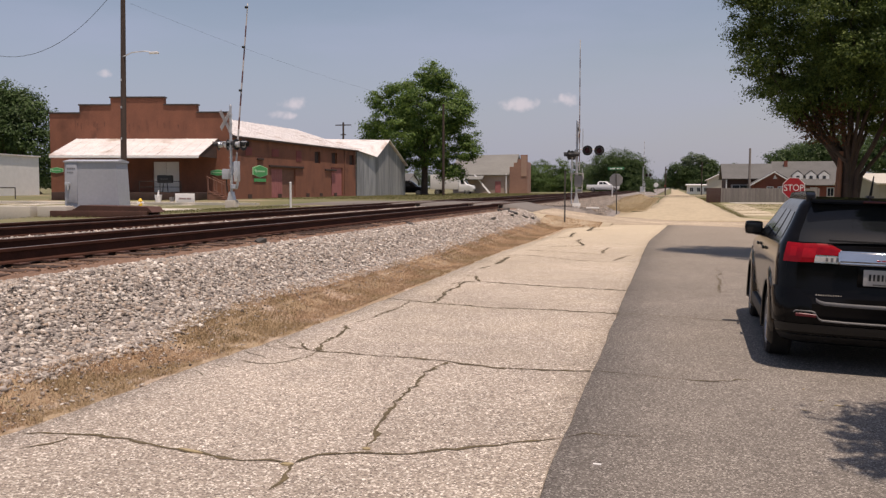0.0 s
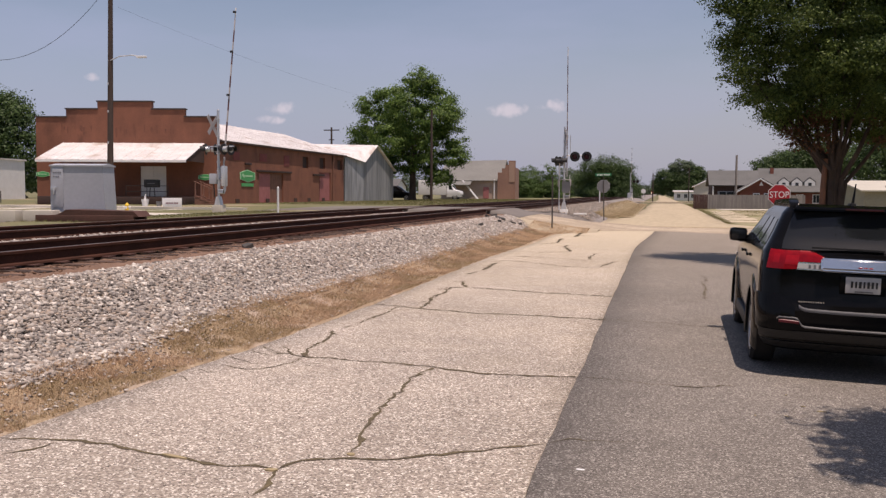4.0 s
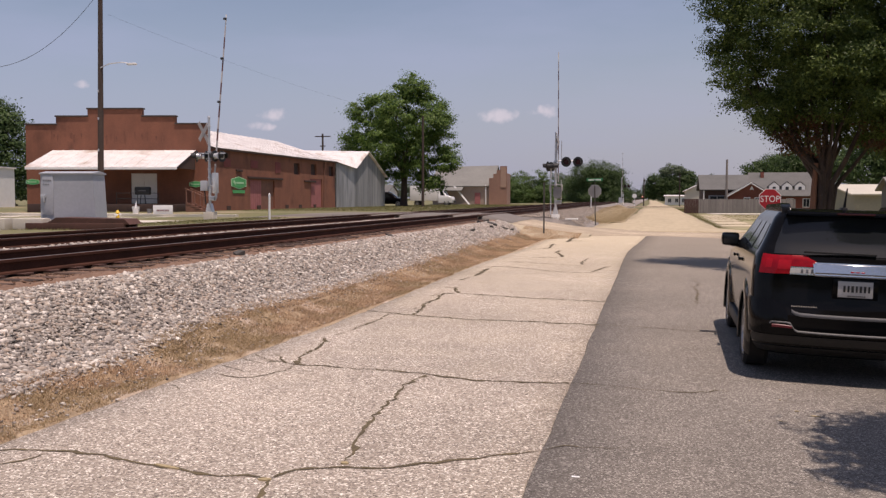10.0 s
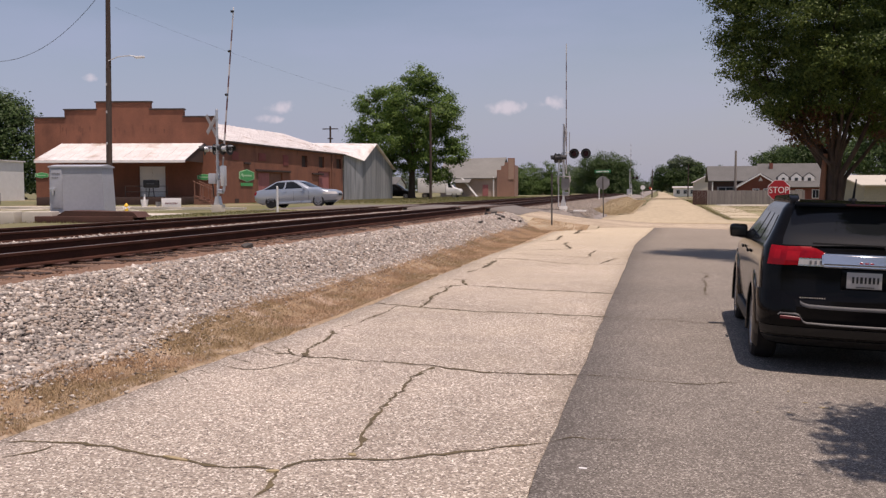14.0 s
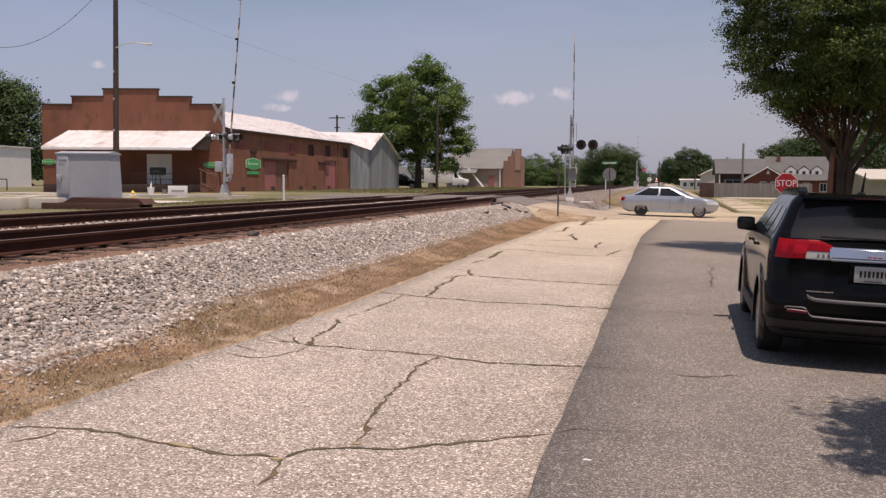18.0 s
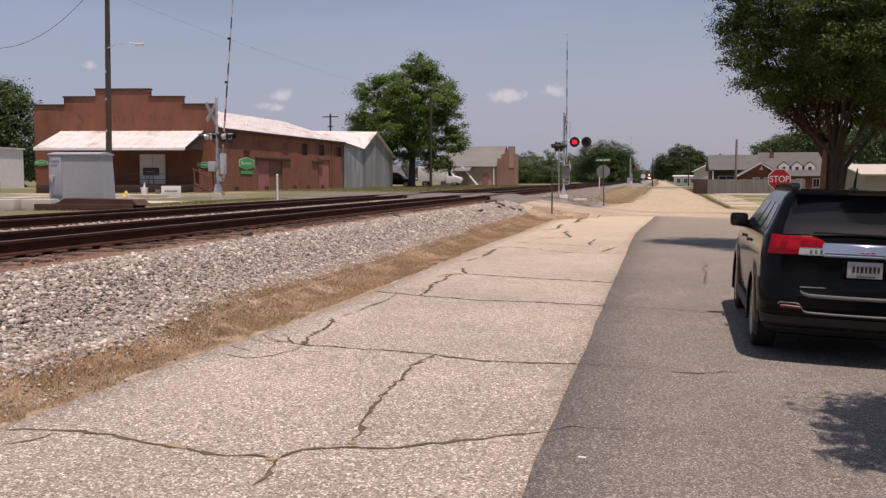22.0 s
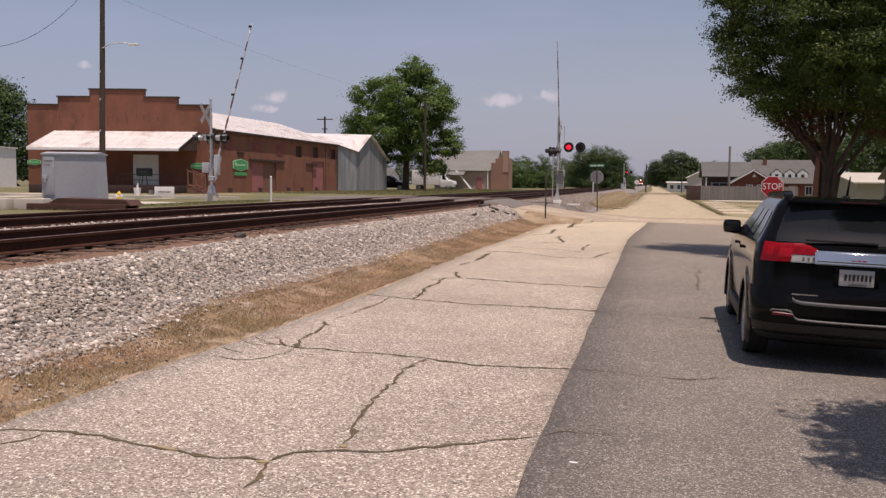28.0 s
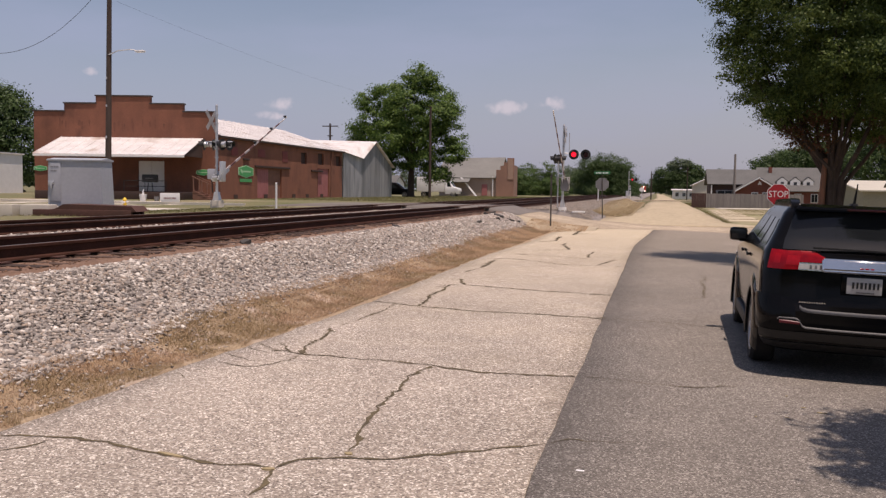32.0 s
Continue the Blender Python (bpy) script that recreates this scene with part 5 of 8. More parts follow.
    part("badge", bm, "tail_red", car, "small red emblem")
    bm = bm_new()
    box(bm, -0.01, 0.072, 0.93, 0.40, 0.03, 0.19, 0.012)
    part("plate_recess", bm, "black_paint", car)
    bm = bm_new()
    box(bm, -0.01, 0.05, 0.93, 0.305, 0.012, 0.152, 0.004)
    plate = part("number_plate", bm, "clear_lens", car, "white registration plate with plain bars")
    bars(plate, "plate_bars", -0.125, 0.125, 0.905, 0.965, 0.042, 7, "black_plastic", "dark plain bars")
    bars(plate, "plate_caption", -0.08, 0.08, 0.862, 0.875, 0.042, 9, "black_plastic", "small dark bars")
    bars(car, "name_bars", -0.57, -0.33, 0.738, 0.750, 0.062, 11, "chrome", "small chrome lettering bars")
    # bumper: raised corners, a trim along the gate's lower edge and another through the reflectors
    for a, b, c, d in ((5, 6, 6, 12), (n - 6, n - 5, n - 12, n - 6)):
        up = a == 5
        part("bumper_corner", joined(sh.panel(a, b, 0.47, 0.70 if up else 0.80, off=0.022, slope=0.10 if up else -0.10), sh.panel(c, d, 0.47, 0.80, off=0.022)), "black_paint", car, "raised black bumper corner")

    def mirrored(pts):
        return pts + [(-x, z) for x, z in reversed(pts)]
    part("bumper_strip", trim(mirrored([(-0.56, 0.70), (-0.535, 0.68), (-0.48, 0.668), (-0.3, 0.664), (-0.1, 0.663)]), 0.016, 0.014), "dull_trim", car, "silver bumper trim")
    part("bumper_strip", trim(mirrored([(-0.755, 0.575), (-0.735, 0.592), (-0.60, 0.590), (-0.565, 0.578), (-0.53, 0.522), (-0.50, 0.508), (-0.3, 0.503), (-0.1, 0.502)]), 0.009, 0.028), "dull_trim", car, "silver bumper trim rising over the reflectors")
    part("lower_bumper", sh.panel(n - 11, n + 11, 0.26, 0.46, off=0.012, steps=3), "black_plastic", car, "dull black lower bumper")
    for s in (-1, 1):
        part("reflector", trim([(s * 0.735, 0.556), (s * 0.69, 0.556), (s * 0.62, 0.554), (s * 0.555, 0.550)], 0.017, 0.030), "red_reflector", car, "dull red reflector")
        # mirror
        bm = bm_new()
        box(bm, s * 0.97, 3.02, 1.24, 0.22, 0.13, 0.17, 0.05)
        mir = part("door_mirror", bm, "black_paint", car)
        bm = bm_new()
        box(bm, s * 0.90, 3.04, 1.17, 0.12, 0.07, 0.05, 0.015)
        part("mirror_arm", bm, "black_plastic", mir)
        bm = bm_new()
        box(bm, s * 0.97, 2.954, 1.24, 0.17, 0.006, 0.12, 0.003)
        part("mirror_glass", bm, "car_glass", mir)
        for y in (2.28, 3.12):
            bm = bm_new()
            box(bm, s * 0.925, y - 0.3, 1.06, 0.03, 0.2, 0.035, 0.012)
            part("door_handle", bm, "black_paint", car)
        bm = bm_new()
        prism(bm, [(0.46, 1.60), (0.50, 1.675), (0.60, 1.722), (0.80, 1.718), (2.0, 1.70), (2.25, 1.60)], "x", s * 0.605 - 0.045, s * 0.605 + 0.045)
        bmesh.ops.bevel(bm, geom=bm.edges[:], offset=0.008, segments=2, affect="EDGES")
        part("roof_rail", bm, "black_paint", car, "black roof rail")
    # spoiler over the rear window, stop lamp, aerial, wiper
    bm = bm_new()
    prism(bm, [(0.275, 1.612), (0.285, 1.645), (0.62, 1.672), (0.60, 1.62), (0.37, 1.592)], "x", -0.62, 0.62)
    bmesh.ops.bevel(bm, geom=bm.edges[:], offset=0.012, segments=2, affect="EDGES")
    part("roof_spoiler", bm, "black_paint", car)
    bm = bm_new()
    box(bm, 0, 0.275, 1.63, 0.34, 0.02, 0.02, 0.005)
    part("high_stop_lamp", bm, "dark_red_lens", car)
    bm = bm_new()
    rod(bm, (-0.03, 0.76, 1.66), (-0.022, 0.68, 1.885), 0.016, 0.006, 8)
    box(bm, -0.03, 0.78, 1.67, 0.06, 0.14, 0.045, 0.012)
    part("aerial", bm, "black_plastic", car)
    bm = bm_new()
    box(bm, -0.145, 0.135, 1.258, 0.64, 0.022, 0.02, 0.004, Matrix.Rotation(radians(0.6), 4, "Y"))
    part("rear_wiper", bm, "black_plastic", car)
    bm = bm_new()
    rod(bm, (0.45, 0.02, 0.30), (0.45, 0.25, 0.30), 0.035, 0.035, 12)
    part("exhaust_pipe", bm, "silver_trim", car)
    for s in (-1, 1):
        part("headlamp", sh.panel(half - 12 if s < 0 else half + 6, half - 6 if s < 0 else half + 12, 0.80, 0.95, off=0.01, steps=3), "clear_lens", car)
    return car


def build_sedan():
    car = thing("sedan", "silver-blue four-door sedan driving over the tracks", "car", pose(-60, 43.7, 0.8, 0, 0, -90))
    lv = {
        0.20: (0.40, 4.40, 0.76, 0.25, 0.45),
        0.34: (0.10, 4.70, 0.87, 0.22, 0.50),
        0.50: (0.02, 4.78, 0.90, 0.22, 0.52),
        0.66: (0.00, 4.79, 0.91, 0.22, 0.52),
        0.80: (0.02, 4.70, 0.905, 0.22, 0.50),
        0.90: (0.06, 4.45, 0.89, 0.22, 0.45),
        0.955: (0.10, 3.92, 0.875, 0.22, 0.40),
        1.00: (0.22, 3.62, 0.865, 0.22, 0.34),
        1.04: (0.46, 3.50, 0.85, 0.22, 0.30),
        1.10: (0.62, 3.38, 0.83, 0.20, 0.28),
        1.22: (0.84, 3.14, 0.765, 0.18, 0.24),
        1.34: (1.06, 2.90, 0.69, 0.17, 0.22),
        1.44: (1.26, 2.66, 0.61, 0.16, 0.20),
        1.49: (1.55, 2.35, 0.46, 0.14, 0.16),
    }
    sh = Shell(lv)
    body = part("body", sh.body(), "silver_paint", car, "silver-blue metallic body")
    r, wy = 0.325, (1.06, 3.835)
    carve(body, [((s * 0.58, y, r), (s * 1.2, y, r), 0.375) for s in (-1, 1) for y in wy])
    n, half = sh.n, sh.n // 2
    for s in (-1, 1):
        for k, y in enumerate(wy):
            # the rear pair runs on plain black steel wheels
            wheel(car, s * 0.80, y, r, 0.21, s, "signal_black" if k == 0 else "alloy", 9)
    part("rear_window", sh.panel(n - 8, n + 8, 1.06, 1.39, steps=5), "car_glass", car)
    part("windscreen", sh.panel(half - 8, half + 8, 1.07, 1.39, steps=5), "car_glass", car)
    for name, a, b in (("rear_side_window", 12, 22), ("front_side_window", 23, 33)):
        part(name, sh.panel(a, b, 1.03, 1.40), "car_glass", car)
        part(name, sh.panel(n - b, n - a, 1.03, 1.40), "car_glass", car)
    for a, b in ((5, 11), (n - 11, n - 5)):
        part("tail_lamp", sh.panel(a, b, 0.74, 0.92, off=0.01, steps=3), "tail_red", car)
    for a, b in ((half - 12, half - 6), (half + 6, half + 12)):
        part("headlamp", sh.panel(a, b, 0.64, 0.78, off=0.01, steps=3), "clear_lens", car)
    part("grille", sh.panel(half - 4, half + 4, 0.56, 0.70, off=0.01, steps=2), "black_plastic", car)
    for s in (-1, 1):
        bm = bm_new()
        box(bm, s * 0.98, 3.05, 1.03, 0.20, 0.11, 0.13, 0.04)
        part("door_mirror", bm, "silver_paint", car)
        for y in (1.95, 2.95):
            bm = bm_new()
            box(bm, s * 0.905, y, 0.86, 0.03, 0.2, 0.03, 0.01)
            part("door_handle", bm, "silver_paint", car)
        bm = bm_new()
        for y in (1.55, 2.42, 3.3):
            box(bm, s * 0.902, y, 0.62, 0.012, 0.012, 0.5)
        part("door_seams", bm, "signal_black", car)
        bm = bm_new()
        box(bm, s * 0.90, 2.44, 0.27, 0.04, 2.0, 0.12, 0.02)
        part("sill", bm, "silver_paint", car)
    bm = bm_new()
    box(bm, 0, 0.0, 0.78, 0.31, 0.02, 0.15, 0.005)
    part("number_plate", bm, "sign_white", car)
    return car


def build_pickup():
    car = thing("pickup_truck", "white crew-cab pickup truck driving on the far road", "truck", pose(-12, 161, 0.9, 0, 0, -90))
    low = {
        0.42: (0.15, 5.65, 0.86, 0.15, 0.35),
        0.60: (0.03, 5.80, 0.95, 0.14, 0.35),
        0.85: (0.03, 5.82, 0.98, 0.14, 0.35),
        1.05: (0.05, 5.80, 0.97, 0.14, 0.34),
        1.20: (0.06, 5.74, 0.95, 0.14, 0.32),
        1.28: (0.07, 5.60, 0.94, 0.14, 0.30),
    }
    sh = Shell(low)
    body = part("body", sh.body(), "white_car_paint", car, "white body and bed")
    r, wy = 0.39, (1.18, 4.85)
    carve(body, [((s * 0.6, y, r), (s * 1.3, y, r), 0.46) for s in (-1, 1) for y in wy])
    cab = Shell({
        1.27: (1.88, 4.62, 0.93, 0.12, 0.25),
        1.36: (1.90, 4.42, 0.90, 0.12, 0.25),
        1.60: (1.98, 4.06, 0.82, 0.12, 0.22),
        1.80: (2.08, 3.76, 0.74, 0.12, 0.2),
        1.88: (2.3, 3.5, 0.62, 0.12, 0.2),
    })
    part("cab", cab.body(), "white_car_paint", car)
    n, half = cab.n, cab.n // 2
    part("windscreen", cab.panel(half - 8, half + 8, 1.36, 1.78, steps=4), "car_glass", car)
    part("rear_window", cab.panel(n - 6, n + 6, 1.34, 1.74, steps=4), "car_glass", car)
    for a, b in ((14, 22), (23, 31)):
        part("side_window", cab.panel(a, b, 1.34, 1.76), "car_glass", car)
        part("side_window", cab.panel(n - b, n - a, 1.34, 1.76), "car_glass", car)
    bm = bm_new()
    box(bm, 0, 1.0, 1.284, 1.62, 1.66, 0.012)
    part("bed_liner", bm, "black_plastic", car)
    for s in (-1, 1):
        for y in wy:
            wheel(car, s * 0.86, y, r, 0.26, s, "alloy")
    return car


def build_box_truck():
    """White rental-style truck parked by the far tree."""
    car = thing("box_truck", "white box truck parked beyond the tree", "truck", pose(-30.4, 112.6, 0.72, 0, 0, -84))
    bm = bm_new()
    box(bm, 0, 1.9, 1.65, 2.1, 3.6, 1.9, 0.06)
    part("cargo_box", bm, "white_paint", car)
    cab = Shell({
        0.45: (3.7, 5.75, 0.95, 0.08, 0.3),
        0.9: (3.7, 5.85, 1.0, 0.08, 0.32),
        1.2: (3.7, 5.75, 1.0, 0.08, 0.3),
        1.35: (3.7, 5.05, 0.97, 0.08, 0.25),
        1.9: (3.7, 4.65, 0.88, 0.08, 0.2),
        2.15: (3.72, 4.45, 0.80, 0.08, 0.2),
    })
    part("cab", cab.body(), "white_car_paint", car)
    n, half = cab.n, cab.n // 2
    part("windscreen", cab.panel(half - 8, half + 8, 1.4, 1.95, steps=3), "car_glass", car)
    part("side_window", cab.panel(17, 31, 1.38, 1.92), "car_glass", car)
    part("side_window", cab.panel(n - 31, n - 17, 1.38, 1.92), "car_glass", car)
    for s in (-1, 1):
        for y in (1.0, 4.85):
            wheel(car, s * 0.85, y, 0.38, 0.25, s, "alloy")
    bm = bm_new()
    box(bm, 0, 5.86, 0.6, 1.7, 0.1, 0.2, 0.03)
    part("bumper", bm, "black_plastic", car)


def build_dark_car():
    """Dark vehicle half hidden in the shade under the tree."""
    car = thing("van", "dark parked van in the shade under the tree", "car", pose(-33.0, 103.0, 0.74, 0, 0, -80))
    sh = Shell({
        0.3: (0.1, 4.5, 0.85, 0.2, 0.4), 0.7: (0.0, 4.6, 0.92, 0.2, 0.45), 0.95: (0.05, 4.4, 0.91, 0.2, 0.4),
        1.05: (0.1, 3.6, 0.88, 0.2, 0.3), 1.6: (0.3, 2.9, 0.74, 0.2, 0.25), 1.75: (0.5, 2.6, 0.6, 0.2, 0.2)})
    part("body", sh.body(), "black_paint", car)
    part("side_window", sh.panel(15, 31, 1.1, 1.5), "car_glass", car)
    part("side_window", sh.panel(sh.n - 31, sh.n - 15, 1.1, 1.5), "car_glass", car)
    for s in (-1, 1):
        for y in (0.95, 3.6):
            wheel(car, s * 0.8, y, 0.33, 0.22, s, "alloy")


def build_locomotive():
    loco = thing("locomotive", "orange and dark freight locomotive with bright headlights", "locomotive", pose(sum(RAILS[0]) / 2, 1100, RAIL_Z))
    def p(name, m, label, *bx):
        bm = bm_new()
        for b in bx:
            box(bm, *b)
        return part(name, bm, m, loco, label)
    p("frame", "loco_dark", "", (0, 10, 1.25, 3.0, 20, 0.5, 0.05))
    p("fuel_tank", "loco_dark", "", (0, 10, 0.75, 2.6, 5, 0.6, 0.1))
    p("nose", "loco_orange", "orange nose", (0, 1.6, 2.5, 2.2, 2.0, 2.0, 0.2))
    cabm = p("cab", "loco_orange", "orange cab", (0, 4.0, 3.0, 3.0, 2.8, 3.0, 0.15))
    bm = bm_new()
    for s in (-0.72, 0.72):
        box(bm, s, 2.58, 3.75, 1.0, 0.05, 0.6, 0.02)
    part("cab_window", bm, "car_glass", cabm)
    p("engine_hood", "loco_dark", "dark hood", (0, 12.2, 2.9, 2.2, 13.6, 2.8, 0.1))
    p("pilot", "loco_dark", "", (0, 0.2, 0.7, 2.9, 0.25, 1.0, 0.05))
    for s in (-0.9, 0.9):
        bm = bm_new()
        rod(bm, (s, -0.05, 1.35), (s, 0.25, 1.35), 0.22, 0.22, 14)
        part("ditch_light", bm, "white_glow", loco, "bright ditch light")
    bm = bm_new()
    rod(bm, (0, 2.50, 4.25), (0, 2.65, 4.25), 0.26, 0.26, 16)
    part("headlight", bm, "white_glow", loco, "bright headlight")
    for y in (2.2, 4.4, 6.6, 13.4, 15.6, 17.8):
        bm = bm_new()
        rod(bm, (-0.75, y, 0.5), (0.75, y, 0.5), 0.5, 0.5, 18)
        part("wheelset", bm, "rust_iron", loco)
    return loco


SUV = build_suv()
SEDAN = build_sedan()
PICKUP = build_pickup()
LOCO = build_locomotive()
build_box_truck()
build_dark_car()

# ---- crossing signals ----
def lamp(sig, name, x, y, z, turn, visor=True, lit=False, dark=False):
    """A round flasher: black backing disc, hood, dark lens; lit: returns the sliding glowing roundel."""
    h = new(name)
    h.parent = sig
    h.matrix_basis = pose(x, y, z, 0, 0, turn)
    bm = bm_new()
    rod(bm, (0, 0.0, 0), (0, 0.02, 0), 0.28, 0.28, 28)
    part("backing_disc", bm, "signal_black", h, "round black backing disc")
    bm = bm_new()
    rod(bm, (0, 0.02, 0), (0, 0.2, 0), 0.15, 0.12, 18)
    part("lamp_housing", bm, "signal_black" if lit or dark else "galvanized", h)
    bm = bm_new()
    rod(bm, (0, -0.020, 0), (0, 0, 0), 0.150, 0.150, 24)
    part("lens", bm, "dark_red_lens" if lit or dark else "clear_lens", h, "round signal lens")
    bm = bm_new()
    for k in range(16):
        a0, a1 = math.pi * (k / 16) * 1.3 - 0.45, math.pi * ((k + 1) / 16) * 1.3 - 0.45
        d0, d1 = 0.30 - 0.10 * abs(k / 8 - 1), 0.30 - 0.10 * abs((k + 1) / 8 - 1)
        for ra, rb in ((0.165, 0.172),):
            q = [(ra * math.cos(a0), -0.0, ra * math.sin(a0)), (ra * math.cos(a1), -0.0, ra * math.sin(a1)),
                 (ra * math.cos(a1), -d1, ra * math.sin(a1)), (ra * math.cos(a0), -d0, ra * math.sin(a0))]
            slab(bm, q, 0.006)
    part("visor", bm, "signal_black", h)
    glow = None
    if lit:
        bm = bm_new()
        rod(bm, (0, -0.005, 0), (0, 0.0, 0), 0.128, 0.128, 24)
        glow = part("glowing_roundel", bm, "red_glow", h, "red roundel that shines when it flashes")
        glow.matrix_basis = pose(0, 0.012, 0)
    return glow


def gate_arm(sig, z, length, out=0.30, pale="white_paint", lamps=True):
    """Striped arm on a pivot; it lies along +y of its own space and is raised about x."""
    arm = new("gate_arm")
    arm.parent = sig
    arm.matrix_basis = pose(out, 0, z, 82)
    arm["label"] = "long red and white striped gate arm"
    k = 14
    for i in range(k):
        a, b = 0.5 + (length - 0.5) * i / k, 0.5 + (length - 0.5) * (i + 1) / k
        w0, w1 = 0.054 - 0.03 * i / k, 0.054 - 0.03 * (i + 1) / k
        bm = bm_new()
        prism(bm, [(a, -w0), (b, -w1), (b, w1), (a, w0)], "x", -0.022, 0.022)
        part("stripe", bm, "white_paint" if i == k - 1 else pale if i % 2 == 0 else "arm_red", arm)
    for f in (0.45, 0.72, 0.97) if lamps else ():
        bm = bm_new()
        y = 0.5 + (length - 0.5) * f
        rod(bm, (-0.07, y, 0.11), (0.07, y, 0.11), 0.06, 0.06, 12)
        box(bm, 0, y, 0.06, 0.04, 0.05, 0.06)
        part("arm_lamp", bm, "signal_black", arm)
    for s in (-1, 1):
        bm = bm_new()
        prism(bm, [(0.6, -0.06), (0.6, 0.06), (-0.55, 0.14), (-0.75, 0.02), (-0.55, -0.10)], "x", s * 0.16 - 0.012, s * 0.16 + 0.012)
        part("arm_bracket", bm, "galvanized", arm)
    bm = bm_new()
    for j in range(3):
        box(bm, 0.0, -0.66 + 0.02 * j, 0.02, 0.26, 0.16, 0.22, 0.01)
    part("counterweight", bm, "galvanized", arm)
    bm = bm_new()
    rod(bm, (-0.2, 0, 0), (0.2, 0, 0), 0.05, 0.05, 12)
    part("pivot_shaft", bm, "galvanized", arm)
    return arm


def crossbuck(sig, z, x, y, turn):
    c = new("crossbuck")
    c.parent = sig
    c.matrix_basis = pose(x, y, z, 0, 0, turn)
    for a in (45, -45):
        bm = bm_new()
        box(bm, 0, 0.012 if a > 0 else -0.012, 0, 1.22, 0.01, 0.23, 0.0, Matrix.Rotation(radians(a), 4, "Y"))
        part("board", bm, "board_back", c, "crossbuck board, gray on its back")
    bm = bm_new()
    box(bm, 0, 0.05, 0, 0.08, 0.08, 0.2)
    part("clamp", bm, "galvanized", c)


def signal_base(sig, h, with_gate=True, foot=0.7):
    bm = bm_new()
    rod(bm, (0, 0, 0.1), (0, 0, h), 0.064, 0.060, 16)
    rod(bm, (0, 0, h), (0, 0, h + 0.08), 0.075, 0.05, 16)
    part("mast", bm, "galvanized", sig, "galvanized steel mast")
    bm = bm_new()
    box(bm, 0, 0, -0.2, foot, foot, 0.66, 0.02)
    part("footing", bm, "white_paint" if foot < 0.45 else "pale_concrete", sig, "pale footing")
    bm = bm_new()
    k = min(1.0, foot / 0.62)
    prism(bm, [(-0.22 * k, 0.13), (0.22 * k, 0.13), (0.10 * k, 0.55), (-0.10 * k, 0.55)], "y", -0.2 * k, 0.2 * k)
    bmesh.ops.bevel(bm, geom=bm.edges[:], offset=0.02, segments=2, affect="EDGES")
    part("junction_base", bm, "galvanized", sig)
    for z in np.arange(1.4, h - 0.4, 0.42):
        bm = bm_new()
        box(bm, 0, 0, z, 0.16, 0.16, 0.04, 0.01)
        part("mast_clamp", bm, "galvanized", sig)
    if with_gate:
        bm = bm_new()
        box(bm, -0.22, 0.0, 1.42, 0.36, 0.46, 0.5, 0.03)
        part("gate_mechanism_box", bm, "cabinet_gray", sig, "gray gate mechanism box")
        bm = bm_new()
        rod(bm, (-0.16, -0.12, 0.5), (-0.2, -0.2, 1.45), 0.03, 0.03, 8)
        part("cable_conduit", bm, "black_plastic", sig)


def build_near_signal():
    """Mast on the far side of the road, on the street's side of the tracks."""
    s = thing("crossing_signal", "galvanized crossing signal with black flashers and raised gate", "railway signal", pose(-5.15, 50.25, 0.72, 0, 0, 180), "crossing signals")
    signal_base(s, 4.65, False, 0.42)
    bm = bm_new()
    box(bm, -0.03, 0.16, 1.78, 0.74, 0.12, 0.05, 0.02)
    for x, z in ((-0.37, 1.62), (0.31, 1.55)):
        box(bm, x, 0.16, z, 0.06, 0.14, 0.36, 0.02)
    part("yoke", bm, "arm_pale", s, "pale yoke round the gate pivot")
    bm = bm_new()
    prism(bm, [(-0.34, 1.66), (0.10, 1.72), (0.12, 1.16), (0.02, 1.02), (-0.24, 1.02), (-0.34, 1.2)], "y", -0.16, 0.12)
    bmesh.ops.bevel(bm, geom=bm.edges[:], offset=0.02, segments=2, affect="EDGES")
    part("mechanism_case", bm, "sign_back", s, "galvanized gate mechanism case")
    bm = bm_new()
    rod(bm, (0.26, 0.1, 0.1), (0.26, 0.1, 2.7), 0.035, 0.035, 10)
    part("second_post", bm, "galvanized", s)
    arm = gate_arm(s, 1.45, 7.62, -0.15, "arm_pale", False)
    # flasher pair turned to the street; in the turned space -x is the viewer's right
    bm = bm_new()
    rod(bm, (0.1, 0, 3.12), (-1.35, 0, 3.12), 0.03, 0.03, 10)
    part("crossarm", bm, "galvanized", s)
    a = lamp(s, "flasher", -0.58, 0.06, 3.06, 180, lit=True)
    b = lamp(s, "flasher", -1.23, 0.06, 3.06, 180, lit=True)
    bm = bm_new()
    rod(bm, (0, -0.35, 2.80), (0, 0.55, 2.80), 0.03, 0.03, 10)
    part("crossarm", bm, "galvanized", s)
    for x, y, t in ((0.30, -0.35, 60), (0.42, 0.3, 75), (0.05, 0.45, -90)):
        lamp(s, "flasher", x, y, 2.80, t, dark=True)
    crossbuck(s, 4.15, -0.1, 0, 90)
    bm = bm_new()
    for z in (3.6, 3.75, 3.9, 4.35, 4.5):
        box(bm, -0.05, 0.09, z, 0.10, 0.06, 0.05, 0.01)
    rod(bm, (-0.32, 0.0, 3.1), (-0.32, 0.0, 4.25), 0.02, 0.02, 8)
    part("bell_and_brackets", bm, "galvanized", s)
    # low white service cover beside the footing
    bm = bm_new()
    box(bm, -0.95, 0.5, -0.12, 0.7, 0.3, 0.10, 0.03)
    part("ground_cover", bm, "white_paint", s)
    return arm, a, b


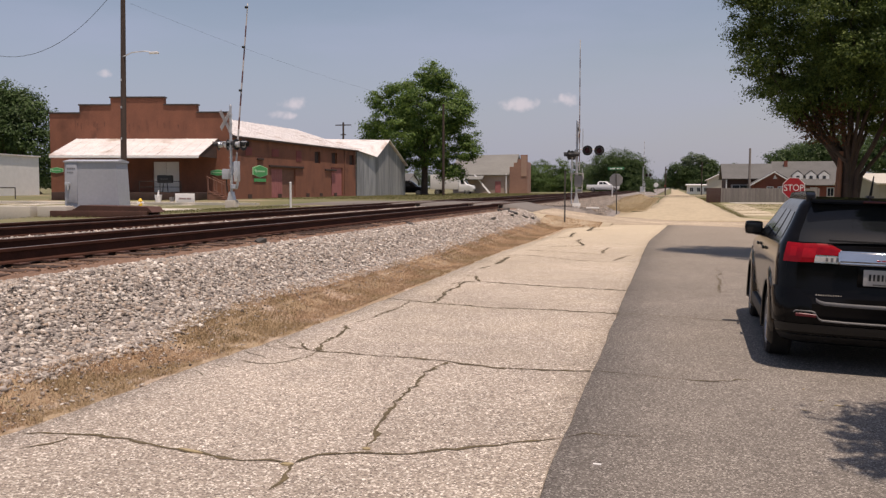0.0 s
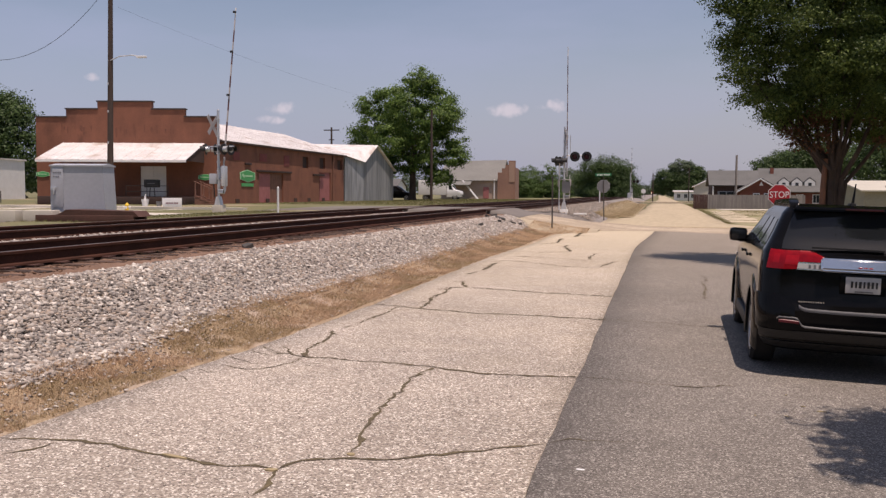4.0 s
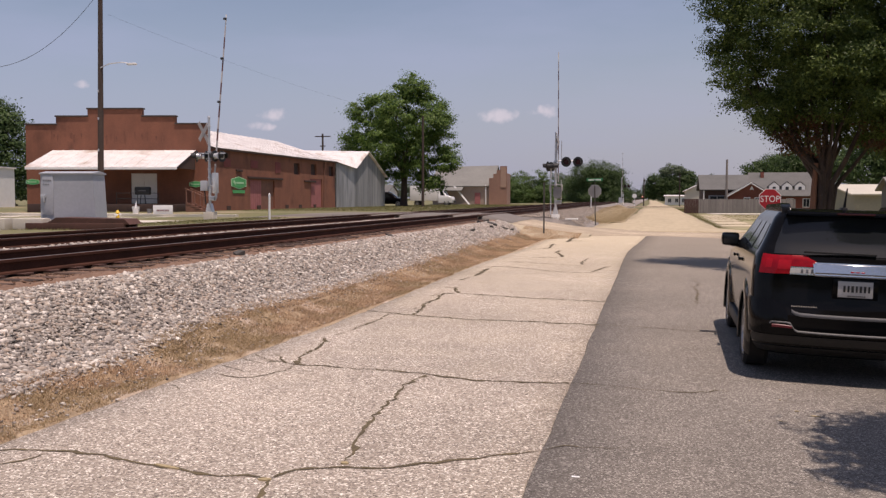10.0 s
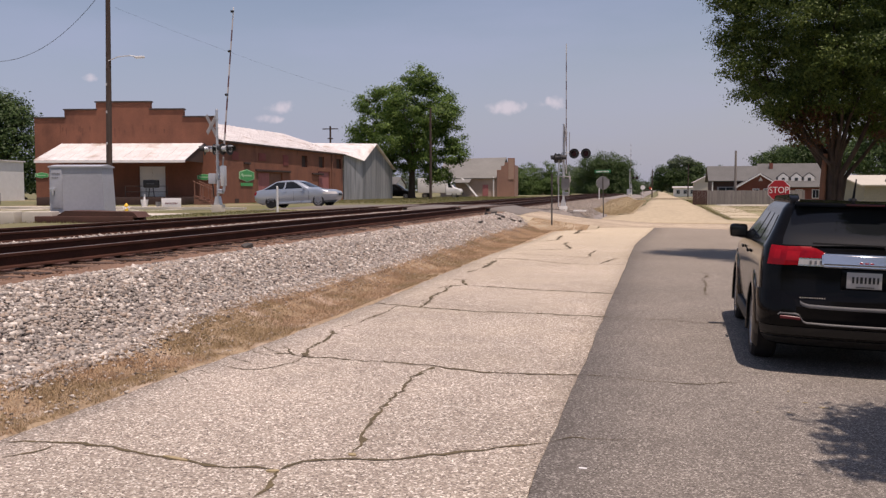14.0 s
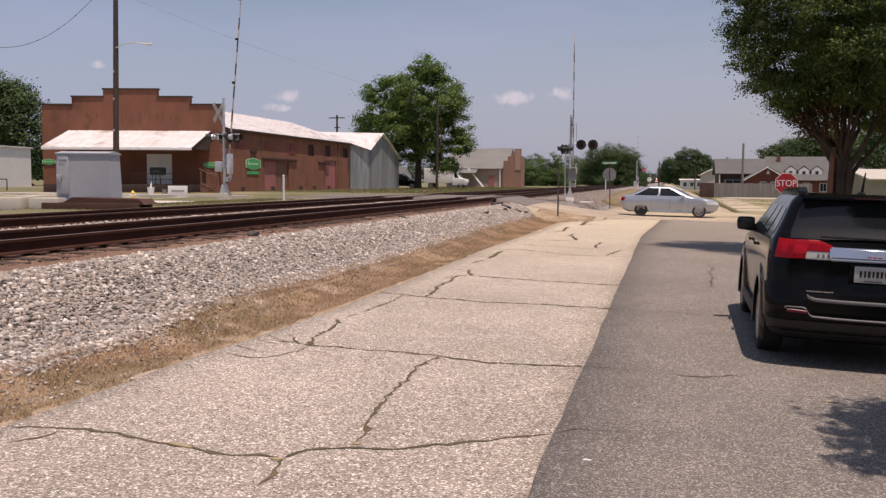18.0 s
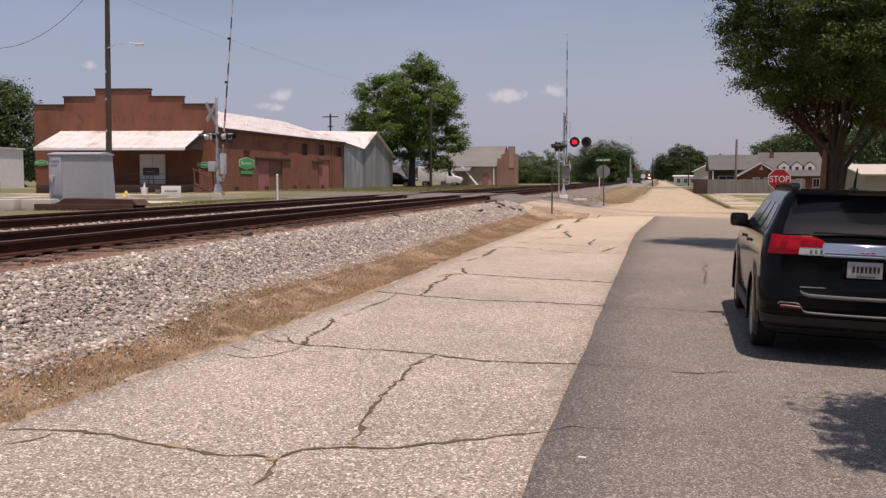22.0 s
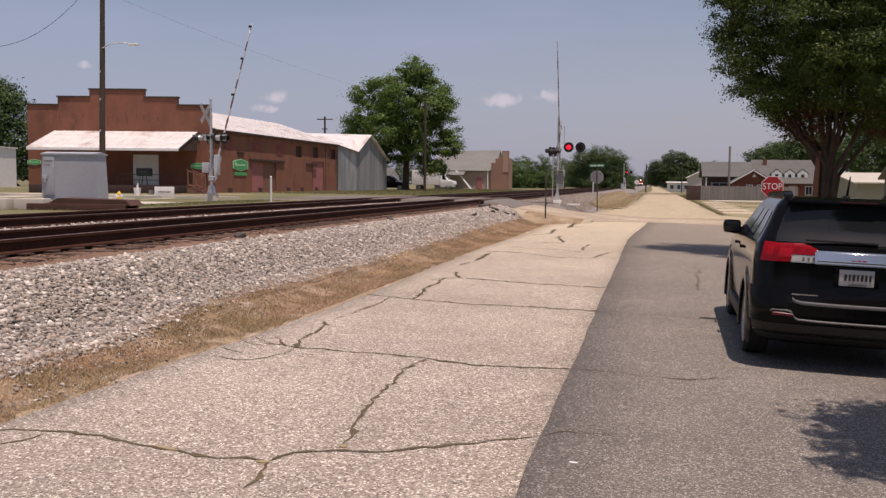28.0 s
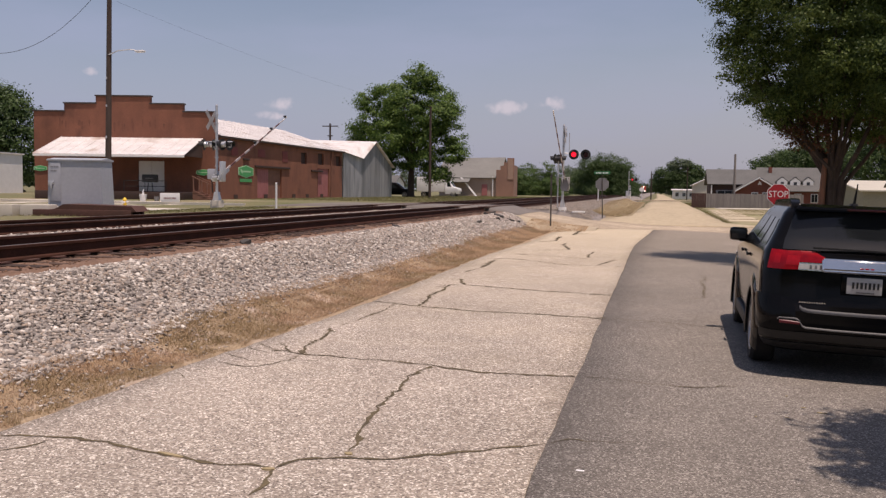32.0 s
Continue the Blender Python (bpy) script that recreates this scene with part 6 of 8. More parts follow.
def build_far_signal():
    """Mast beyond the tracks."""
    s = thing("crossing_signal", "galvanized crossing signal with crossbuck beyond the tracks", "railway signal", pose(-21.13, 40.35, 0.93), "crossing signals")
    signal_base(s, 4.75, True, 0.5)
    arm = gate_arm(s, 1.42, 8.75, 0.22, "arm_pale")
    bm = bm_new()
    rod(bm, (-0.85, 0, 3.0), (0.85, 0, 3.0), 0.035, 0.035, 10)
    box(bm, 0, 0, 3.0, 0.5, 0.12, 0.06, 0.02)
    part("crossarm", bm, "galvanized", s)
    for x, t in ((-0.62, -75), (-0.22, 100), (0.62, 75), (0.35, -100)):
        lamp(s, "flasher", x, 0.12 if t > 0 else -0.12, 2.86, t)
    crossbuck(s, 4.05, -0.30, 0.0, 88)
    bm = bm_new()
    box(bm, 0.36, -0.1, 1.55, 0.20, 0.30, 1.0, 0.03)
    part("relay_case", bm, "galvanized", s)
    return arm


def build_distant_signal():
    s = thing("crossing_signal", "distant crossing signal with a glowing red flasher", "railway signal", pose(-4.95, 163.8, 0.85, 0, 0, 180), "crossing signals")
    signal_base(s, 4.5)
    arm = gate_arm(s, 1.9, 7.2, -0.15)
    bm = bm_new()
    rod(bm, (0.1, 0, 3.1), (-1.3, 0, 3.1), 0.03, 0.03, 8)
    part("crossarm", bm, "galvanized", s)
    a = lamp(s, "flasher", -0.6, 0.06, 3.06, 180, lit=True)
    b = lamp(s, "flasher", -1.25, 0.06, 3.06, 180, lit=True)
    bm = bm_new()
    box(bm, -2.6, 0.2, 0.85, 0.9, 0.7, 1.7, 0.04)
    solid("relay_cabinet", bm, "white_paint", "white signal relay cabinet by the far crossing", "cabinet", pose(-2.4, 164.3, 0.2))
    t = thing("road_sign", "round white sign on a post, seen far off", "sign", pose(-2.75, 169.4, -0.4))
    bm = bm_new()
    rod(bm, (0, 0, 0), (0, 0, 2.4), 0.04, 0.04, 8)
    part("post", bm, "galvanized", t)
    bm = bm_new()
    rod(bm, (0, -0.03, 2.6), (0, 0, 2.6), 0.42, 0.42, 24)
    part("face", bm, "sign_white", t)
    return arm, a, b


ARM_NEAR, LAMP_L, LAMP_R = build_near_signal()
ARM_FAR = build_far_signal()
ARM_DISTANT, DIST_L, DIST_R = build_distant_signal()


# ---- signs and posts ----
def octagon(r):
    return [(r * math.cos(math.pi / 8 + k * math.pi / 4), r * math.sin(math.pi / 8 + k * math.pi / 4)) for k in range(8)]


def text_mesh(name, body, size, material, parent, m):
    cu = bpy.data.curves.new(name, "FONT")
    cu.body, cu.size, cu.extrude, cu.align_x, cu.align_y = body, size, 0.003, "CENTER", "CENTER"
    ob = new(name, cu)
    bpy.context.view_layer.update()
    me = bpy.data.meshes.new_from_object(ob.evaluated_get(bpy.context.evaluated_depsgraph_get()))
    bpy.data.objects.remove(ob)
    me.materials.clear()
    me.materials.append(MATS[material])
    o = new(name, me)
    o.parent = parent
    o.matrix_basis = m
    return o


def stop_sign(m, label, cross_name=False):
    t = thing("stop_sign", label, "stop sign", m)
    bm = bm_new()
    box(bm, 0, 0.03, 1.2, 0.06, 0.045, 2.4)
    part("post", bm, "post_steel", t)
    r = 0.381 / math.cos(math.pi / 8)
    bm = bm_new()
    prism(bm, [(x, 2.05 + y) for x, y in octagon(r)], "y", -0.004, 0.002)
    part("border", bm, "sign_white", t, "white border")
    bm = bm_new()
    prism(bm, [(x * 0.94, 2.05 + y * 0.94) for x, y in octagon(r)], "y", -0.010, -0.004)
    part("face", bm, "stop_red", t, "red octagonal face")
    bm = bm_new()
    prism(bm, [(x * 0.99, 2.05 + y * 0.99) for x, y in octagon(r)], "y", 0.002, 0.006)
    part("back", bm, "sign_back", t, "gray metal back")
    w = text_mesh("lettering", "STOP", 0.33, "sign_white", t, pose(0, -0.013, 2.05, 90))
    w.scale = (0.86, 1.0, 1.0)
    if cross_name:
        for turn, ww in ((90, 0.9),):
            bm = bm_new()
            box(bm, 0, 0.02, 2.62, 0.03, 0.03, 0.3)
            part("name_bracket", bm, "post_steel", t)
        bm = bm_new()
        box(bm, 0.0, 0.0, 2.74, 0.95, 0.012, 0.17, 0.004)
        b = part("street_name_plate", bm, "street_green", t, "green street name plate")
        bars(b, "name_bars", -0.38, 0.38, 2.70, 2.78, 0.006, 9, "sign_white", "white plain bars", 1)
    return t


def build_signs():
    stop_sign(pose(4.27, 34.5, -0.32), "red octagonal stop sign on a steel post")
    stop_sign(pose(-3.2, 54.9, 0.13, 0, 1.5, 188), "stop sign seen from its gray back, with street name plate", True)
    t = thing("steel_post", "thin dark steel post at the road corner", "post", pose(-4.6, 39.9, 0.02))
    bm = bm_new()
    prism(bm, [(-0.034, -0.012), (0.034, -0.012), (0.026, 0.02), (-0.026, 0.02)], "z", 0, 2.45)
    part("upright", bm, "post_steel", t)
    bm = bm_new()
    box(bm, 0, -0.02, 2.1, 0.075, 0.01, 0.35)
    part("edge_plate", bm, "post_steel", t)
    t = thing("marker_post", "slim white marker post beside the track", "post", pose(-15.33, 34.4, 0.78))
    bm = bm_new()
    rod(bm, (0, 0, 0), (0, 0, 1.12), 0.045, 0.045, 12)
    rod(bm, (0, 0, 1.12), (0, 0, 1.16), 0.05, 0.02, 12)
    part("tube", bm, "white_paint", t)
    t = thing("marker_post", "pale post beside the far track", "post", pose(-6.32, 100.0, 0.6))
    bm = bm_new()
    rod(bm, (0, 0, 0), (0, 0, 2.4), 0.06, 0.06, 10)
    part("tube", bm, "white_paint", t)


build_signs()

# ---- buildings ----
def opening_wall(bm, u0, u1, z0, z1, thick, holes):
    """A wall in the u-z plane from v = 0 to v = thick, with rectangular holes (u0, u1, z0, z1)."""
    us = sorted({u0, u1, *[h[0] for h in holes], *[h[1] for h in holes]})
    zs = sorted({z0, z1, *[h[2] for h in holes], *[h[3] for h in holes]})
    for a, b in zip(us, us[1:]):
        run = None
        for c, d in zip(zs, zs[1:]):
            mu, mz = (a + b) / 2, (c + d) / 2
            if any(h[0] < mu < h[1] and h[2] < mz < h[3] for h in holes):
                if run:
                    box(bm, mu, thick / 2, (run[0] + run[1]) / 2, b - a, thick, run[1] - run[0])
                run = None
            else:
                run = (run[0], d) if run else (c, d)
        if run:
            box(bm, (a + b) / 2, thick / 2, (run[0] + run[1]) / 2, b - a, thick, run[1] - run[0])
    return bm


def plank_panel(parent, name, u0, u1, z0, z1, v, material, label="", boards=5):
    bm = bm_new()
    w = (u1 - u0) / boards
    edge = []
    for i in range(boards):
        a = u0 + w * i
        edge += [(a, v - 0.005), (a + 0.015, v - 0.02), (a + w - 0.015, v - 0.02)]
    prism(bm, edge + [(u1, v - 0.005), (u1, v + 0.02), (u0, v + 0.02)], "z", z0, z1)
    return part(name, bm, material, parent, label)


def hex_sign(parent, name, u, z, w, h, v, m1="sign_green", m2="sign_pale_green"):
    pts = [(-0.5, -0.28), (-0.5, 0.28), (0, 0.5), (0.5, 0.28), (0.5, -0.28), (0, -0.5)]
    bm = bm_new()
    prism(bm, [(u + x * w, z + y * h) for x, y in pts], "y", v - 0.03, v)
    s = part(name, bm, m2, parent, "green hexagonal shop sign")
    bm = bm_new()
    prism(bm, [(u + x * w * 0.9, z + y * h * 0.88) for x, y in pts], "y", v - 0.042, v - 0.03)
    part("sign_face", bm, m1, s)
    bm = bm_new()
    box(bm, u + 0.06 * w, v - 0.046, z, w * 0.5, 0.008, h * 0.13)
    box(bm, u - 0.3 * w, v - 0.046, z + 0.02, w * 0.16, 0.008, h * 0.22, 0.0, Matrix.Rotation(0.5, 4, "Y"))
    part("emblem_bars", bm, "sign_pale_green", s)
    return s


def build_warehouse():
    base = 0.80
    L, R = Vector((-42.57, 54.55, 0)), Vector((-30.05, 57.02, 0))
    ang = math.degrees(math.atan2(R.y - L.y, R.x - L.x))
    W = (R - L).length
    b = thing("brick_warehouse", "old red brick warehouse with stepped front, white tin porch roof", "building", pose(L.x, L.y, base, 0, 0, ang))
    # front wall with its steps; the space runs along the front, +y goes into the building
    f = W / 318.0
    steps_ = [(0, 54, 6.02), (54, 110, 6.58), (110, 206, 7.1), (206, 264, 6.58), (264, 318, 6.05)]
    doors = [((242 - 58) * f, (288 - 58) * f, 0.55, 2.65)]
    bm = bm_new()
    d0, d1, _, dz = doors[0]
    top = [(u * f, h) for a, c, h in reversed(steps_) for u in (c, a)]
    prism(bm, [(0, 0), (d0, 0), (d0, dz), (d1, dz), (d1, 0), (W, 0)] + top, "y", 0, 0.35)
    part("front_wall", bm, "brick", b, "stepped brick front wall with dark streaks")
    for a, c, h in steps_:
        bm = bm_new()
        box(bm, (a + c) / 2 * f, 0.175, h + 0.05, (c - a) * f + 0.12, 0.5, 0.10, 0.01)
        part("coping", bm, "brick_cap", b, "dark coping")
    # faded painted letters, no longer legible, high on the front
    rs = random.Random(12)
    for k in range(15):
        u, z, hh = 1.9 + 0.56 * k + rs.uniform(-0.1, 0.1), 5.25 + rs.uniform(-0.12, 0.12), rs.uniform(0.3, 0.75)
        if 4.6 < u < 5.0:
            continue
        bm = bm_new()
        for q in range(rs.choice((1, 2, 2, 3))):
            a, top, low = u + rs.uniform(-0.17, 0.17), z + hh * rs.uniform(0.1, 0.6), z - hh * rs.uniform(0.2, 0.9)
            w0, w1 = rs.uniform(0.03, 0.08), rs.uniform(0.01, 0.04)
            prism(bm, [(a - w1, low), (a + w1 * 0.6, low - 0.06), (a + w0, (top + low) / 2), (a + w0 * 0.7, top), (a - w0, top - 0.05)], "y", -0.004 - 0.001 * q, 0.004)
        part("faded_letter_bar", bm, "brick_stain", b, "dark weathered trace of old paint")
    # porch
    u0, u1 = 2.05, 11.9
    n = 14
    for i in range(n):
        bm = bm_new()
        a, c = u0 - 0.1 + (u1 - u0 + 0.2) * i / n, u0 - 0.1 + (u1 - u0 + 0.2) * (i + 1) / n
        prism(bm, [(-0.02, 4.22), (-0.02, 4.26), (-4.1, 2.96), (-4.1, 2.92)], "x", a + 0.01, c - 0.01)
        rod(bm, (a, -0.02, 4.27), (a, -4.1, 2.97), 0.025, 0.025, 6)
        part("porch_roof_sheet", bm, "white_tin", b, "white-painted tin sheet, rust stained")
    bm = bm_new()
    box(bm, (u0 + u1) / 2, -4.08, 2.86, u1 - u0 + 0.2, 0.05, 0.14, 0.01)
    part("porch_fascia", bm, "white_paint", b)
    bm = bm_new()
    box(bm, (u0 + u1) / 2, -2.05, 0.27, u1 - u0, 4.1, 0.54, 0.02)
    # dark wood colour stands in for the shaded recess under the porch
    part("porch_floor", bm, "dark_wood", b, "timber loading porch, dark as the shaded recess under it")
    bm = bm_new()
    prism(bm, [(-0.02, 4.2), (-4.0, 2.9), (-0.02, 2.9)], "x", u1 - 0.02, u1 + 0.04)
    part("porch_end", bm, "porch_dark", b)
    # white doors with a dark bench in front
    d = doors[0]
    for k in range(2):
        bm = bm_new()
        a = d[0] + (d[1] - d[0]) * k / 2
        box(bm, a + (d[1] - d[0]) / 4, 0.1, (d[2] + d[3]) / 2, (d[1] - d[0]) / 2 - 0.02, 0.06, d[3] - d[2], 0.01)
        part("door_leaf", bm, "sign_white", b, "white door leaf")
    # side wall in world-like axes: a child turned back
    side = new("side_wall")
    side.parent = b
    side.matrix_basis = pose(W, 0, 0, 0, 0, 90 - ang)       # x runs along +y of the place, y points into the building
    Ls = 26.0
    holes = [(15.6, 16.9, 3.0, 3.98), (19.6, 21.0, 3.05, 4.05), (24.2, 25.5, 3.05, 4.0), (6.9, 11.5, 0.1, 2.35), (19.5, 22.4, 0.15, 2.7)]
    bm = bm_new()
    opening_wall(bm, 0, Ls, 0, 4.6, 0.35, holes)
    part("brick_wall", bm, "brick", side, "long brick side wall")
    for a, c, z0, z1 in ((2.55, 3.6, 3.2, 3.8), (7.0, 8.3, 3.25, 3.85), (11.6, 12.7, 3.0, 3.9)):
        bm = bm_new()
        box(bm, (a + c) / 2, -0.012, (z0 + z1) / 2, c - a, 0.03, z1 - z0, 0.006)
        part("faded_board", bm, "faded_red", side, "faded dull red board")
    for h in holes[:3]:
        bm = bm_new()
        box(bm, (h[0] + h[1]) / 2, 0.2, (h[2] + h[3]) / 2, h[1] - h[0], 0.04, h[3] - h[2])
        part("shutter", bm, "dark_wood", side, "small dark boarded window")
    plank_panel(side, "boarded_door", 6.9, 9.1, 0.1, 2.35, 0.12, "pink_board", "faded pink boarded door", 6)
    plank_panel(side, "boarded_door", 9.1, 11.5, 0.1, 2.35, 0.16, "stair_wood", "brown boarded door", 6)
    plank_panel(side, "boarded_door", 19.9, 22.4, 0.15, 2.7, 0.12, "pink_board", "faded pink boarded door", 6)
    for a, c, z in ((6.4, 13.0, 2.52), (17.9, 20.6, 2.45), (4.4, 5.4, 3.0)):
        bm = bm_new()
        box(bm, (a + c) / 2, -0.05, z, c - a, 0.14, 0.16, 0.01)
        part("door_rail", bm, "dark_wood", side, "dark sliding-door beam")
    hex_sign(side, "shop_sign", 4.85, 2.08, 2.5, 0.95, -0.02)
    bm = bm_new()
    box(bm, 4.85, -0.03, 1.42, 2.0, 0.03, 0.24)
    part("small_sign", bm, "sign_green", side)
    for u in (3.2, 8.4, 14.0, 17.0, 20.5):
        bm = bm_new()
        box(bm, u, -0.02, 0.22, 0.6, 0.05, 0.3)
        part("foundation_vent", bm, "porch_dark", side)
    bm = bm_new()
    rod(bm, (22.8, -0.08, 0.1), (22.9, -0.08, 4.5), 0.05, 0.05, 8)
    part("downpipe", bm, "stair_wood", side)
    hex_sign(b, "shop_sign", (69 - 58) * f, 2.05, 0.95, 0.42, -0.02)
    hex_sign(b, "shop_sign", (357 - 58) * f, 1.9, 1.0, 0.45, -0.02)
    # closing walls and roof, in the place's own axes
    bm = bm_new()
    box(bm, Ls / 2, 12.6, 2.3, Ls, 0.3, 4.6)
    box(bm, Ls - 0.15, 6.3, 2.3, 0.3, 12.4, 4.6)
    prism(bm, [(0.3, 4.6), (12.5, 4.6), (6.3, 6.55)], "x", Ls - 0.3, Ls)
    part("rear_walls", bm, "brick", side)
    n = 26
    for i in range(n):
        bm = bm_new()
        a, c = 0.55 + (Ls - 0.2) * i / n, 0.55 + (Ls - 0.2) * (i + 1) / n
        slab(bm, [(a + 0.01, -0.25, 4.52), (c - 0.01, -0.25, 4.52), (c - 0.01, 6.3, 6.6), (a + 0.01, 6.3, 6.6)], 0.04)
        rod(bm, (a, -0.25, 4.54), (a, 6.3, 6.62), 0.025, 0.025, 5)
        part("roof_sheet", bm, "white_tin", side, "white-painted tin roof sheet")
    bm = bm_new()
    slab(bm, [(0.5, 6.3, 6.6), (Ls + 0.3, 6.3, 6.6), (Ls + 0.3, 12.8, 4.5), (0.5, 12.8, 4.5)], 0.05)
    part("back_roof", bm, "white_tin", side)
    bm = bm_new()
    box(bm, Ls / 2 + 0.3, -0.14, 4.44, Ls, 0.2, 0.14)
    part("eave_board", bm, "dark_wood", side)
    # stairs up to the porch end
    st = thing("porch_steps", "brown wooden steps with a handrail beside the porch", "stairs", pose(-29.9, 54.9, base, 0, 0, ang))
    for i in range(4):
        bm = bm_new()
        box(bm, 0.9 - 0.3 * i, -0.6, 0.10 + 0.14 * i, 0.32, 1.3, 0.05, 0.008)
        part("tread", bm, "stair_wood", st)
    for y in (-1.2, 0.0):
        bm = bm_new()
        prism(bm, [(1.1, 0.0), (1.1, 0.12), (-0.2, 0.72), (-0.2, 0.0)], "y", y - 0.03, y + 0.03)
        part("stringer", bm, "stair_wood", st)
        bm = bm_new()
        for u, z in ((1.0, 0.1), (0.4, 0.4), (-0.15, 0.65)):
            box(bm, u, y, z + 0.45, 0.07, 0.07, 0.9)
        slab(bm, [(1.15, y - 0.05, 1.0), (1.15, y + 0.05, 1.0), (-0.25, y + 0.05, 1.62), (-0.25, y - 0.05, 1.62)], 0.05)
        part("handrail", bm, "stair_wood", st)
    # corrugated shed at the rear corner
    s = thing("tin_shed", "gray corrugated metal shed joined to the warehouse", "shed", pose(0, 0, 0.80))
    P1, P2, P3 = (-29.95, 83.1), (-29.05, 85.85), (-28.35, 94.2)

    def wall(name, a, c, za, zc, peak=None):
        bm = bm_new()
        pts = [(*a, 0), (*c, 0), (*c, zc)] + ([peak] if peak else []) + [(*a, za)]
        slab(bm, pts, 0.08)
        part(name, bm, "gray_tin", s, "gray corrugated wall sheets, streaked")
    mid = (P2[0] + (P3[0] - P2[0]) * 0.40, P2[1] + (P3[1] - P2[1]) * 0.40)
    wall("corrugated_wall", P1, P2, 4.55, 3.95)
    wall("corrugated_wall", P2, P3, 3.95, 3.25, (*mid, 5.75))
    wall("corrugated_wall", P3, (-37.5, 95.5), 3.25, 3.25)
    bm = bm_new()
    slab(bm, [(P1[0] + 0.1, P1[1], 4.5), (P2[0] + 0.35, P2[1] - 0.2, 3.93), (mid[0] + 0.3, mid[1], 5.8), (-35.5, 88.5, 5.95)], 0.05)
    part("roof_slope", bm, "white_tin", s, "white tin roof slope")
    bm = bm_new()
    slab(bm, [(mid[0] + 0.3, mid[1], 5.8), (P3[0] + 0.3, P3[1] + 0.2, 3.25), (-37.5, 96, 3.3), (-35.5, 88.5, 5.95)], 0.05)
    part("roof_slope", bm, "white_tin", s)


def simple_house(name, label, m, w, d, h, rise, wall_mat, roof_mat, ridge="x", over=0.4):
    """Walls and a gabled roof; ridge along x or y."""
    t = thing(name, label, "house", m)
    bm = bm_new()
    box(bm, 0, -d / 2 + 0.1, h / 2, w, 0.2, h)
    part("wall", bm, wall_mat, t)
    bm = bm_new()
    box(bm, 0, d / 2 - 0.1, h / 2, w, 0.2, h)
    part("wall", bm, wall_mat, t)
    for s in (-1, 1):
        bm = bm_new()
        box(bm, s * (w / 2 - 0.1), 0, h / 2, 0.2, d - 0.4, h)
        if ridge == "x":
            prism(bm, [(-d / 2, h), (d / 2, h), (0, h + rise)], "x", s * (w / 2) - 0.1 - 0.1 * s, s * (w / 2) + 0.1 - 0.1 * s)
        part("wall", bm, wall_mat, t)
        bm = bm_new()
        if ridge == "x":
            slab(bm, [(-w / 2 - over, s * (d / 2 + over), h - rise * over / (d / 2)), (w / 2 + over, s * (d / 2 + over), h - rise * over / (d / 2)), (w / 2 + over, 0, h + rise), (-w / 2 - over, 0, h + rise)], 0.12 * (-1 if s > 0 else 1) * -1)
        else:
            slab(bm, [(s * (w / 2 + over), -d / 2 - over, h - rise * over / (w / 2)), (s * (w / 2 + over), d / 2 + over, h - rise * over / (w / 2)), (0, d / 2 + over, h + rise), (0, -d / 2 - over, h + rise)], 0.12 * (1 if s > 0 else -1) * -1)
        part("roof", bm, roof_mat, t)
    if ridge == "y":
        for s in (-1, 1):
            bm = bm_new()
            prism(bm, [(-w / 2, h), (w / 2, h), (0, h + rise)], "y", s * (d / 2) - 0.1, s * (d / 2) + 0.1)
            part("gable", bm, wall_mat, t)
    return t


def window(t, x, y, z, w, h, trim="white_paint"):
    bm = bm_new()
    box(bm, x, y, z, w, 0.08, h, 0.01)
    fr = part("window", bm, trim, t)
    bm = bm_new()
    for s in (-1, 1):
        box(bm, x + s * w * 0.21, y - 0.045, z, w * 0.36, 0.02, h * 0.82)
    part("pane", bm, "house_glass", fr)


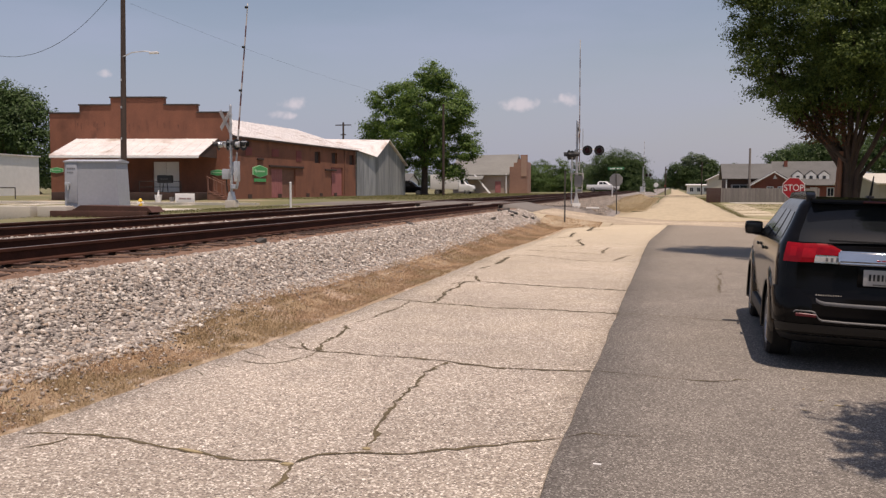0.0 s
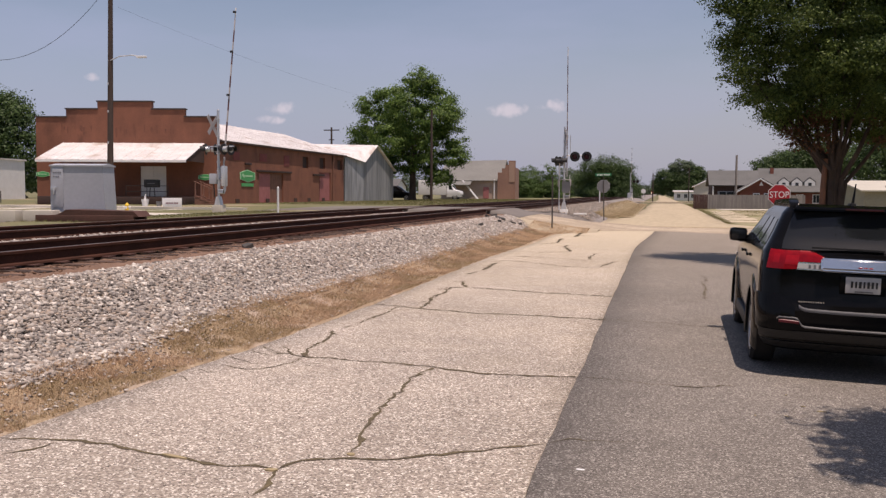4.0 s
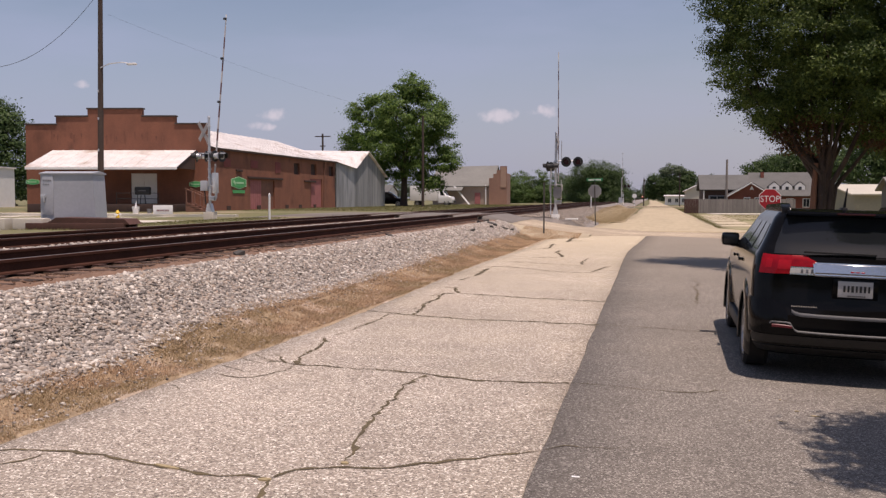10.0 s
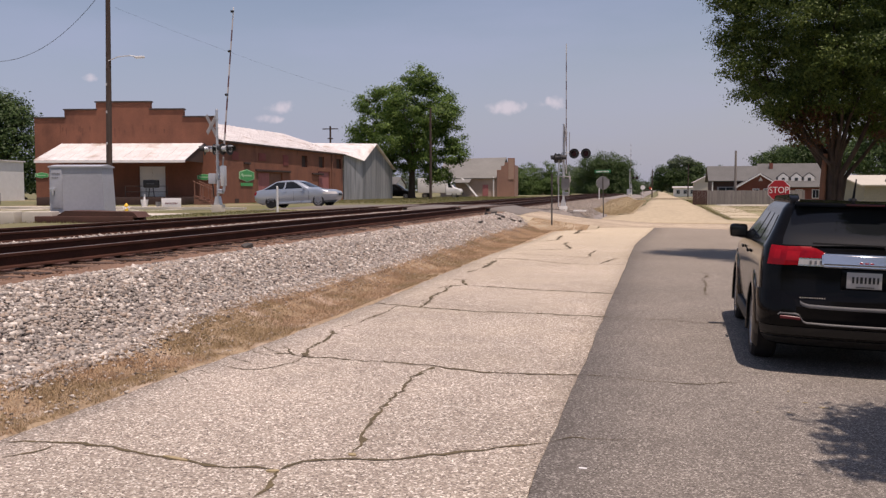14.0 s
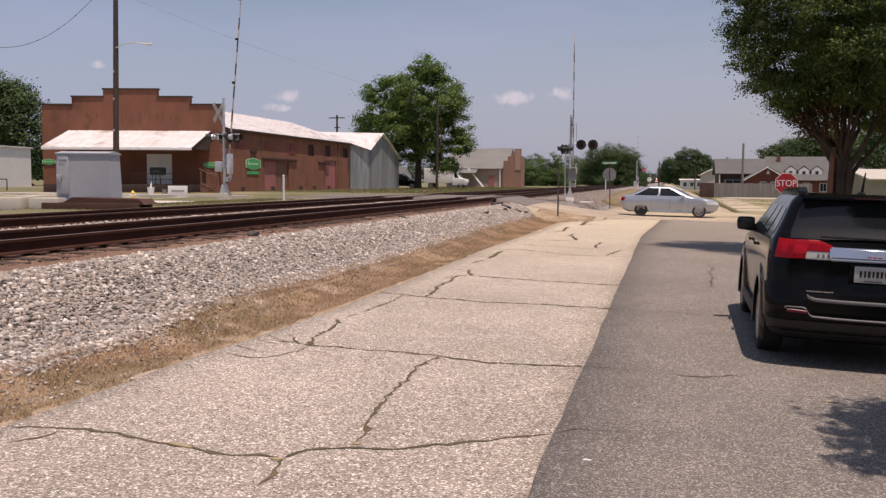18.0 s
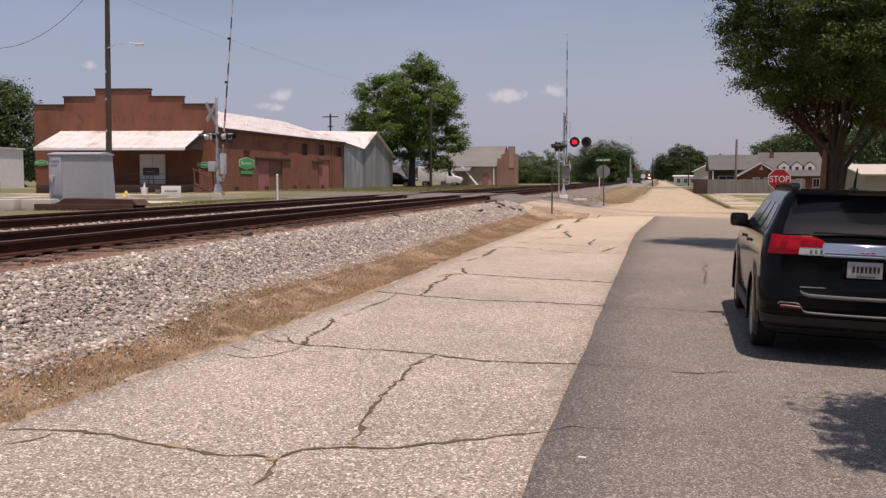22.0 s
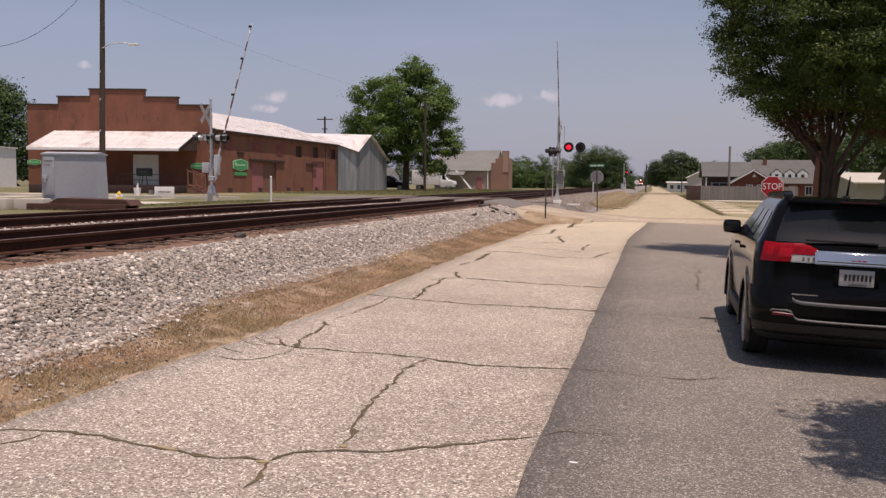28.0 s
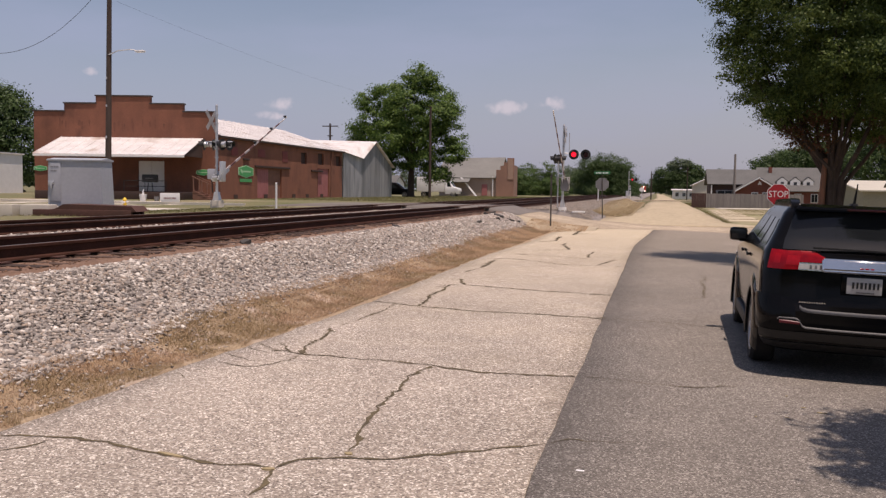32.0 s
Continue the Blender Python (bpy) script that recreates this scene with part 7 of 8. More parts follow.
def build_houses():
    # long low house with dormers behind the fence
    t = simple_house("house", "brick house with gray shingle roof and three white dormers", pose(16.9, 127.5, 0.0), 7.2, 9.0, 2.26, 2.9, "brick_house", "roof_shingle")
    # the porch's shade is put into the dark wall colour of this wing
    t1 = simple_house("house_wing", "low gray-roofed wing of the house, walls coloured dark as porch shade", pose(9.65, 127.0, 0.0), 5.7, 8.0, 3.0, 1.85, "porch_dark", "roof_shingle")
    for i, x in enumerate((-1.06, 0.54, 2.12)):
        d = new("dormer")
        d.parent = t
        d.matrix_basis = pose(x, -3.4, 2.42) @ Matrix.Diagonal((1.15, 0.8, 0.96, 1))
        bm = bm_new()
        prism(bm, [(-0.55, 0), (0.55, 0), (0.55, 1.0), (0, 1.5), (-0.55, 1.0)], "y", -0.4, 2.2)
        part("dormer_face", bm, "white_paint", d, "white dormer")
        bm = bm_new()
        box(bm, 0, -0.42, 0.68, 0.34, 0.04, 0.46)
        part("pane", bm, "house_glass", d)
        for s in (-1, 1):
            bm = bm_new()
            slab(bm, [(s * 0.64, -0.38, 0.95), (s * 0.64, 2.4, 0.95), (0, 2.4, 1.6), (0, -0.38, 1.6)], 0.06 * (-s))
            part("dormer_roof", bm, "roof_shingle", d)
    bm = bm_new()
    box(bm, -2.28, -1.0, 4.6, 0.42, 0.5, 1.4)
    part("chimney", bm, "brick_house", t)
    for x in (-1.4, 0.8, 2.8):
        window(t, x, -4.52, 1.2, 0.9, 1.2)
    for x in (-2.7, 1.4):
        bm = bm_new()
        box(bm, x, -4.25, 1.4, 0.16, 0.16, 2.8)
        part("porch_column", bm, "white_paint", t1)
    window(t1, -1.0, -4.03, 1.5, 2.2, 1.3, "sign_back")
    # front wing with a brick gable
    t2 = simple_house("house_wing", "brick gabled wing of the house", pose(12.45, 120.6, 0.0), 5.0, 5.0, 2.2, 1.45, "brick_house", "roof_shingle", "y")
    window(t2, -0.55, -2.56, 1.3, 0.8, 1.2)
    window(t2, 0.75, -2.56, 1.3, 0.8, 1.2)
    bm = bm_new()
    prism(bm, [(-0.25, 2.85), (0.25, 2.85), (0, 3.35)], "y", -2.62, -2.58)
    part("gable_vent", bm, "white_paint", t2)
    for s in (-1, 1):
        bm = bm_new()
        slab(bm, [(s * 2.9, -2.98, 1.95), (s * 2.9, -2.90, 1.95), (0, -2.90, 3.68), (0, -2.98, 3.68)], 0.14)
        part("barge_board", bm, "white_paint", t2)
    # small pale house and low white shop further off
    simple_house("house", "small pale house with a light roof far off", pose(11.6, 190, 0.1), 9, 8, 3.2, 2.2, "stucco", "white_tin", "y")
    t3 = simple_house("shop_building", "low white shop building far down the road", pose(7.2, 250, 0.0), 6.2, 8, 2.3, 0.25, "white_paint", "white_tin")
    for x in (-2, -0.2, 1.6):
        window(t3, x, -4.03, 1.2, 1.0, 1.2)
    # pale-roofed building beyond the big tree
    t4 = simple_house("metal_building", "pale metal building with a low light roof", pose(23.5, 92, 0.0, 0, 0, 4), 13, 14, 2.1, 0.9, "olive_wall", "beige_tin", "x")
    # white building at the far side of the road on the left
    t5 = thing("white_building", "plain white block building with flat roof", "building", pose(-66.3, 70.8, 0.8, 0, 0, 11))
    for x, y, sx, sy in ((0, -4.9, 12, 0.2), (5.9, 0, 0.2, 9.6), (-5.9, 0, 0.2, 9.6), (0, 4.9, 12, 0.2)):
        bm = bm_new()
        box(bm, x, y, 1.9, sx, sy, 3.8)
        part("wall", bm, "white_paint", t5)
    bm = bm_new()
    box(bm, 0, 0, 3.86, 12.3, 10.3, 0.12)
    part("roof", bm, "white_tin", t5)
    # old brick store past the tree
    t6 = thing("brick_store", "old pale store with gray roof and tall brick end wall", "building", pose(-25.6, 129, 0.75, 0, 0, 4))
    for x, y, sx, sy in ((-1.2, -1.8, 8.4, 0.3), (-1.2, 14, 8.4, 0.3), (-5.3, 6, 0.3, 15.4)):
        bm = bm_new()
        box(bm, x, y, 1.45, sx, sy, 2.9)
        part("wall", bm, "store_wall", t6)
    bm = bm_new()
    slab(bm, [(-5.9, -2.6, 2.75), (3.45, -2.25, 2.75), (3.45, 6.0, 6.0), (-5.9, 6.0, 5.8)], 0.12)
    part("roof", bm, "tin_gray_roof", t6, "gray patched tin roof")
    bm = bm_new()
    slab(bm, [(-5.9, 6, 5.8), (3.45, 6, 6.0), (3.45, 14.5, 2.8), (-5.9, 14.5, 2.8)], 0.12)
    part("roof", bm, "tin_gray_roof", t6)
    bm = bm_new()
    prism(bm, [(2.9, 0), (5.45, 0), (5.45, 5.6), (4.45, 5.6), (4.45, 5.0), (4.0, 5.0), (4.0, 4.5), (3.5, 4.5), (3.5, 3.9), (2.9, 3.9)], "y", -2.3, -1.9)
    box(bm, 5.3, 1.0, 2.3, 0.3, 5.7, 4.6)
    box(bm, 4.2, 3.85, 2.3, 2.4, 0.3, 4.6)
    part("brick_end_wall", bm, "brick_far", t6, "tall brick end wall")
    bm = bm_new()
    box(bm, 4.95, -2.33, 4.0, 0.78, 0.06, 2.9)
    part("sign_panel", bm, "store_sign", t6, "blank pinkish sign panel")
    bm = bm_new()
    slab(bm, [(-2.2, -2.9, 2.7), (-1.9, -2.9, 2.7), (0.45, -3.6, 0.0), (0.15, -3.6, 0.0)], 0.15)
    part("chute", bm, "white_paint", t6, "white sloping chute")
    bm = bm_new()
    box(bm, 2.4, -2.1, 1.5, 0.16, 0.2, 2.8)
    part("downpipe", bm, "white_paint", t6)
    bm = bm_new()
    box(bm, 1.2, -2.0, 1.0, 0.8, 0.1, 1.6)
    part("doorway", bm, "pink_board", t6)
    bm = bm_new()
    slab(bm, [(-5.6, -4.6, 2.1), (-0.8, -4.6, 2.1), (-0.8, -1.9, 2.75), (-5.6, -1.9, 2.75)], 0.1)
    part("lean_to_roof", bm, "tin_gray_roof", t6)
    # gray house at the edge of the yard
    t7 = simple_house("house", "gray house with a low roof and white-trimmed windows", pose(22.2, 74.0, 0.0), 9.0, 4.0, 2.5, 0.8, "roof_shingle", "tin_gray_roof")
    for x in (-3.6, -2.2):
        window(t7, x, -2.03, 1.5, 0.75, 1.3)
    # pale houses behind the tree
    simple_house("house", "white house half hidden behind the tree", pose(-60, 185, 0.5), 12, 8, 2.4, 1.6, "white_paint", "roof_shingle")


def build_fences():
    t = thing("fence", "weathered gray wooden privacy fence in front of the house", "fence", pose(5.56, 109.0, 0.0, 0, 0, 24))
    rs = random.Random(2)
    bm = bm_new()
    box(bm, 0, 0, 0, 0.165, 0.03, 1.0)
    board = mesh_of("board", bm, "gray_fence", False)
    for i in range(70):
        b = new("board", board)
        b.parent = t
        h = 1.66 + rs.uniform(-0.03, 0.03)
        b.matrix_basis = pose(0.09 + 0.18 * i, 0, h / 2 + 0.02) @ Matrix.Diagonal((1, 1, h, 1))
    for z in (0.4, 1.4):
        bm = bm_new()
        box(bm, 6.3, 0.06, z, 12.6, 0.05, 0.09)
        part("rail", bm, "gray_fence", t)
    t = thing("gate", "dark brown wooden gate at the end of the fence", "gate", pose(3.95, 108.6, 0.0, 0, 0, 8))
    for i in range(9):
        bm = bm_new()
        box(bm, 0.09 + 0.185 * i, 0, 0.85, 0.17, 0.04, 1.7)
        part("board", bm, "brown_fence", t)
    # walkway slabs in the yard corner
    for i, (y, d) in enumerate(((59.4, 3.2), (63.3, 3.0), (67.3, 3.4), (71.7, 3.8), (76.3, 3.8), (81.1, 4.2), (86.3, 4.6), (92.0, 5.2))):
        x, w = 5.45 + 0.02 * (y - 60), 2.0 + 0.06 * (i % 3)
        bm = bm_new()
        box(bm, x, y, -0.02, w, d, 0.13, 0.02, Matrix.Rotation(0.03 * ((i * 7) % 3 - 1), 4, "Z"))
        solid("walk_slab", bm, "walk_concrete", "old cracked concrete walk slab in the grass", "slab", group="walk slabs")
    bm = bm_new()
    box(bm, 15.5, 104.0, 0.02, 18, 5.0, 0.1, 0, Matrix.Rotation(radians(4), 4, "Z"))
    solid("pavement_walk", bm, "pale_concrete", "pale concrete sidewalk along the yard", "pavement", kind="structure")


build_warehouse()
build_houses()
build_fences()

# ---- trees ----
def crown_mesh(name, lobes, n_clump, per, rc, leaf, material, seed, squash=0.8, lean=0.5):
    """Leaves in clumps through the outer part of several lobes (x, y, z, r)."""
    rs = np.random.RandomState(seed)
    lob = np.array(lobes, dtype=float)
    w = lob[:, 3] ** 2.1
    pick = rs.choice(len(lob), n_clump, p=w / w.sum())
    d = rs.normal(size=(n_clump, 3))
    d /= np.linalg.norm(d, axis=1)[:, None]
    rad = lob[pick, 3] * (0.45 + 0.55 * rs.uniform(0, 1, n_clump) ** 0.6) * (1 + 0.10 * rs.normal(size=n_clump))
    c = lob[pick, :3] + d * rad[:, None] * np.array([1, 1, squash])
    n = n_clump * per
    g = rs.normal(size=(n, 3)) * np.array([1, 1, 0.55])
    rr = rc * rs.uniform(0.6, 1.4, n_clump)
    p = np.repeat(c, per, 0) + g * np.repeat(rr, per)[:, None] * 0.6
    nrm = 0.8 * rs.normal(size=(n, 3)) + np.array([0, 0, 0.8]) + g * 0.5 + 0.9 * np.repeat(d, per, 0)
    nrm /= np.linalg.norm(nrm, axis=1)[:, None]
    a = np.cross(nrm, rs.normal(size=(n, 3)))
    a /= np.linalg.norm(a, axis=1)[:, None]
    b = np.cross(nrm, a)
    s = leaf * rs.uniform(0.6, 1.3, n)[:, None]
    v = np.stack([p - a * s, p - b * s * lean + nrm * s * 0.15, p + a * s, p + b * s * lean + nrm * s * 0.15], 1)
    return raw(name, v.reshape(-1, 3), np.arange(4 * n).reshape(n, 4), material), c


def limb(bm, p0, p1, r0, r1, rs, bend=0.12):
    """A branch in four bent, tapering lengths."""
    p0, p1 = Vector(p0), Vector(p1)
    pts = [p0]
    ln = (p1 - p0).length
    for k in (1, 2, 3):
        q = p0.lerp(p1, k / 4) + Vector((rs.uniform(-1, 1), rs.uniform(-1, 1), rs.uniform(-0.3, 1))) * ln * bend * 0.5
        pts.append(q)
    pts.append(p1)
    for k in range(4):
        rod(bm, pts[k], pts[k + 1], r0 + (r1 - r0) * k / 4, r0 + (r1 - r0) * (k + 1) / 4, 8)


def tree(name, label, base, lobes, trunk_r, fork, n_clump, per, rc, leaf, leafmat, seed, barkmat="bark", extra=None, group="", dead="patches of reddish dying leaves"):
    t = thing(name, label, "tree", pose(*base), group)
    rs = random.Random(seed)
    me, c = crown_mesh("crown", lobes, n_clump, per, rc, leaf, leafmat, seed)
    cr = new("crown", me)
    cr.parent = t
    bm = bm_new()
    fx, fy, fz = fork
    pts = [(0, 0, -0.1), (fx * 0.2, fy * 0.2, fz * 0.3), (fx * 0.6, fy * 0.6, fz * 0.7), (fx, fy, fz)]
    rod(bm, pts[0], (0, 0, 0.35), trunk_r * 1.5, trunk_r * 1.05, 14)
    for k in range(3):
        rod(bm, pts[k], pts[k + 1], trunk_r * (1.05 - 0.12 * k), trunk_r * (0.93 - 0.12 * k), 12)
    part("trunk", bm, barkmat, t)
    for k in range(min(11, len(lobes) * 2 + 2)):
        lb = lobes[k % len(lobes)]
        tip = (lb[0] + rs.uniform(-0.4, 0.4) * lb[3], lb[1] + rs.uniform(-0.4, 0.4) * lb[3], lb[2] + rs.uniform(-0.3, 0.6) * lb[3])
        bm = bm_new()
        limb(bm, (fx, fy, fz * rs.uniform(0.75, 1.0)), tip, trunk_r * rs.uniform(0.35, 0.5), trunk_r * 0.08, rs)
        part("limb", bm, barkmat, t)
    if extra:
        lo, mt, nc = extra
        me2, _ = crown_mesh("dead_leaves", lo, nc, per, rc, leaf, mt, seed + 1)
        e = new("dead_leaves", me2)
        e.parent = t
        e["label"] = dead
    return t


def wood(name, label, x0, x1, y, dy, h, n, seed, leafmat, base=0.0, leaf=0.6, dens=60, per=18):
    """A far belt of trees: many clumps with an uneven skyline."""
    rs = np.random.RandomState(seed)
    lobes = []
    for i in range(n):
        f = (i + 0.5) / n
        x = x0 + (x1 - x0) * f + rs.uniform(-1, 1) * (x1 - x0) / n * 0.5
        r = h * rs.uniform(0.24, 0.4)
        hh = h * rs.uniform(0.65, 1.05)
        lobes.append((x, y + rs.uniform(-dy, dy), hh - r, r))
        lobes.append((x + rs.uniform(-1, 1) * r, y + rs.uniform(-dy, dy), hh * 0.45, r * 0.95))
        lobes.append((x + rs.uniform(-1, 1) * r, y + rs.uniform(-dy, dy), hh * 0.18, r * 0.8))
    me, _ = crown_mesh(name, lobes, n * dens * 2, per, h * 0.075, leaf * (0.5 if per < 30 else 0.36), leafmat, seed)
    ob = new(name, me)
    ob.matrix_basis = pose(0, 0, base)
    return tagged(ob, label, "trees", kind="stuff")


def build_trees():
    # pecan by the crossing: a stack of separate leafy boughs
    lobes = [(0.7, 0, 13.3, 2.0), (-2.4, 0.3, 11.6, 1.9), (-5.0, 0, 10.5, 1.6), (3.2, 0.2, 11.2, 2.0), (-0.2, -1.5, 9.8, 2.6), (-3.6, -0.8, 8.6, 2.2), (3.4, -0.9, 8.8, 2.0), (4.4, 0.6, 7.0, 1.7),
             (-5.6, 0.4, 6.9, 1.7), (-1.6, -2.0, 6.8, 2.3), (1.6, -2.0, 6.8, 2.1), (0, 1.5, 8.0, 3.2), (-3.8, -0.6, 4.9, 1.8), (4.6, -0.3, 4.8, 1.6), (1.9, -1.2, 4.4, 1.7), (-1.0, 0.5, 4.6, 2.0),
             (3.2, -0.8, 3.0, 1.2), (4.0, -0.3, 2.2, 0.8), (2.4, -0.8, 2.4, 0.7), (-2.6, 0.2, 3.7, 1.1), (5.1, 0, 6.0, 1.1), (-6.3, 0, 7.8, 0.9), (4.3, 0, 9.8, 1.1), (-3.9, 0, 12.0, 1.0), (2.0, 0, 13.1, 1.1)]
    tree("pecan_tree", "broad green leafy tree by the crossing", (-26.9, 96.8, 0.7), lobes, 0.42, (0.1, 0, 4.0), 760, 110, 0.62, 0.125, "leaf_pecan", 5)
    # large street tree, many stems from one foot, with a dying side
    lobes = [(-1.8, 0.2, 5.75, 1.0), (-2.2, -0.3, 4.95, 0.62), (-1.95, 0.3, 4.3, 0.5), (-1.3, -0.3, 4.15, 0.7), (-2.25, 0.0, 6.1, 0.7), (-0.6, -0.8, 6.0, 1.5), (-0.8, 0.7, 4.8, 1.25), (0.25, -1.0, 5.0, 1.5),
             (1.0, 0.5, 5.7, 1.5), (1.1, -0.9, 4.35, 1.1), (-0.1, 0.6, 3.9, 0.75), (-1.15, 0.1, 3.68, 0.45), (-0.9, 0.4, 7.8, 2.0), (0.4, -0.5, 8.2, 2.4), (-2.1, 0, 7.1, 1.05), (1.9, 0.3, 5.2, 1.7),
             (0.6, 0.9, 3.75, 0.7), (2.6, -0.4, 4.3, 1.2), (3.0, 0.2, 6.4, 1.7), (1.6, 0.3, 8.0, 2.0), (0.4, 1.3, 6.0, 1.8), (-0.5, -0.3, 4.3, 0.8), (0.2, 0.3, 9.6, 1.4), (1.8, 0.9, 3.6, 0.7), (1.0, 0.4, 3.45, 0.55), (1.8, 0.5, 3.3, 0.65), (2.6, 0.3, 3.4, 0.9), (3.3, 0, 3.7, 1.0), (-0.4, 0.6, 3.55, 0.5), (2.2, 0.8, 4.6, 1.3), (1.2, 1.0, 4.4, 1.2)]
    dead = [(-0.85, -0.3, 3.15, 0.38), (-0.45, -0.5, 3.3, 0.45), (-0.15, -0.7, 3.7, 0.4), (1.2, -0.6, 3.35, 0.45), (1.75, -0.7, 3.7, 0.6), (2.3, -0.6, 3.3, 0.5), (1.9, -0.9, 5.6, 0.4)]
    stems = (((0.02, 0, 0), (-0.10, 0.05, 2.3), (-1.3, 0, 4.4), 0.10), ((0.06, -0.05, 0), (0.02, -0.08, 2.5), (-0.6, -0.5, 5.6), 0.11), ((0.12, 0, 0), (0.12, 0.1, 2.6), (0.3, 0.4, 6.4), 0.12),
             ((0.17, -0.04, 0.1), (0.26, -0.05, 2.2), (1.2, -0.4, 4.6), 0.10), ((0.19, 0.05, 0.2), (0.36, 0.05, 2.1), (1.9, 0.2, 4.1), 0.08), ((0.14, 0.1, 0.6), (0.2, 0.3, 2.5), (0.8, 1.0, 5.4), 0.08))
    t = tree("street_tree", "large dark green street tree with reddish dying leaves", (4.2, 24.2, -0.05), lobes, 0.13, (0.11, 0, 2.4), 2700, 135, 0.25, 0.037, "leaf_oak", 9, "bark", (dead, "leaf_rust", 48))
    rs = random.Random(31)
    for p0, p1, p2, r0 in stems:
        bm = bm_new()
        limb(bm, p0, p1, r0, r0 * 0.72, rs, 0.03)
        limb(bm, p1, p2, r0 * 0.72, r0 * 0.22, rs, 0.12)
        part("stem", bm, "bark", t, "dark fissured stem")
    bm = bm_new()
    limb(bm, (-0.21, -0.06, -0.05), (-0.14, -0.1, 2.7), 0.10, 0.06, rs, 0.02)
    part("bare_stem", bm, "rust_bark", t, "bare reddish-brown dead stem")
    # its neighbour beside the viewer, known from its shade on the asphalt
    lobes = [(0.2, 0, 6.6, 2.4), (-1.6, 0.4, 5.9, 1.25), (-2.3, 0.35, 5.9, 0.9), (-2.65, 0.8, 5.8, 0.65), (-3.05, 0.95, 5.9, 0.34), (-3.1, 0.35, 5.9, 0.34), (-2.75, 1.35, 5.9, 0.36), (-2.7, -0.2, 5.9, 0.5), (-3.45, 0.62, 5.8, 0.2), (-3.3, -0.15, 5.9, 0.2), (-3.25, 0.05, 5.9, 0.2), (1.5, 0.6, 6.0, 2.2), (0, -1.6, 6.4, 2.2)]
    tree("street_tree", "leafy street tree shading the asphalt beside the street", (5.75, 5.2, -0.05), lobes, 0.3, (0, 0, 3.6), 1800, 50, 0.22, 0.062, "leaf_oak", 14)
    # trees left of the warehouse
    tree("tree", "dark green tree behind the white building", (-68.5, 85.5, 0.7), [(-2, 0, 7.6, 3.6), (-5, 0, 8.6, 3.6), (0.3, 0, 5.2, 2.8), (-9, 2, 7, 4.4), (-0.6, 0, 9.2, 2.2), (1, 1, 3.0, 2.6), (-4.2, 0, 10.6, 2.8), (-1.6, 0, 10.2, 2.0), (-7.5, 1, 10.0, 3.0)], 0.4, (-2, 0, 3), 1100, 36, 0.75, 0.17, "leaf_far", 22)
    tree("crape_myrtle", "small reddish-green ornamental tree by the road", (-25.6, 24.6, 0.8), [(0, 0, 1.9, 1.0), (-0.7, 0.2, 2.3, 0.9), (0.35, 0, 1.3, 0.7)], 0.05, (0, 0, 0.8), 90, 26, 0.26, 0.06, "leaf_rust", 23, "bark", ([(-0.2, 0, 2.2, 0.9), (-0.8, 0, 1.4, 0.8)], "leaf_oak", 60))
    # behind the yard house
    tree("tree", "tree behind the brick house", (25, 150, 0.0), [(0, 0, 7.4, 3.6), (-3.6, 0, 6.8, 2.9), (4, 0, 7, 3.2)], 0.4, (0, 0, 2.6), 520, 44, 0.8, 0.17, "leaf_far", 31)
    tree("tree", "tree behind the pale metal building", (27.0, 112, 0.0), [(0, 0, 7.0, 3.2), (-3, 0, 5.4, 2.6), (3.5, 0, 7.4, 3.4), (0.5, 0, 4.2, 2.6), (-2.6, 0, 8.2, 2.0)], 0.3, (0, 0, 2.4), 520, 44, 0.8, 0.17, "leaf_far", 32)
    tree("tree", "broad dark tree behind the brick house", (22.7, 165, 0.0), [(-1, 0, 6.0, 3.8), (-4.2, 0, 6.4, 2.6), (4.4, 0, 6.0, 3.6), (-0.5, 0, 7.6, 2.4)], 0.4, (0, 0, 2.6), 640, 44, 0.9, 0.18, "leaf_far", 36)
    # round tree down the dirt road
    tree("tree", "rounded tree at the end of the dirt road", (7.2, 330, 0), [(-4.6, 0, 7.2, 4.0), (5.6, 0, 9.2, 3.2), (4.6, 0, 6.4, 3.8), (-7, 0, 4.2, 3), (7, 0, 4.0, 3.2), (0.5, 0, 3.6, 4.2), (0, 0, 7.2, 3.6)], 0.5, (0, 0, 4), 620, 60, 1.0, 0.25, "leaf_far", 33, "bark", ([(0.5, 0, 11.4, 3.2), (-2.4, 0, 11.0, 2.0), (3.2, 0, 11.6, 1.8)], "leaf_haze", 90), dead="pale thin leaves of the top")
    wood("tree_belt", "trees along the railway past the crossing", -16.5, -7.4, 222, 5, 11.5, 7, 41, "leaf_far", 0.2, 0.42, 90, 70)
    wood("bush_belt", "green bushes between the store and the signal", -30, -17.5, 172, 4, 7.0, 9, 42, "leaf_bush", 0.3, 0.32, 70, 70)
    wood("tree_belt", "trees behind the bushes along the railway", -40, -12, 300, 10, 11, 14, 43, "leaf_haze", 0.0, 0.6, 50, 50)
    # tree belts added out of view, to darken reflections in the parked car
    wood("unseen_trees", "unseen trees added behind the viewer for reflections", -26, 34, -34, 5, 12, 16, 51, "leaf_oak", 0.0, 0.4, 90)
    wood("unseen_trees", "unseen trees added beside the street for reflections", 17, 26, 4, 9, 9, 4, 52, "leaf_oak", 0.0, 0.35, 120)
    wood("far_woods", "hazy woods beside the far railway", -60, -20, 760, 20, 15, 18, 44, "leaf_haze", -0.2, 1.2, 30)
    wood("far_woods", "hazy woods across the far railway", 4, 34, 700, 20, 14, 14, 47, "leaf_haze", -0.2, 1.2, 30)
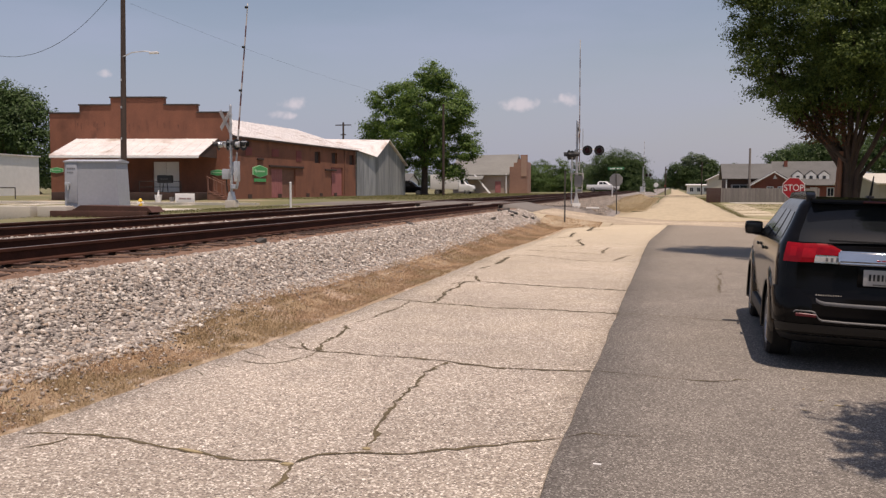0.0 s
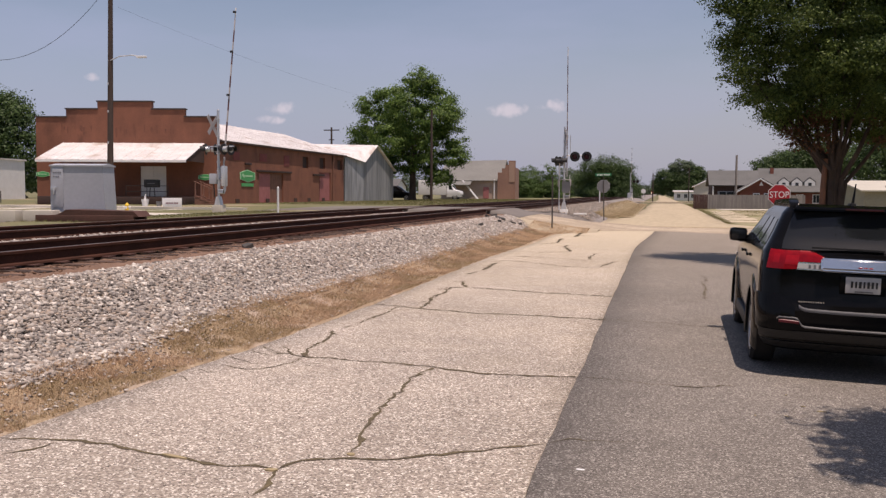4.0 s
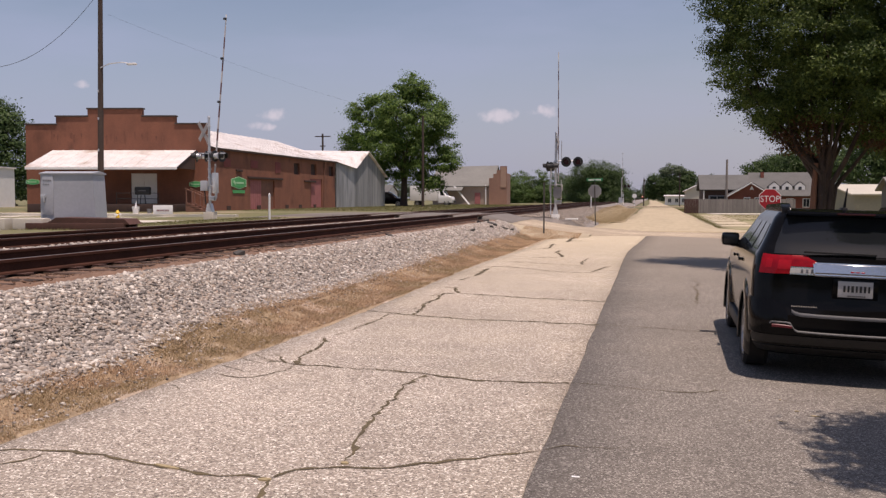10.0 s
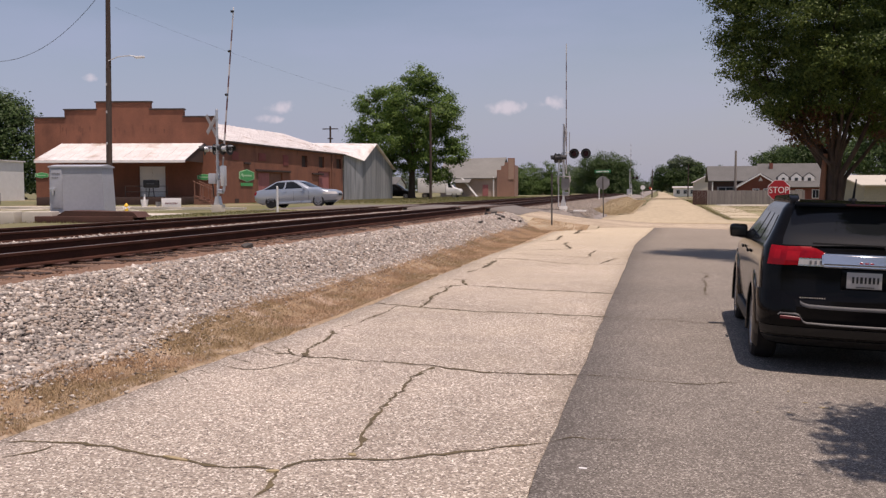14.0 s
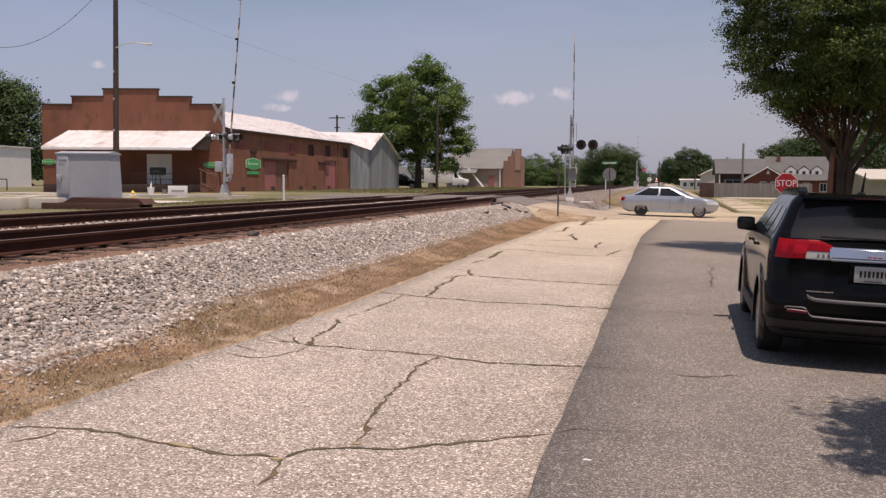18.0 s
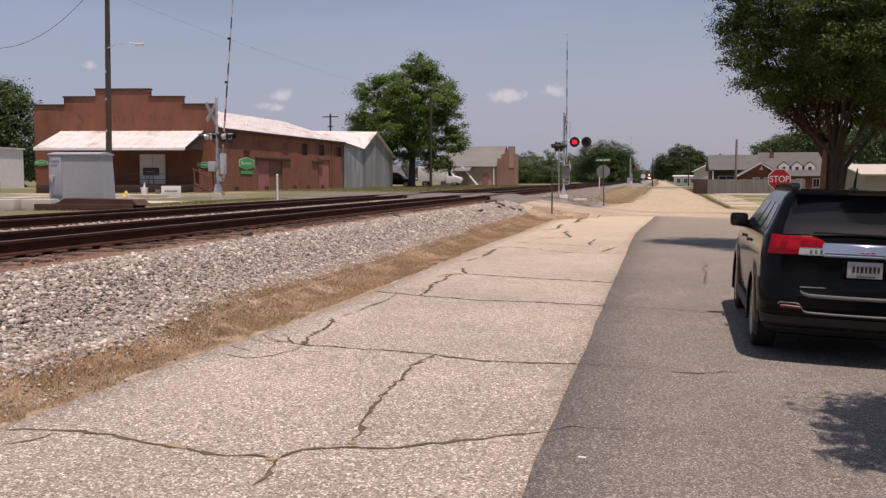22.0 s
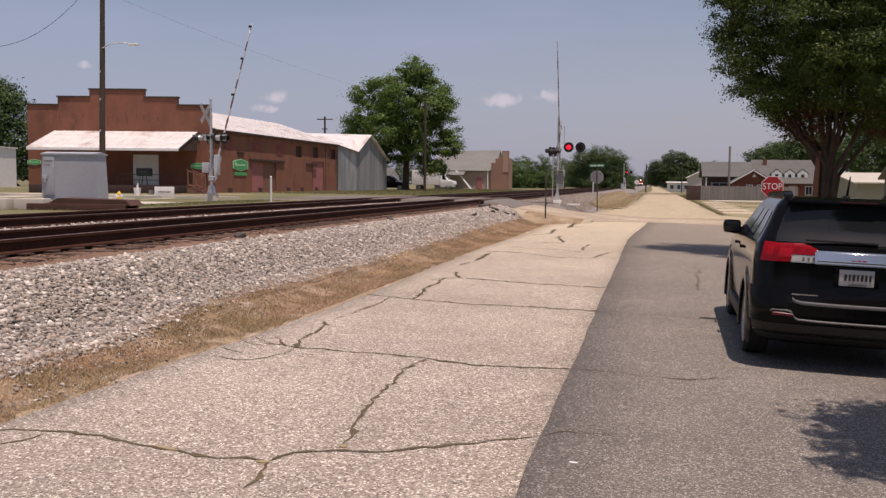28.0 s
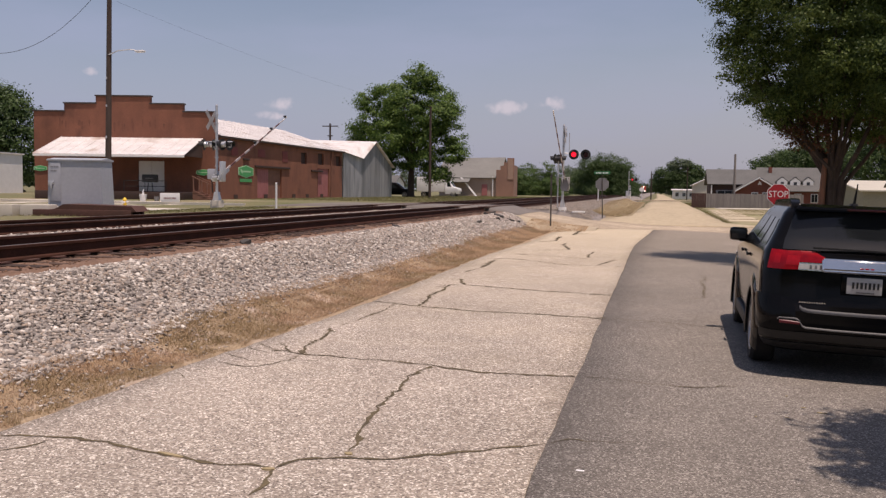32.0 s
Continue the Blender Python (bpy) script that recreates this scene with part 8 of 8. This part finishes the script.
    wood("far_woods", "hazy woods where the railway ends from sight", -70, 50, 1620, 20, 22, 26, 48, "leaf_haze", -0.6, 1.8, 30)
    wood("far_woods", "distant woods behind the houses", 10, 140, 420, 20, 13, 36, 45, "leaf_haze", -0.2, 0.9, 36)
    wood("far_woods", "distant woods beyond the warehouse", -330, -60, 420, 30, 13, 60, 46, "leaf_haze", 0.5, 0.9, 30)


build_trees()

# ---- poles, wires, cabinets, clutter ----
def wire(name, p0, p1, sag, r=0.012):
    bm = bm_new()
    p0, p1 = Vector(p0), Vector(p1)
    last = p0
    for k in range(1, 25):
        f = k / 24
        q = p0.lerp(p1, f) - Vector((0, 0, 4 * sag * f * (1 - f)))
        rod(bm, last, q, r, r, 5)
        last = q
    return solid(name, bm, "signal_black", "thin sagging overhead cable", "cable")


def build_poles():
    t = thing("utility_pole", "tall dark wooden utility pole with a street lamp arm", "utility pole", pose(-27.64, 41.0, 0.8))
    bm = bm_new()
    rod(bm, (0, 0, 0), (0.26, 0, 13.2), 0.165, 0.108, 16)
    part("pole", bm, "pole_wood", t)
    bm = bm_new()
    pts = [(0.12, -0.1, 7.55), (0.7, -0.05, 7.78), (1.3, 0.1, 7.85), (1.55, 0.2, 7.82)]
    for a, b in zip(pts, pts[1:]):
        rod(bm, a, b, 0.03, 0.028, 8)
    part("lamp_arm", bm, "galvanized", t)
    bm = bm_new()
    box(bm, 1.78, 0.25, 7.77, 0.52, 0.2, 0.11, 0.04)
    part("lamp_head", bm, "white_paint", t, "pale street lamp head")
    bm = bm_new()
    box(bm, 0.25, 0, 12.6, 0.12, 2.4, 0.12)
    part("pole_crossarm", bm, "pole_wood", t)
    for z in (2.0, 3.4, 5.0, 6.4):
        bm = bm_new()
        box(bm, 0.03 * z / 2, -0.15, z, 0.06, 0.06, 0.12)
        part("staple", bm, "galvanized", t)
    wire("cable", (-27.5, 41, 12.2), (-40.6, 41, 12.2), 3.6)
    wire("cable", (-27.4, 41.6, 11.2), (-24.6, 92.2, 10.4), 0.6, 0.004)
    t = thing("utility_pole", "slim wooden pole beside the leafy tree", "utility pole", pose(-23.6, 92.5, 0.7))
    bm = bm_new()
    rod(bm, (0, 0, 0), (0, 0, 9.8), 0.16, 0.11, 12)
    part("pole", bm, "pole_wood", t)
    t = thing("utility_pole", "far utility pole with a crossarm", "utility pole", pose(-46.5, 123.3, 0.7))
    bm = bm_new()
    rod(bm, (0, 0, 0), (0, 0, 10.4), 0.18, 0.13, 10)
    part("pole", bm, "pole_wood", t)
    for z, w in ((10.0, 2.4), (8.6, 0.8)):
        bm = bm_new()
        box(bm, 0, 0, z, w, 0.14, 0.14)
        part("pole_crossarm", bm, "pole_wood", t)
    t = thing("utility_pole", "wooden pole in front of the brick house", "utility pole", pose(8.95, 112, 0.0))
    bm = bm_new()
    rod(bm, (0, 0, 0), (0, 0, 6.4), 0.16, 0.12, 12)
    part("pole", bm, "gray_pole", t)
    for x, y, h in ((6.6, 210, 7.5), (-1.2, 190, 6.0)):
        t = thing("utility_pole", "distant wooden pole along the road", "utility pole", pose(x, y, 0.0))
        bm = bm_new()
        rod(bm, (0, 0, 0), (0, 0, h), 0.13, 0.10, 8)
        part("pole", bm, "pole_wood", t)


def build_trackside():
    # signal relay cabinet on its rusty stand
    c = thing("relay_cabinet", "large gray metal signal cabinet with sloping lid beside the track", "cabinet", pose(-17.22, 24.2, 1.08, 0, 0, 11))
    bm = bm_new()
    prism(bm, [(-0.86, 0), (0.84, 0), (0.77, 1.38), (-0.84, 1.38)], "y", -0.42, 0.42)
    part("case", bm, "cabinet_gray", c)
    bm = bm_new()
    prism(bm, [(-0.46, 1.38), (0.46, 1.38), (0.46, 1.42), (0.0, 1.48), (-0.46, 1.42)], "x", -0.87, 0.81)
    part("lid", bm, "cabinet_gray", c)
    bm = bm_new()
    box(bm, -0.62, -0.43, 0.75, 0.34, 0.03, 1.2, 0.01)
    d = part("door", bm, "cabinet_gray", c)
    bm = bm_new()
    box(bm, -0.72, -0.47, 0.62, 0.05, 0.06, 0.16, 0.01)
    box(bm, -0.74, -0.47, 0.72, 0.16, 0.05, 0.1, 0.01)
    part("latch", bm, "galvanized", d)
    bars(c, "notice_bars", -0.76, -0.5, 1.18, 1.22, -0.45, 5, "sign_back", "gray plain bars")
    bars(c, "notice_bars", -0.76, -0.56, 1.06, 1.10, -0.45, 4, "sign_back", "gray plain bars")
    st = thing("steel_stand", "rusty dark red steel skid under the cabinet", "stand", pose(-16.0, 23.3, 0.78, 0, 0, 11))
    for y in (-0.45, 0.45):
        bm = bm_new()
        box(bm, -0.3, y, 0.12, 2.9, 0.16, 0.24, 0.02)
        part("beam", bm, "rust_iron", st)
    bm = bm_new()
    prism(bm, [(-1.7, 0.2), (1.3, 0.2), (1.15, 0.36), (-0.85, 0.40), (-1.1, 0.26)], "y", -0.5, 0.5)
    part("cover", bm, "rust_iron", st)
    # low concrete wall and bins further left
    for x, y, w in ((-19.0, 22.6, 1.3), (-17.75, 22.9, 0.9)):
        bm = bm_new()
        box(bm, x, y, 0.92, w, 0.5, 0.46, 0.03, Matrix.Rotation(radians(10), 4, "Z"))
        solid("concrete_block", bm, "pale_concrete", "weathered concrete block beside the track", "block", group="concrete blocks")
    # hydrant and odds and ends before the porch
    h = thing("fire_hydrant", "yellow fire hydrant on the grass", "hydrant", pose(-25.5, 39.2, 0.62) @ Matrix.Scale(0.8, 4))
    bm = bm_new()
    rod(bm, (0, 0, 0), (0, 0, 0.5), 0.12, 0.11, 14)
    rod(bm, (0, 0, 0.5), (0, 0, 0.66), 0.14, 0.04, 14)
    part("barrel", bm, "yellow_paint", h)
    bm = bm_new()
    rod(bm, (-0.22, 0, 0.4), (0.22, 0, 0.4), 0.06, 0.06, 10)
    rod(bm, (0, -0.2, 0.36), (0, 0, 0.36), 0.075, 0.075, 10)
    part("outlets", bm, "white_paint", h)
    b = thing("lawn_sign", "low white sign board on the grass before the porch", "sign", pose(-29.55, 50.3, 0.62, 0, 0, 14))
    bm = bm_new()
    box(bm, 0, 0, 0.36, 1.22, 0.04, 0.63, 0.01)
    s = part("board", bm, "sign_white", b)
    bars(s, "writing_bars", -0.4, 0.4, 0.30, 0.40, -0.022, 8, "red_reflector", "faint plain bars")
    for x in (-0.45, 0.45):
        bm = bm_new()
        box(bm, x, 0.03, 0.2, 0.04, 0.04, 0.4)
        part("leg", bm, "sign_white", b)
    for i, (dx, dy, s, m) in enumerate(((0.0, 0, 0.42, "white_paint"), (0.7, 0.3, 0.36, "sign_back"), (1.25, 0.1, 0.34, "white_paint"), (-0.3, 0.5, 0.5, "white_paint"))):
        t = thing("goose_planter" if i == 0 else "planter", "small white garden planter before the porch", "planter", pose((-26.9 + dx - 1.6) * 1.105, (45.6 + dy) * 1.105, 0.70))
        bm = bm_new()
        rod(bm, (0, 0, 0), (0, 0, s), s * 0.35, s * 0.48, 14)
        part("pot", bm, m, t)
        if i in (0, 3):
            bm = bm_new()
            rod(bm, (0, 0, s), (0.03, 0, s + 0.32), 0.07, 0.03, 8)
            part("finial", bm, "white_paint", t)
    # black kettle grill and pipe rail before the white doors
    t = thing("grill", "black barrel grill on a stand before the white doors", "grill", pose(-32.76, 53.3, 1.34, 0, 0, 11))
    bm = bm_new()
    box(bm, 0, 0, 0.88, 1.0, 0.42, 0.52, 0.08)
    part("barrel", bm, "signal_black", t)
    bm = bm_new()
    box(bm, 0.02, -0.23, 0.88, 0.5, 0.03, 0.03)
    part("handle", bm, "sign_back", t)
    for x in (-0.12, 0.12):
        bm = bm_new()
        rod(bm, (x * 1.6, 0, 0), (x, 0, 0.6), 0.03, 0.03, 8)
        part("leg", bm, "signal_black", t)
    t = thing("porch_rail", "thin dark pipe rail along the loading porch", "railing", pose(-32.5, 52.6, 1.34, 0, 0, 11))
    for z in (0.35, 0.72):
        bm = bm_new()
        rod(bm, (-1.6, 0, z), (1.2, 0, z), 0.018, 0.018, 6)
        part("bar", bm, "signal_black", t)
    for x in (-1.6, -0.2, 1.2):
        bm = bm_new()
        rod(bm, (x, 0, 0), (x, 0, 0.74), 0.02, 0.02, 6)
        part("post", bm, "signal_black", t)
    bm = bm_new()
    box(bm, -31.6, 31.6, 0.57, 19.0, 17.0, 0.12)
    solid("pavement_lot", bm, "pale_concrete", "pale worn concrete lot beyond the tracks", "pavement", kind="structure")
    # paved apron before the warehouse and its kerb
    bm = bm_new()
    box(bm, -43, 45.5, 0.56, 30, 7.4, 0.1)
    solid("pavement_apron", bm, "pale_concrete", "pale concrete forecourt beside the warehouse", "pavement", kind="structure")
    bm = bm_new()
    prism(bm, [(-45, 49.6), (-30.2, 52.4), (-30.0, 49.4), (-24.0, 49.4), (-24.0, 48.9), (-45, 48.9)], "z", 0.60, 0.76)
    solid("pavement_kerb", bm, "pale_concrete", "pale concrete kerb before the porch", "pavement", kind="structure")
    for x in (-46.5, -44.8):
        t = thing("railing", "low dark pipe railing by the forecourt", "railing", pose(x, 52.5, 0.82, 0, 0, 11))
        bm = bm_new()
        rod(bm, (-0.8, 0, 0.8), (0.8, 0, 0.8), 0.04, 0.04, 8)
        part("top_rail", bm, "post_steel", t)
        for u in (-0.8, 0.8):
            bm = bm_new()
            rod(bm, (u, 0, 0), (u, 0, 0.82), 0.04, 0.04, 8)
            part("post", bm, "post_steel", t)
    # scraps on the asphalt
    bm = bm_new()
    prism(bm, [(-0.026, -0.01), (0.024, -0.013), (0.028, 0.008), (-0.022, 0.014)], "z", 0.0, 0.002)
    solid("paper_scrap", bm, "sign_white", "small scrap of white paper on the asphalt", "litter", pose(-0.44, 5.56, 0.0095, 2, 3, 10))
    for x, y, w, turn in ((1.12, 8.15, 0.05, 60), (1.2, 7.75, 0.05, 20), (1.32, 7.62, 0.09, 12), (1.02, 7.35, 0.04, -30), (0.78, 7.3, 0.05, 80)):
        bm = bm_new()
        prism(bm, [(-w / 2, 0), (-w * 0.2, -w * 0.14), (w / 2, 0), (-w * 0.1, w * 0.16)], "z", 0.0, 0.004)
        solid("dead_leaf", bm, "straw_tuft", "small dry leaf on the asphalt", "leaf", pose(x, y, street_z(x, y) + 0.010, 3, 4, turn), "dead leaves")
    # loose slabs and stones where the bank meets the crossing
    for i, (x, y, s) in enumerate(((-6.5, 37.2, 0.30), (-6.1, 37.9, 0.22), (-6.9, 36.5, 0.26), (-6.3, 35.9, 0.2), (-5.9, 38.8, 0.16), (-7.0, 38.4, 0.2), (-6.3, 31.8, 0.2), (-7.1, 14.6, 0.16), (-6.8, 23.0, 0.14))):
        bm = bm_new()
        prism(bm, [(s * (0.8 + 0.25 * math.sin(3.1 * k + i)) * math.cos(k * 0.9), s * (0.5 + 0.2 * math.cos(2.3 * k + 2 * i)) * math.sin(k * 0.9)) for k in range(7)], "z", -0.03, 0.025 + 0.15 * s)
        bmesh.ops.bevel(bm, geom=bm.edges[:], offset=0.008, segments=1, affect="EDGES")
        solid("broken_slab", bm, "broken_asphalt", "broken chunk of old asphalt on the bank", "stone", pose(x, y, float(ballast_profile(np.array(x))) + 0.02, 8, 14, 40 * i), "broken chunks")


build_poles()
build_trackside()
build_deck()
build_rust_bed()
build_tracks()
build_stones()

# ---- what moves ----
def motions():
    # silver sedan along the crossing road; x of its middle by time
    mid = ((0, -95), (9.0, -50.0), (10.5, -39.2), (11, -35.7), (12, -28.6), (12.5, -25.9), (13, -23.25), (13.5, -20.6), (14, -18.2), (14.5, -15.9), (15.5, -11.6),
           (16.5, -7.3), (17, -4.8), (17.5, -2.3), (18, 0.2), (18.5, 2.7), (19, 5.3), (19.5, 8.0), (20.5, 13.6), (24, 34.0), (32, 75.0))
    rows = []
    for t, x in mid:
        x = x * 1.057
        zm, dz = (cross_z(x - 1.34) + cross_z(x + 1.43)) / 2, (cross_z(x + 1.43) - cross_z(x - 1.34)) / 2 * (1.0 if x > -12 else 0.6)
        zr, zf = zm - dz, zm + dz
        rows.append((t, pose(x - 2.4, 46.2, zr - 0.375 * (zf - zr) + 0.0, math.degrees(math.atan2(zf - zr, 2.77)), 0, -90)))
    walk(SEDAN, rows)
    walk(PICKUP, [(t, pose(x - 2.9, 161, z, 0, 0, -90)) for t, x, z in
                  ((0, -11.8, 0.92), (1, -7.9, 0.75), (2, -3.1, 0.45), (3, 3.0, 0.37), (3.5, 6.0, 0.36), (5.5, 20.0, 0.36), (10, 40.0, 0.36), (32, 42.5, 0.36))])
    x = sum(RAILS[0]) / 2
    walk(LOCO, [(0, pose(x, 1380, RAIL_Z)), (19, pose(x, 960, RAIL_Z)), (27.5, pose(x, 730, RAIL_Z)), (32, pose(x, 605, RAIL_Z))])
    far = ((0, 79.7), (26, 79.7), (26.6, 75.5), (27.5, 66.8), (28, 61.3), (28.5, 55.6), (29, 50.6), (29.5, 45.2), (30, 40.2), (30.5, 35.4), (31, 30.6), (31.5, 26.7), (32, 23.2))
    walk(ARM_FAR, [(t, pose(0.22, 0, 1.42, a)) for t, a in far])
    near = ((0, 86.5), (26.0, 86.5), (26.6, 82.9), (27.5, 72.3), (28, 66.3), (28.5, 60.3), (29, 55.4), (29.5, 50.1), (30, 44.9), (30.5, 40.1), (31, 35.0), (31.5, 30.9), (32, 26.9))
    walk(ARM_NEAR, [(t, pose(-0.15, 0, 1.45, a)) for t, a in near])
    walk(ARM_DISTANT, [(0, pose(-0.15, 0, 1.9, 87)), (15.0, pose(-0.15, 0, 1.9, 87)), (22, pose(-0.15, 0, 1.9, 60)), (27, pose(-0.15, 0, 1.9, 5)), (32, pose(-0.15, 0, 1.9, 0))])

    # flashers: the glowing roundel comes to the front of its lens while it shines
    def flash(ob, spans):
        on, off = pose(0, -0.022, 0), pose(0, 0.012, 0)
        r = [(0, off)]
        for a, b in spans:
            r += [(a - 0.034, off), (a, on)] + ([(b - 0.034, on), (b, off)] if b < 32 else [(32, on)])
        walk(ob, r if r[-1][0] == 32 else r + [(32, off)])
    left = [(21.87, 22.27)] + [(22.74 + 1.3 * k, 23.40 + 1.3 * k) for k in range(8)]
    right = [(21.54, 21.80), (22.27, 22.70)] + [(23.44 + 1.3 * k, 23.97 + 1.3 * k) for k in range(7)]
    flash(LAMP_L, left)
    flash(LAMP_R, right)
    flash(DIST_L, [(17.35 + 1.3 * k, 17.95 + 1.3 * k) for k in range(12)])
    flash(DIST_R, [(16.7 + 1.3 * k, 17.3 + 1.3 * k) for k in range(12)])


motions()
